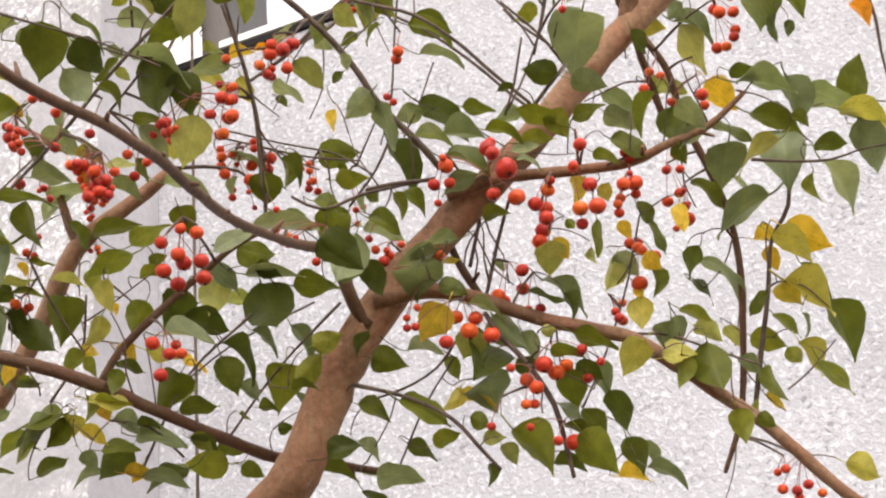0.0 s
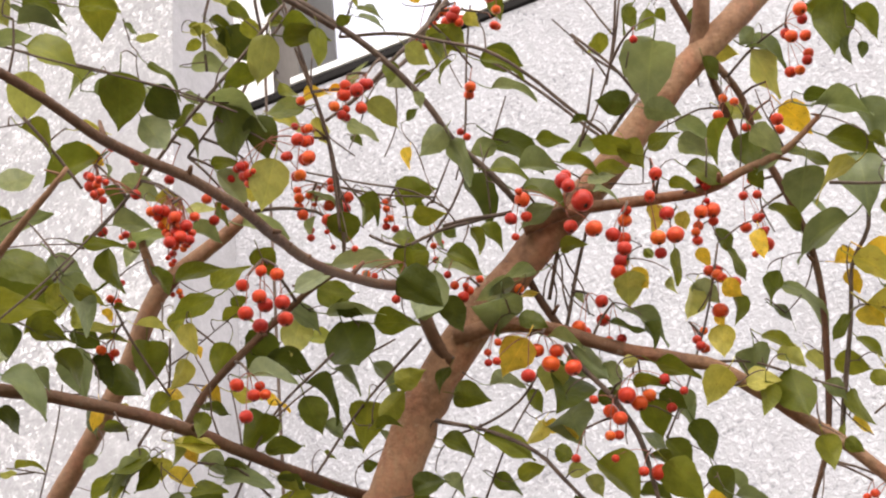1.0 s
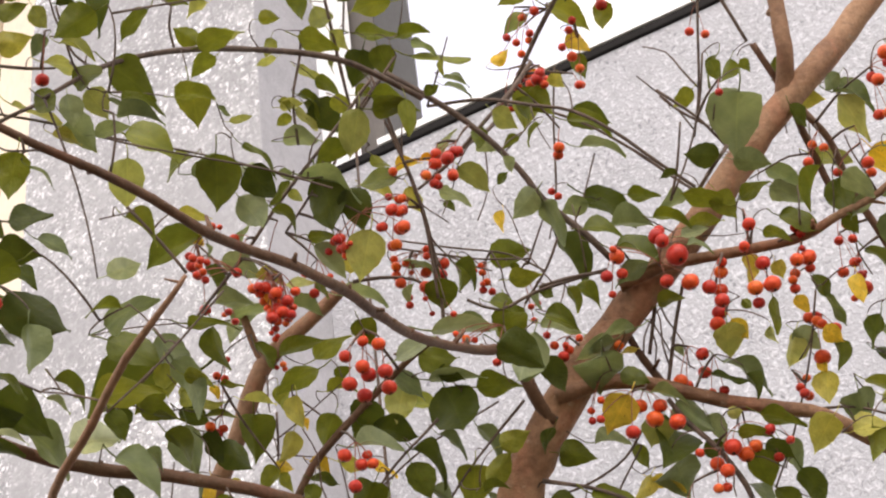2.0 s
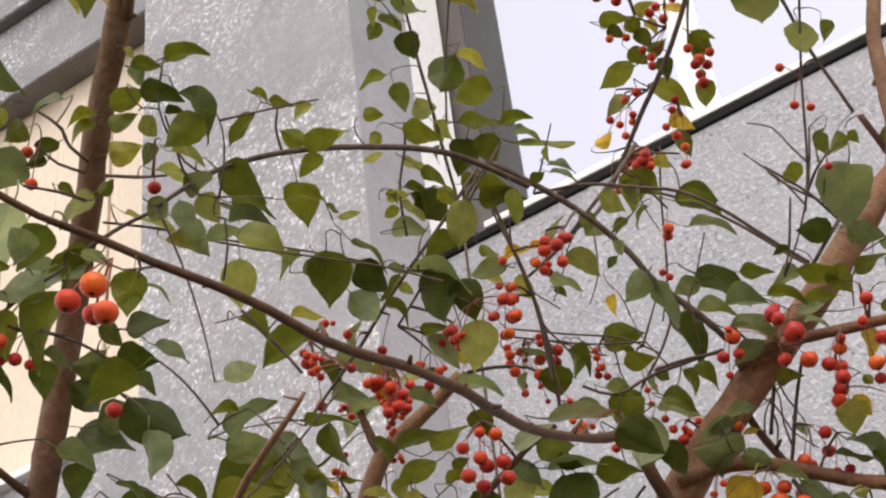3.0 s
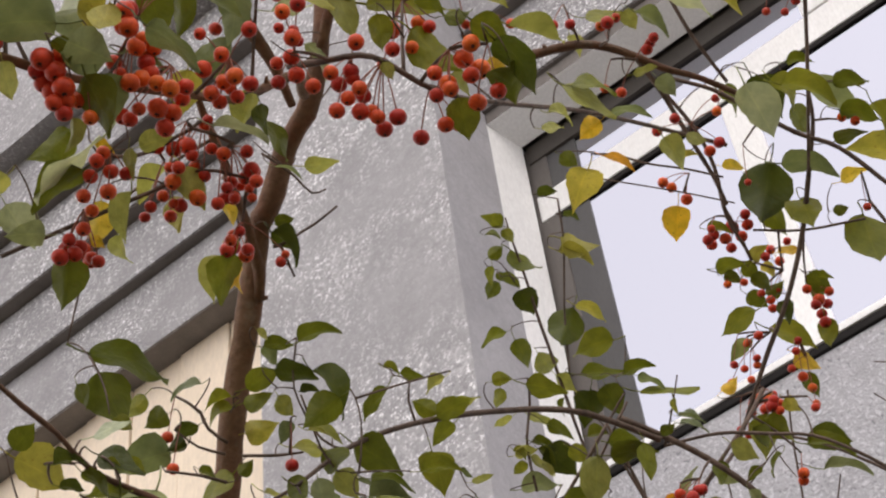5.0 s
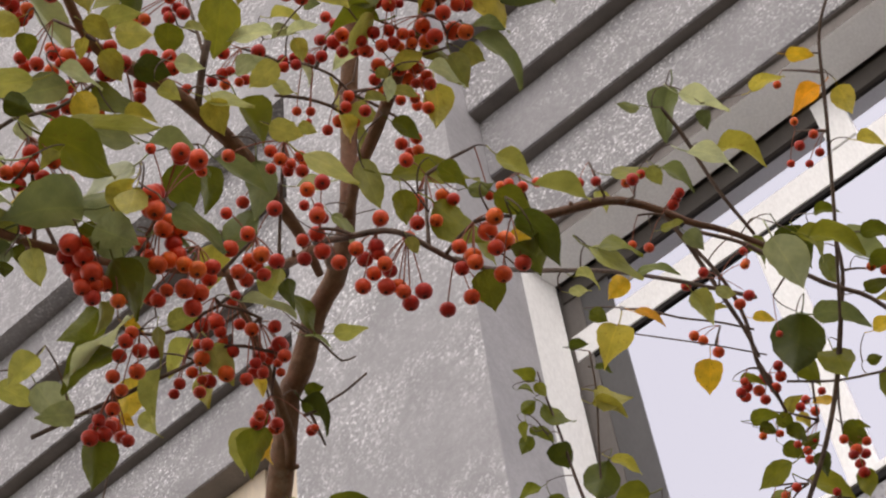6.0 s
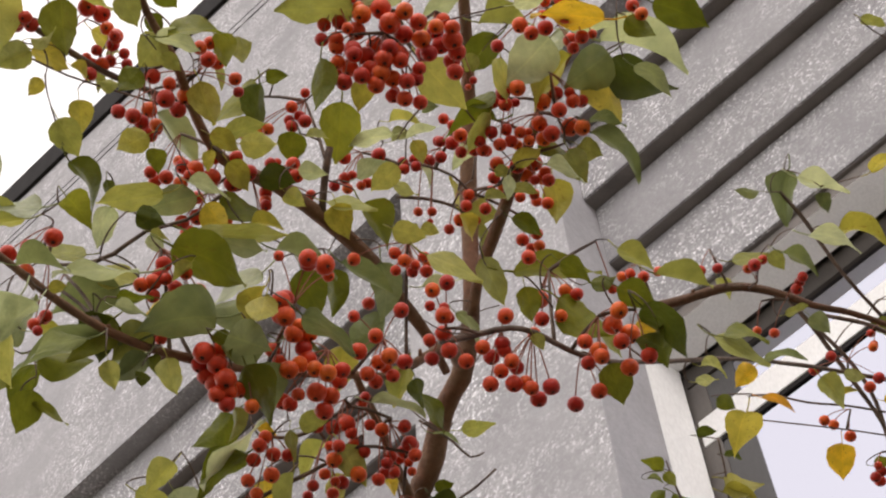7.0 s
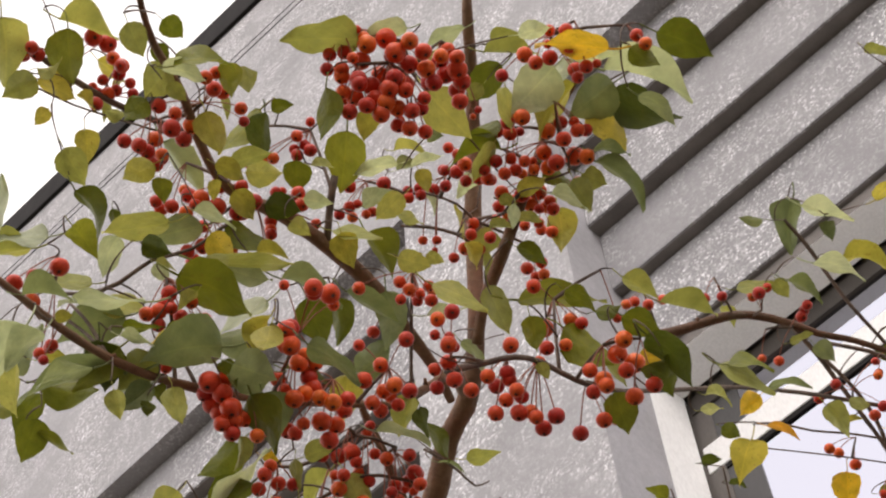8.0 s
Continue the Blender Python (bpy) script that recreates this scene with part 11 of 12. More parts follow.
cluster(young_tree, (-0.434, 0.499, 2.059), (-0.438, 0.492, 2.042, 0.0063), (-0.444, 0.483, 2.031, 0.0058), (-0.450, 0.505, 2.039, 0.0054), (-0.433, 0.495, 2.026, 0.0058))
cluster(young_tree, (-0.679, 0.731, 2.657), (-0.690, 0.731, 2.653, 0.0082), (-0.676, 0.734, 2.633, 0.0070), (-0.681, 0.716, 2.629, 0.0065))
cluster(young_tree, (-0.757, 0.638, 2.663), (-0.773, 0.637, 2.639, 0.0082), (-0.773, 0.647, 2.633, 0.0066))
cluster(young_tree, (-0.710, 0.833, 2.706), (-0.713, 0.818, 2.717, 0.0053))
cluster(young_tree, (-0.843, 0.812, 2.631), (-0.861, 0.821, 2.598, 0.0059))
cluster(young_tree, (-0.840, 0.817, 2.598), (-0.858, 0.826, 2.562, 0.0058))
cluster(young_tree, (-0.770, 0.887, 2.604), (-0.784, 0.902, 2.565, 0.0064))
cluster(young_tree, (-0.872, 0.845, 2.418), (-0.874, 0.819, 2.397, 0.0067), (-0.892, 0.834, 2.395, 0.0068), (-0.877, 0.839, 2.391, 0.0060), (-0.871, 0.850, 2.388, 0.0049))
cluster(young_tree, (-0.830, 0.908, 2.399), (-0.828, 0.915, 2.387, 0.0063), (-0.832, 0.909, 2.354, 0.0073))
cluster(tree, (-0.483, 1.387, 3.047), (-0.507, 1.366, 3.026, 0.0067), (-0.523, 1.391, 3.041, 0.0075), (-0.500, 1.380, 3.025, 0.0074), (-0.491, 1.390, 3.047, 0.0090), (-0.505, 1.404, 3.031, 0.0068), (-0.484, 1.393, 3.027, 0.0074), (-0.468, 1.380, 3.025, 0.0074), (-0.463, 1.370, 3.032, 0.0066))
cluster(tree, (-0.490, 1.516, 3.064), (-0.490, 1.498, 3.089, 0.0063), (-0.461, 1.482, 3.070, 0.0054), (-0.485, 1.501, 3.066, 0.0063), (-0.497, 1.490, 3.075, 0.0063), (-0.505, 1.520, 3.043, 0.0055), (-0.525, 1.511, 3.044, 0.0055), (-0.518, 1.517, 3.032, 0.0062))
cluster(tree, (-0.532, 1.470, 3.079), (-0.550, 1.472, 3.050, 0.0054), (-0.532, 1.483, 3.049, 0.0054))
cluster(tree, (-0.505, 1.510, 3.055), (-0.520, 1.519, 3.019, 0.0062))
cluster(tree, (-0.476, 1.541, 3.043), (-0.473, 1.528, 3.026, 0.0062), (-0.467, 1.540, 3.011, 0.0082), (-0.452, 1.544, 3.018, 0.0062), (-0.467, 1.569, 3.025, 0.0071), (-0.472, 1.538, 3.005, 0.0070))
cluster(tree, (-0.467, 1.552, 3.041), (-0.478, 1.569, 3.000, 0.0078), (-0.480, 1.574, 3.020, 0.0071))
cluster(tree, (-0.544, 1.548, 3.014), (-0.555, 1.535, 3.007, 0.0063), (-0.575, 1.542, 3.011, 0.0063))
cluster(tree, (-0.579, 1.531, 3.024), (-0.600, 1.540, 2.990, 0.0055))
cluster(tree, (-0.569, 1.531, 3.012), (-0.588, 1.539, 2.974, 0.0054), (-0.568, 1.539, 2.979, 0.0054), (-0.573, 1.546, 2.975, 0.0054))
cluster(tree, (-0.571, 1.536, 2.993), (-0.586, 1.545, 2.958, 0.0054), (-0.613, 1.548, 2.972, 0.0063))
cluster(tree, (-0.520, 1.569, 2.995), (-0.534, 1.583, 2.953, 0.0070), (-0.519, 1.566, 2.994, 0.0055))
cluster(tree, (-0.518, 1.576, 2.974), (-0.529, 1.589, 2.935, 0.0062), (-0.524, 1.561, 2.976, 0.0054), (-0.538, 1.564, 2.957, 0.0054))
cluster(tree, (-0.529, 1.603, 2.976), (-0.542, 1.621, 2.937, 0.0055))
cluster(tree, (-0.573, 1.543, 2.932), (-0.579, 1.531, 2.912, 0.0076), (-0.575, 1.548, 2.917, 0.0069), (-0.603, 1.555, 2.920, 0.0069), (-0.577, 1.535, 2.896, 0.0068), (-0.565, 1.557, 2.912, 0.0061), (-0.570, 1.557, 2.929, 0.0062))
cluster(tree, (-0.602, 1.538, 2.937), (-0.621, 1.550, 2.900, 0.0054))
cluster(tree, (-0.594, 1.537, 2.924), (-0.612, 1.548, 2.884, 0.0053), (-0.590, 1.537, 2.914, 0.0069))
cluster(tree, (-0.375, 1.624, 2.985), (-0.385, 1.586, 2.979, 0.0058), (-0.396, 1.646, 2.966, 0.0063), (-0.376, 1.640, 2.946, 0.0059))
cluster(tree, (-0.311, 1.379, 3.087), (-0.310, 1.366, 3.080, 0.0059), (-0.298, 1.368, 3.064, 0.0059))
cluster(tree, (-0.327, 1.418, 3.039), (-0.341, 1.435, 3.000, 0.0052))
cluster(tree, (-0.721, 1.318, 2.487), (-0.745, 1.317, 2.464, 0.0071), (-0.725, 1.315, 2.443, 0.0076), (-0.726, 1.328, 2.440, 0.0083))
cluster(tree, (-0.705, 1.319, 2.473), (-0.707, 1.329, 2.437, 0.0082), (-0.709, 1.324, 2.468, 0.0074))
cluster(tree, (-0.733, 1.309, 2.468), (-0.743, 1.318, 2.431, 0.0082), (-0.722, 1.315, 2.472, 0.0061))
cluster(tree, (-0.735, 1.336, 2.478), (-0.747, 1.353, 2.435, 0.0084), (-0.720, 1.357, 2.436, 0.0084))
cluster(tree, (-0.766, 1.359, 2.390), (-0.780, 1.359, 2.380, 0.0077), (-0.763, 1.375, 2.381, 0.0056), (-0.768, 1.371, 2.370, 0.0071), (-0.756, 1.373, 2.368, 0.0062), (-0.770, 1.358, 2.341, 0.0073))
cluster(tree, (-0.918, 1.342, 2.472), (-0.929, 1.336, 2.459, 0.0059), (-0.929, 1.350, 2.457, 0.0059), (-0.922, 1.350, 2.460, 0.0052), (-0.890, 1.310, 2.491, 0.0045), (-0.908, 1.321, 2.507, 0.0046))
cluster(tree, (-0.585, 1.312, 2.664), (-0.604, 1.297, 2.646, 0.0063), (-0.584, 1.300, 2.641, 0.0063), (-0.604, 1.322, 2.657, 0.0058), (-0.626, 1.311, 2.638, 0.0057), (-0.602, 1.327, 2.638, 0.0057))
cluster(tree, (-0.601, 1.297, 2.659), (-0.614, 1.305, 2.617, 0.0056))
cluster(tree, (-0.651, 1.317, 2.622), (-0.664, 1.317, 2.627, 0.0051), (-0.672, 1.318, 2.618, 0.0070), (-0.662, 1.319, 2.613, 0.0064), (-0.687, 1.319, 2.603, 0.0057), (-0.672, 1.329, 2.599, 0.0076))
cluster(tree, (-0.669, 1.316, 2.617), (-0.682, 1.327, 2.580, 0.0063))
cluster(tree, (-0.684, 1.386, 2.603), (-0.710, 1.382, 2.596, 0.0059), (-0.699, 1.385, 2.597, 0.0049), (-0.714, 1.388, 2.589, 0.0059), (-0.704, 1.377, 2.569, 0.0065), (-0.712, 1.408, 2.570, 0.0046), (-0.667, 1.373, 2.586, 0.0045), (-0.667, 1.411, 2.597, 0.0072), (-0.671, 1.410, 2.583, 0.0072))
cluster(tree, (-0.696, 1.386, 2.597), (-0.708, 1.400, 2.554, 0.0046), (-0.682, 1.391, 2.562, 0.0071), (-0.685, 1.402, 2.588, 0.0066))
cluster(tree, (-0.640, 1.463, 2.617), (-0.641, 1.452, 2.596, 0.0043), (-0.640, 1.458, 2.586, 0.0047), (-0.642, 1.473, 2.582, 0.0047), (-0.647, 1.461, 2.580, 0.0047))
cluster(tree, (-0.609, 1.486, 2.605), (-0.611, 1.502, 2.564, 0.0040))
cluster(tree, (-0.876, 1.247, 2.625), (-0.886, 1.247, 2.613, 0.0052), (-0.888, 1.255, 2.605, 0.0072), (-0.873, 1.248, 2.603, 0.0052), (-0.888, 1.265, 2.599, 0.0059))
cluster(tree, (-0.886, 1.270, 2.608), (-0.895, 1.286, 2.568, 0.0066))
cluster(tree, (-0.872, 1.287, 2.610), (-0.879, 1.306, 2.569, 0.0046))
cluster(tree, (-0.726, 1.294, 2.601), (-0.723, 1.289, 2.586, 0.0063), (-0.716, 1.287, 2.571, 0.0063), (-0.736, 1.299, 2.594, 0.0051))
cluster(tree, (-0.778, 1.257, 2.616), (-0.795, 1.262, 2.581, 0.0057))
cluster(tree, (-0.806, 1.238, 2.594), (-0.822, 1.242, 2.561, 0.0057))
cluster(tree, (-0.758, 1.288, 2.598), (-0.772, 1.296, 2.568, 0.0057))
cluster(tree, (-0.755, 1.294, 2.576), (-0.767, 1.302, 2.543, 0.0057), (-0.746, 1.291, 2.546, 0.0050))
cluster(tree, (-0.771, 1.246, 2.540), (-0.790, 1.245, 2.530, 0.0068), (-0.776, 1.243, 2.516, 0.0067), (-0.791, 1.235, 2.526, 0.0055), (-0.770, 1.254, 2.510, 0.0068), (-0.776, 1.253, 2.498, 0.0073), (-0.767, 1.265, 2.526, 0.0056))
cluster(tree, (-0.776, 1.238, 2.529), (-0.784, 1.246, 2.491, 0.0067), (-0.784, 1.256, 2.508, 0.0062), (-0.769, 1.258, 2.495, 0.0055))
cluster(tree, (-0.526, 1.466, 2.754), (-0.528, 1.458, 2.721, 0.0068), (-0.534, 1.467, 2.719, 0.0062))
cluster(tree, (-0.520, 1.424, 2.817), (-0.526, 1.424, 2.798, 0.0076), (-0.521, 1.421, 2.802, 0.0062), (-0.521, 1.430, 2.792, 0.0055))
cluster(tree, (-0.491, 1.448, 2.805), (-0.488, 1.452, 2.789, 0.0055))
cluster(tree, (-0.348, 1.475, 2.561), (-0.343, 1.462, 2.531, 0.0072))
cluster(tree, (-0.322, 1.406, 2.676), (-0.325, 1.407, 2.661, 0.0045))
cluster(tree, (-0.436, 1.438, 2.509), (-0.413, 1.425, 2.503, 0.0117), (-0.475, 1.423, 2.527, 0.0084), (-0.426, 1.411, 2.524, 0.0083), (-0.421, 1.411, 2.516, 0.0074), (-0.417, 1.463, 2.492, 0.0094), (-0.433, 1.437, 2.486, 0.0074), (-0.423, 1.414, 2.531, 0.0062))
cluster(tree, (-0.473, 1.420, 2.540), (-0.491, 1.426, 2.511, 0.0069))
cluster(tree, (-0.381, 1.474, 2.516), (-0.390, 1.488, 2.506, 0.0076), (-0.402, 1.476, 2.486, 0.0081), (-0.397, 1.498, 2.492, 0.0076))
cluster(tree, (-0.356, 1.471, 2.512), (-0.358, 1.483, 2.470, 0.0084), (-0.341, 1.486, 2.469, 0.0093), (-0.345, 1.485, 2.496, 0.0081), (-0.354, 1.465, 2.510, 0.0056))
cluster(tree, (-0.384, 1.463, 2.498), (-0.391, 1.470, 2.462, 0.0080))
cluster(tree, (-0.395, 1.491, 2.508), (-0.406, 1.506, 2.472, 0.0085))
cluster(tree, (-0.401, 1.492, 2.494), (-0.411, 1.506, 2.460, 0.0085))
cluster(tree, (-0.308, 1.514, 2.518), (-0.313, 1.498, 2.493, 0.0075), (-0.305, 1.515, 2.502, 0.0089), (-0.325, 1.529, 2.498, 0.0057), (-0.328, 1.524, 2.478, 0.0057), (-0.326, 1.515, 2.483, 0.0050), (-0.308, 1.509, 2.538, 0.0058), (-0.305, 1.513, 2.531, 0.0051))
cluster(tree, (-0.345, 1.490, 2.548), (-0.361, 1.493, 2.526, 0.0057))
cluster(tree, (-0.327, 1.592, 2.484), (-0.336, 1.588, 2.478, 0.0065), (-0.328, 1.586, 2.469, 0.0065), (-0.317, 1.612, 2.469, 0.0072), (-0.324, 1.586, 2.464, 0.0058), (-0.338, 1.611, 2.441, 0.0092), (-0.328, 1.590, 2.477, 0.0059))
cluster(tree, (-0.373, 1.609, 2.438), (-0.366, 1.610, 2.407, 0.0058), (-0.369, 1.611, 2.416, 0.0052), (-0.361, 1.615, 2.426, 0.0049), (-0.367, 1.631, 2.414, 0.0059))
cluster(tree, (-0.181, 1.482, 2.673), (-0.179, 1.484, 2.655, 0.0072), (-0.165, 1.483, 2.649, 0.0065), (-0.162, 1.469, 2.673, 0.0078), (-0.164, 1.485, 2.672, 0.0059))
cluster(tree, (-0.185, 1.504, 2.669), (-0.193, 1.519, 2.638, 0.0066), (-0.183, 1.516, 2.634, 0.0059), (-0.169, 1.504, 2.642, 0.0059), (-0.172, 1.504, 2.634, 0.0059), (-0.185, 1.493, 2.668, 0.0059))
cluster(tree, (-0.262, 1.541, 2.666), (-0.273, 1.546, 2.655, 0.0054), (-0.263, 1.552, 2.650, 0.0054), (-0.280, 1.532, 2.625, 0.0060), (-0.282, 1.547, 2.623, 0.0060))
cluster(tree, (-0.224, 1.542, 2.654), (-0.224, 1.555, 2.612, 0.0073))
cluster(tree, (-0.228, 1.571, 2.651), (-0.228, 1.586, 2.620, 0.0061), (-0.259, 1.565, 2.622, 0.0054))
cluster(tree, (-0.275, 1.593, 2.589), (-0.271, 1.595, 2.576, 0.0060), (-0.282, 1.583, 2.551, 0.0053), (-0.270, 1.598, 2.557, 0.0053))
cluster(tree, (-0.284, 1.609, 2.577), (-0.294, 1.624, 2.538, 0.0067), (-0.277, 1.607, 2.534, 0.0060))
cluster(tree, (-0.273, 1.624, 2.555), (-0.279, 1.639, 2.519, 0.0088), (-0.277, 1.624, 2.526, 0.0060))
cluster(tree, (-0.451, 1.519, 2.455), (-0.437, 1.516, 2.439, 0.0073), (-0.447, 1.544, 2.434, 0.0074), (-0.469, 1.527, 2.424, 0.0079), (-0.466, 1.537, 2.422, 0.0064))
cluster(tree, (-0.431, 1.534, 2.444), (-0.432, 1.548, 2.408, 0.0057))
cluster(tree, (-0.495, 1.486, 2.406), (-0.508, 1.498, 2.396, 0.0078), (-0.487, 1.497, 2.388, 0.0078), (-0.496, 1.500, 2.377, 0.0096), (-0.472, 1.496, 2.363, 0.0089))
cluster(tree, (-0.504, 1.471, 2.399), (-0.514, 1.478, 2.359, 0.0077), (-0.541, 1.466, 2.379, 0.0046))
cluster(tree, (-0.537, 1.470, 2.423), (-0.555, 1.479, 2.388, 0.0044))
cluster(tree, (-0.428, 1.552, 2.368), (-0.434, 1.538, 2.338, 0.0093), (-0.428, 1.558, 2.336, 0.0088), (-0.420, 1.571, 2.348, 0.0076), (-0.395, 1.545, 2.347, 0.0062), (-0.460, 1.559, 2.337, 0.0079))
cluster(tree, (-0.437, 1.539, 2.356), (-0.447, 1.545, 2.319, 0.0078))
cluster(tree, (-0.449, 1.538, 2.339), (-0.460, 1.544, 2.303, 0.0056), (-0.455, 1.558, 2.308, 0.0056), (-0.468, 1.534, 2.342, 0.0050))
cluster(tree, (-0.401, 1.568, 2.375), (-0.403, 1.586, 2.335, 0.0057), (-0.380, 1.556, 2.334, 0.0047))
cluster(tree, (-0.435, 1.588, 2.295), (-0.432, 1.605, 2.278, 0.0098), (-0.440, 1.573, 2.269, 0.0056), (-0.462, 1.556, 2.283, 0.0043))
cluster(tree, (-0.485, 1.547, 2.320), (-0.501, 1.550, 2.292, 0.0050))
cluster(tree, (-0.559, 1.463, 2.484), (-0.564, 1.454, 2.457, 0.0063), (-0.559, 1.458, 2.465, 0.0057), (-0.537, 1.467, 2.462, 0.0063))
cluster(tree, (-0.522, 1.481, 2.500), (-0.518, 1.496, 2.472, 0.0064))
cluster(tree, (-0.610, 1.418, 2.496), (-0.626, 1.423, 2.460, 0.0050), (-0.655, 1.406, 2.484, 0.0044), (-0.656, 1.421, 2.490, 0.0045))
cluster(tree, (-0.249, 1.766, 2.278), (-0.250, 1.767, 2.264, 0.0050), (-0.260, 1.772, 2.264, 0.0047))
cluster(tree, (-0.232, 1.777, 2.276), (-0.250, 1.761, 2.261, 0.0050), (-0.257, 1.762, 2.240, 0.0060), (-0.233, 1.788, 2.249, 0.0061), (-0.220, 1.783, 2.234, 0.0054), (-0.245, 1.780, 2.242, 0.0060), (-0.245, 1.787, 2.237, 0.0054))
cluster(young_tree, (-0.673, 0.557, 2.544), (-0.696, 0.563, 2.523, 0.0064), (-0.692, 0.555, 2.505, 0.0068), (-0.686, 0.563, 2.510, 0.0063), (-0.691, 0.583, 2.525, 0.0054), (-0.684, 0.566, 2.519, 0.0058), (-0.671, 0.557, 2.521, 0.0058), (-0.683, 0.583, 2.515, 0.0054), (-0.681, 0.553, 2.514, 0.0053))
cluster(young_tree, (-0.619, 0.671, 2.580), (-0.630, 0.672, 2.573, 0.0051), (-0.620, 0.659, 2.549, 0.0050), (-0.629, 0.687, 2.567, 0.0056), (-0.621, 0.670, 2.569, 0.0046), (-0.601, 0.700, 2.550, 0.0035))
cluster(tree, (-0.254, 1.221, 3.157), (-0.285, 1.204, 3.139, 0.0065), (-0.264, 1.200, 3.136, 0.0058), (-0.273, 1.228, 3.138, 0.0058), (-0.289, 1.226, 3.129, 0.0051))
cluster(tree, (-0.255, 1.162, 3.222), (-0.268, 1.163, 3.206, 0.0051))
cluster(tree, (-0.284, 1.210, 3.175), (-0.308, 1.223, 3.146, 0.0051), (-0.277, 1.197, 3.174, 0.0051))
cluster(tree, (-0.397, 1.251, 3.103), (-0.405, 1.235, 3.079, 0.0047), (-0.412, 1.249, 3.077, 0.0051))
cluster(tree, (-0.414, 1.302, 3.063), (-0.431, 1.323, 3.025, 0.0044))
cluster(tree, (-0.784, 1.245, 2.548), (-0.802, 1.240, 2.531, 0.0056), (-0.799, 1.248, 2.528, 0.0053), (-0.792, 1.253, 2.533, 0.0050), (-0.783, 1.249, 2.519, 0.0055), (-0.803, 1.261, 2.527, 0.0050), (-0.788, 1.264, 2.521, 0.0053), (-0.779, 1.260, 2.505, 0.0049), (-0.790, 1.255, 2.505, 0.0055))
cluster(tree, (-0.780, 1.263, 2.545), (-0.786, 1.279, 2.509, 0.0053), (-0.773, 1.269, 2.511, 0.0043))
cluster(tree, (-0.778, 1.244, 2.537), (-0.785, 1.257, 2.493, 0.0049), (-0.795, 1.255, 2.512, 0.0043))
cluster(tree, (-0.811, 1.226, 2.548), (-0.840, 1.191, 2.559, 0.0047), (-0.842, 1.204, 2.558, 0.0047), (-0.833, 1.187, 2.533, 0.0043), (-0.831, 1.195, 2.540, 0.0043), (-0.823, 1.181, 2.543, 0.0040), (-0.833, 1.202, 2.535, 0.0043))
cluster(tree, (-0.692, 1.283, 2.602), (-0.719, 1.276, 2.576, 0.0053), (-0.725, 1.293, 2.576, 0.0057), (-0.720, 1.294, 2.566, 0.0050), (-0.678, 1.297, 2.585, 0.0053), (-0.659, 1.289, 2.594, 0.0069), (-0.655, 1.299, 2.596, 0.0063), (-0.653, 1.300, 2.576, 0.0075), (-0.675, 1.321, 2.575, 0.0069), (-0.651, 1.300, 2.612, 0.0050))
cluster(tree, (-0.605, 1.296, 2.640), (-0.608, 1.301, 2.638, 0.0076), (-0.586, 1.285, 2.624, 0.0074), (-0.581, 1.302, 2.641, 0.0063), (-0.596, 1.314, 2.624, 0.0063), (-0.616, 1.293, 2.621, 0.0056), (-0.615, 1.316, 2.622, 0.0051))
cluster(young_tree, (-0.376, 0.442, 2.767), (-0.391, 0.410, 2.766, 0.0033), (-0.391, 0.417, 2.762, 0.0049), (-0.385, 0.438, 2.749, 0.0049))
cluster(young_tree, (-0.403, 0.404, 2.778), (-0.400, 0.413, 2.734, 0.0048))
cluster(young_tree, (-0.403, 0.422, 2.740), (-0.434, 0.435, 2.741, 0.0039))
cluster(young_tree, (-0.387, 0.439, 2.742), (-0.412, 0.473, 2.725, 0.0044))
cluster(young_tree, (-0.532, 0.485, 2.884), (-0.570, 0.462, 2.862, 0.0037))
cluster(young_tree, (-0.571, 0.428, 2.771), (-0.557, 0.434, 2.761, 0.0058))
cluster(young_tree, (-0.580, 0.483, 2.805), (-0.574, 0.490, 2.836, 0.0043))
cluster(young_tree, (-0.356, 0.483, 2.779), (-0.375, 0.518, 2.737, 0.0028), (-0.369, 0.518, 2.740, 0.0033))
cluster(young_tree, (-0.509, 0.620, 2.888), (-0.534, 0.638, 2.848, 0.0032))
cluster(young_tree, (-0.427, 0.603, 2.859), (-0.447, 0.623, 2.848, 0.0056))
cluster(young_tree, (-0.387, 0.628, 2.843), (-0.398, 0.622, 2.818, 0.0036))
cluster(young_tree, (-0.397, 0.598, 2.846), (-0.417, 0.629, 2.828, 0.0049))
cluster(young_tree, (-0.365, 0.588, 2.846), (-0.392, 0.602, 2.837, 0.0043))
cluster(young_tree, (-0.350, 0.601, 2.832), (-0.354, 0.630, 2.838, 0.0049), (-0.352, 0.643, 2.836, 0.0061))
cluster(young_tree, (-0.309, 0.547, 2.823), (-0.311, 0.548, 2.811, 0.0040), (-0.301, 0.539, 2.808, 0.0051), (-0.290, 0.546, 2.801, 0.0062))
cluster(young_tree, (-0.284, 0.553, 2.820), (-0.291, 0.582, 2.792, 0.0040))
cluster(young_tree, (-0.530, 0.477, 2.569), (-0.520, 0.453, 2.597, 0.0041), (-0.505, 0.488, 2.589, 0.0046))
cluster(young_tree, (-0.535, 0.478, 2.555), (-0.563, 0.486, 2.555, 0.0062))
cluster(young_tree, (-0.591, 0.601, 2.622), (-0.615, 0.603, 2.615, 0.0056))
cluster(young_tree, (-0.516, 0.549, 2.572), (-0.518, 0.525, 2.586, 0.0047))
cluster(young_tree, (-0.576, 0.618, 2.783), (-0.602, 0.623, 2.778, 0.0062))
cluster(young_tree, (-0.493, 0.562, 2.693), (-0.499, 0.590, 2.697, 0.0040))
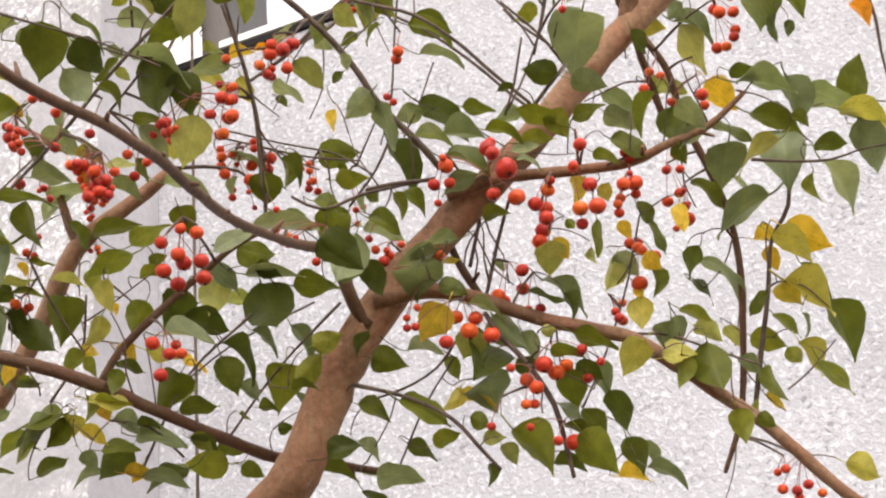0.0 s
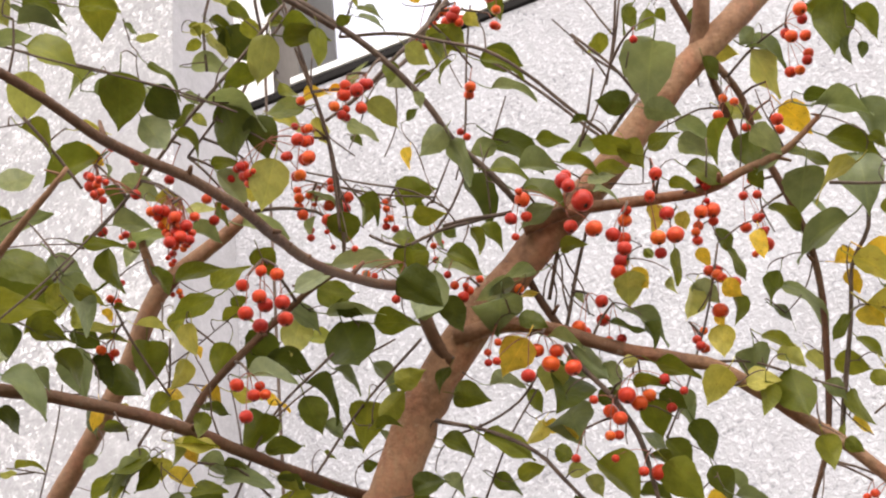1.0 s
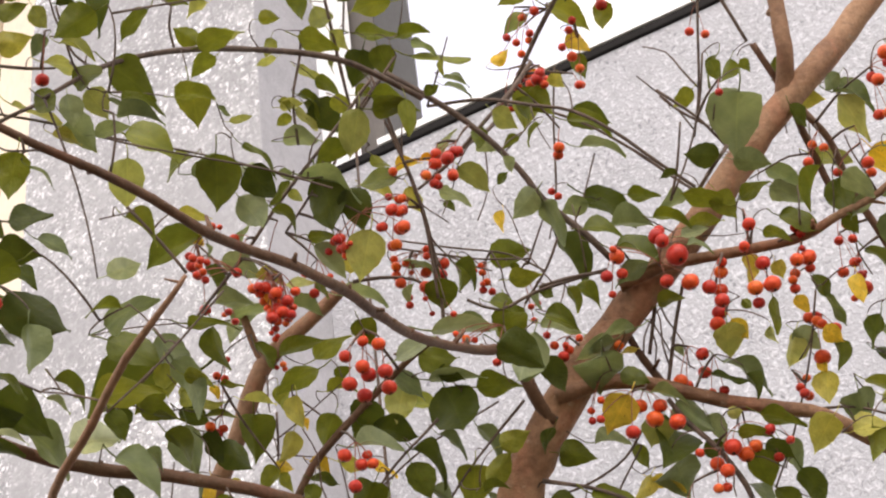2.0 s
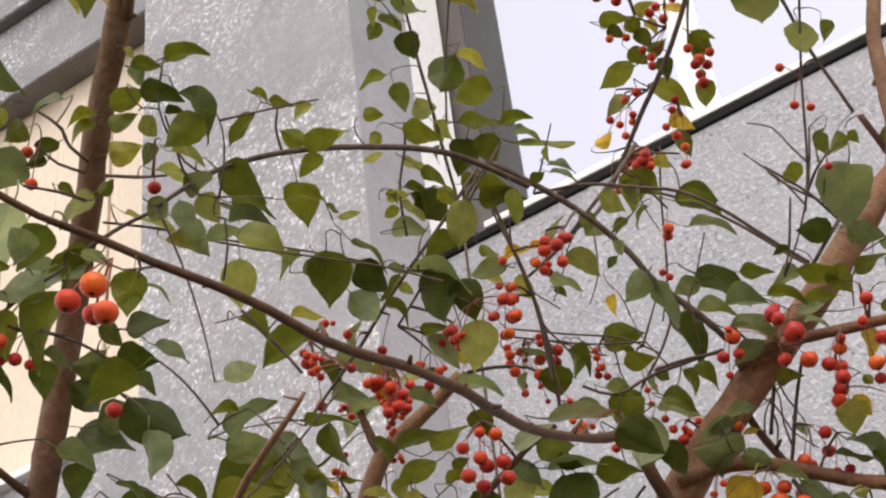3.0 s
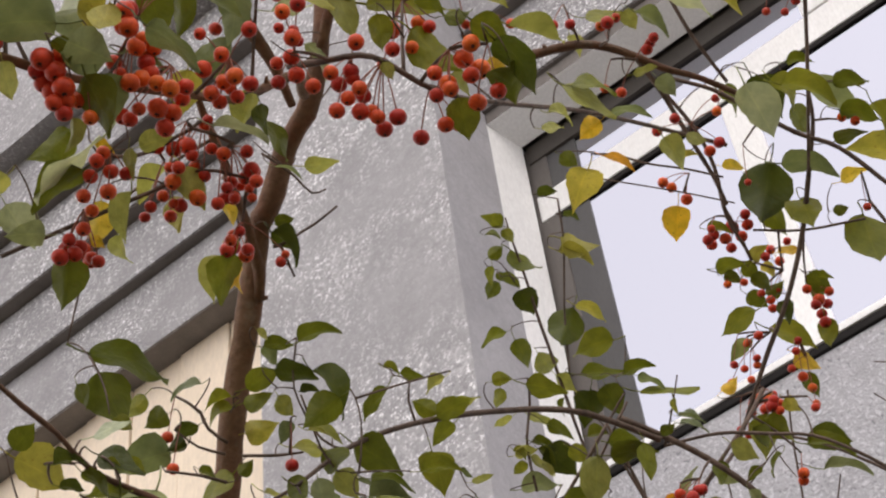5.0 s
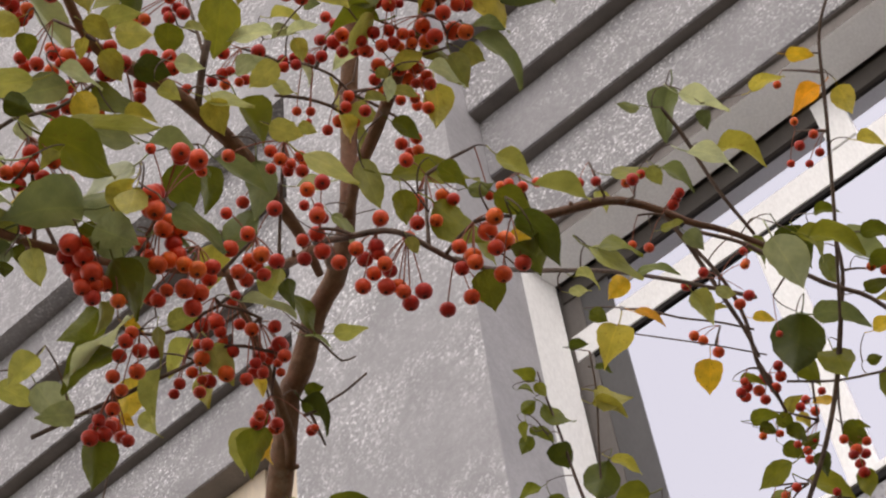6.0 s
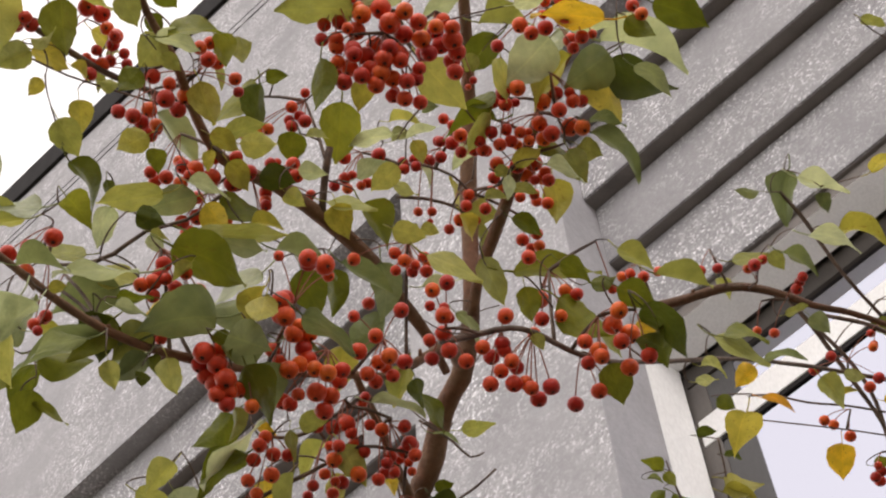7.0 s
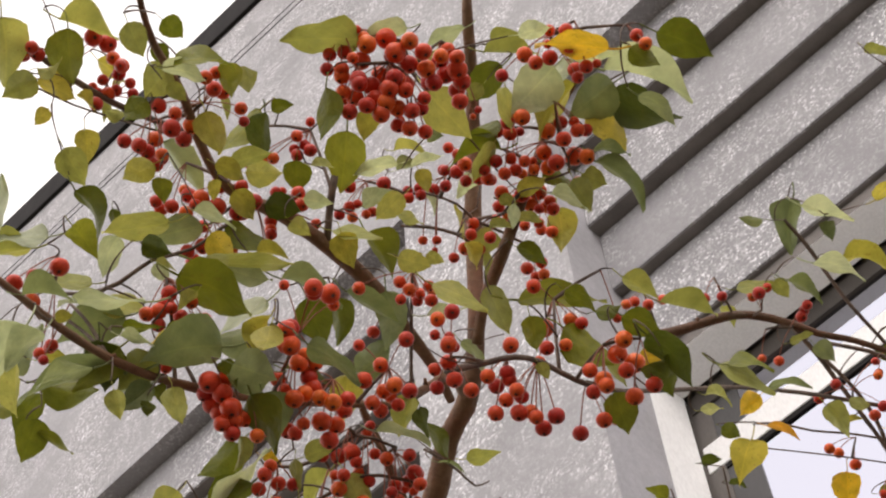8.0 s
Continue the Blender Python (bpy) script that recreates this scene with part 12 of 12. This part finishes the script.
cluster(young_tree, (-0.473, 0.576, 2.572), (-0.474, 0.561, 2.587, 0.0042), (-0.462, 0.563, 2.574, 0.0041), (-0.463, 0.569, 2.568, 0.0041), (-0.489, 0.574, 2.571, 0.0052), (-0.498, 0.585, 2.567, 0.0058))
cluster(young_tree, (-0.411, 0.630, 2.631), (-0.416, 0.642, 2.589, 0.0053))
cluster(young_tree, (-0.588, 0.628, 2.607), (-0.587, 0.646, 2.573, 0.0039), (-0.604, 0.654, 2.596, 0.0040), (-0.588, 0.650, 2.566, 0.0039))
cluster(young_tree, (-0.595, 0.586, 2.609), (-0.621, 0.594, 2.582, 0.0044))
cluster(tree, (-0.811, 1.226, 2.548), (-0.820, 1.188, 2.543, 0.0036))
cluster(tree, (-0.876, 1.247, 2.625), (-0.855, 1.246, 2.637, 0.0052))
cluster(tree, (-0.872, 1.248, 2.620), (-0.845, 1.247, 2.633, 0.0032))
cluster(tree, (-0.806, 1.246, 2.601), (-0.821, 1.239, 2.602, 0.0057))
cluster(tree, (-0.726, 1.294, 2.601), (-0.747, 1.308, 2.592, 0.0064), (-0.708, 1.283, 2.570, 0.0031))
cluster(tree, (-0.771, 1.246, 2.540), (-0.775, 1.249, 2.523, 0.0037))
cluster(tree, (-0.872, 1.287, 2.610), (-0.881, 1.321, 2.565, 0.0046), (-0.888, 1.311, 2.572, 0.0033))
cluster(rear_tree, (-0.931, 1.427, 2.614), (-0.925, 1.431, 2.605, 0.0056))
cluster(rear_tree, (-0.931, 1.435, 2.604), (-0.925, 1.444, 2.605, 0.0049))
cluster(tree, (-0.778, 1.244, 2.537), (-0.794, 1.258, 2.483, 0.0030), (-0.793, 1.263, 2.478, 0.0036), (-0.791, 1.262, 2.489, 0.0040), (-0.788, 1.260, 2.478, 0.0028))
cluster(rear_tree, (-0.917, 1.448, 2.598), (-0.924, 1.463, 2.591, 0.0035), (-0.914, 1.465, 2.586, 0.0035))
cluster(rear_tree, (-0.912, 1.449, 2.602), (-0.911, 1.457, 2.587, 0.0042))
cluster(tree, (-0.918, 1.342, 2.472), (-0.896, 1.324, 2.524, 0.0039))
cluster(tree, (-0.646, 1.303, 2.659), (-0.658, 1.300, 2.651, 0.0051))
cluster(tree, (-0.651, 1.317, 2.622), (-0.671, 1.308, 2.628, 0.0044))
cluster(tree, (-0.684, 1.386, 2.603), (-0.712, 1.383, 2.607, 0.0049), (-0.711, 1.404, 2.576, 0.0033), (-0.667, 1.373, 2.595, 0.0042), (-0.698, 1.393, 2.589, 0.0029))
cluster(tree, (-0.696, 1.386, 2.597), (-0.685, 1.393, 2.549, 0.0032), (-0.689, 1.413, 2.542, 0.0032))
cluster(tree, (-0.601, 1.297, 2.659), (-0.611, 1.309, 2.626, 0.0044))
cluster(tree, (-0.657, 1.384, 2.528), (-0.653, 1.391, 2.515, 0.0038))
cluster(tree, (-0.677, 1.412, 2.537), (-0.674, 1.429, 2.535, 0.0032))
cluster(tree, (-0.610, 1.418, 2.496), (-0.654, 1.392, 2.491, 0.0037), (-0.651, 1.409, 2.492, 0.0050), (-0.647, 1.421, 2.495, 0.0038), (-0.620, 1.419, 2.474, 0.0037))
cluster(tree, (-0.640, 1.463, 2.617), (-0.647, 1.445, 2.597, 0.0036), (-0.642, 1.453, 2.606, 0.0037), (-0.643, 1.453, 2.582, 0.0033))
cluster(tree, (-0.575, 1.550, 2.747), (-0.583, 1.555, 2.744, 0.0050))
cluster(tree, (-0.577, 1.553, 2.742), (-0.577, 1.558, 2.736, 0.0050))
cluster(tree, (-0.557, 1.437, 2.502), (-0.573, 1.440, 2.480, 0.0044))
cluster(tree, (-0.559, 1.463, 2.484), (-0.571, 1.451, 2.472, 0.0050), (-0.544, 1.455, 2.472, 0.0043), (-0.558, 1.449, 2.466, 0.0037))
cluster(tree, (-0.609, 1.486, 2.605), (-0.616, 1.516, 2.555, 0.0040), (-0.602, 1.501, 2.564, 0.0040))
cluster(tree, (-0.473, 1.420, 2.540), (-0.493, 1.438, 2.496, 0.0043), (-0.477, 1.434, 2.513, 0.0062))
cluster(tree, (-0.436, 1.438, 2.509), (-0.474, 1.412, 2.530, 0.0040))
cluster(tree, (-0.356, 1.471, 2.512), (-0.362, 1.498, 2.461, 0.0066))
cluster(tree, (-0.431, 1.534, 2.444), (-0.445, 1.547, 2.410, 0.0049))
cluster(tree, (-0.504, 1.471, 2.399), (-0.536, 1.463, 2.398, 0.0042))
cluster(tree, (-0.537, 1.470, 2.423), (-0.554, 1.478, 2.399, 0.0043))
cluster(tree, (-0.780, 1.263, 2.545), (-0.794, 1.286, 2.509, 0.0040))
cluster(tree, (-0.755, 1.294, 2.576), (-0.742, 1.295, 2.550, 0.0035))
cluster(tree, (-0.381, 1.474, 2.516), (-0.384, 1.479, 2.511, 0.0056))
cluster(tree, (-0.308, 1.514, 2.518), (-0.309, 1.531, 2.499, 0.0056), (-0.306, 1.505, 2.508, 0.0033))
cluster(tree, (-0.284, 1.609, 2.577), (-0.271, 1.600, 2.530, 0.0035))
cluster(tree, (-0.273, 1.624, 2.555), (-0.274, 1.632, 2.533, 0.0035), (-0.293, 1.637, 2.510, 0.0041))

bear_leaves()
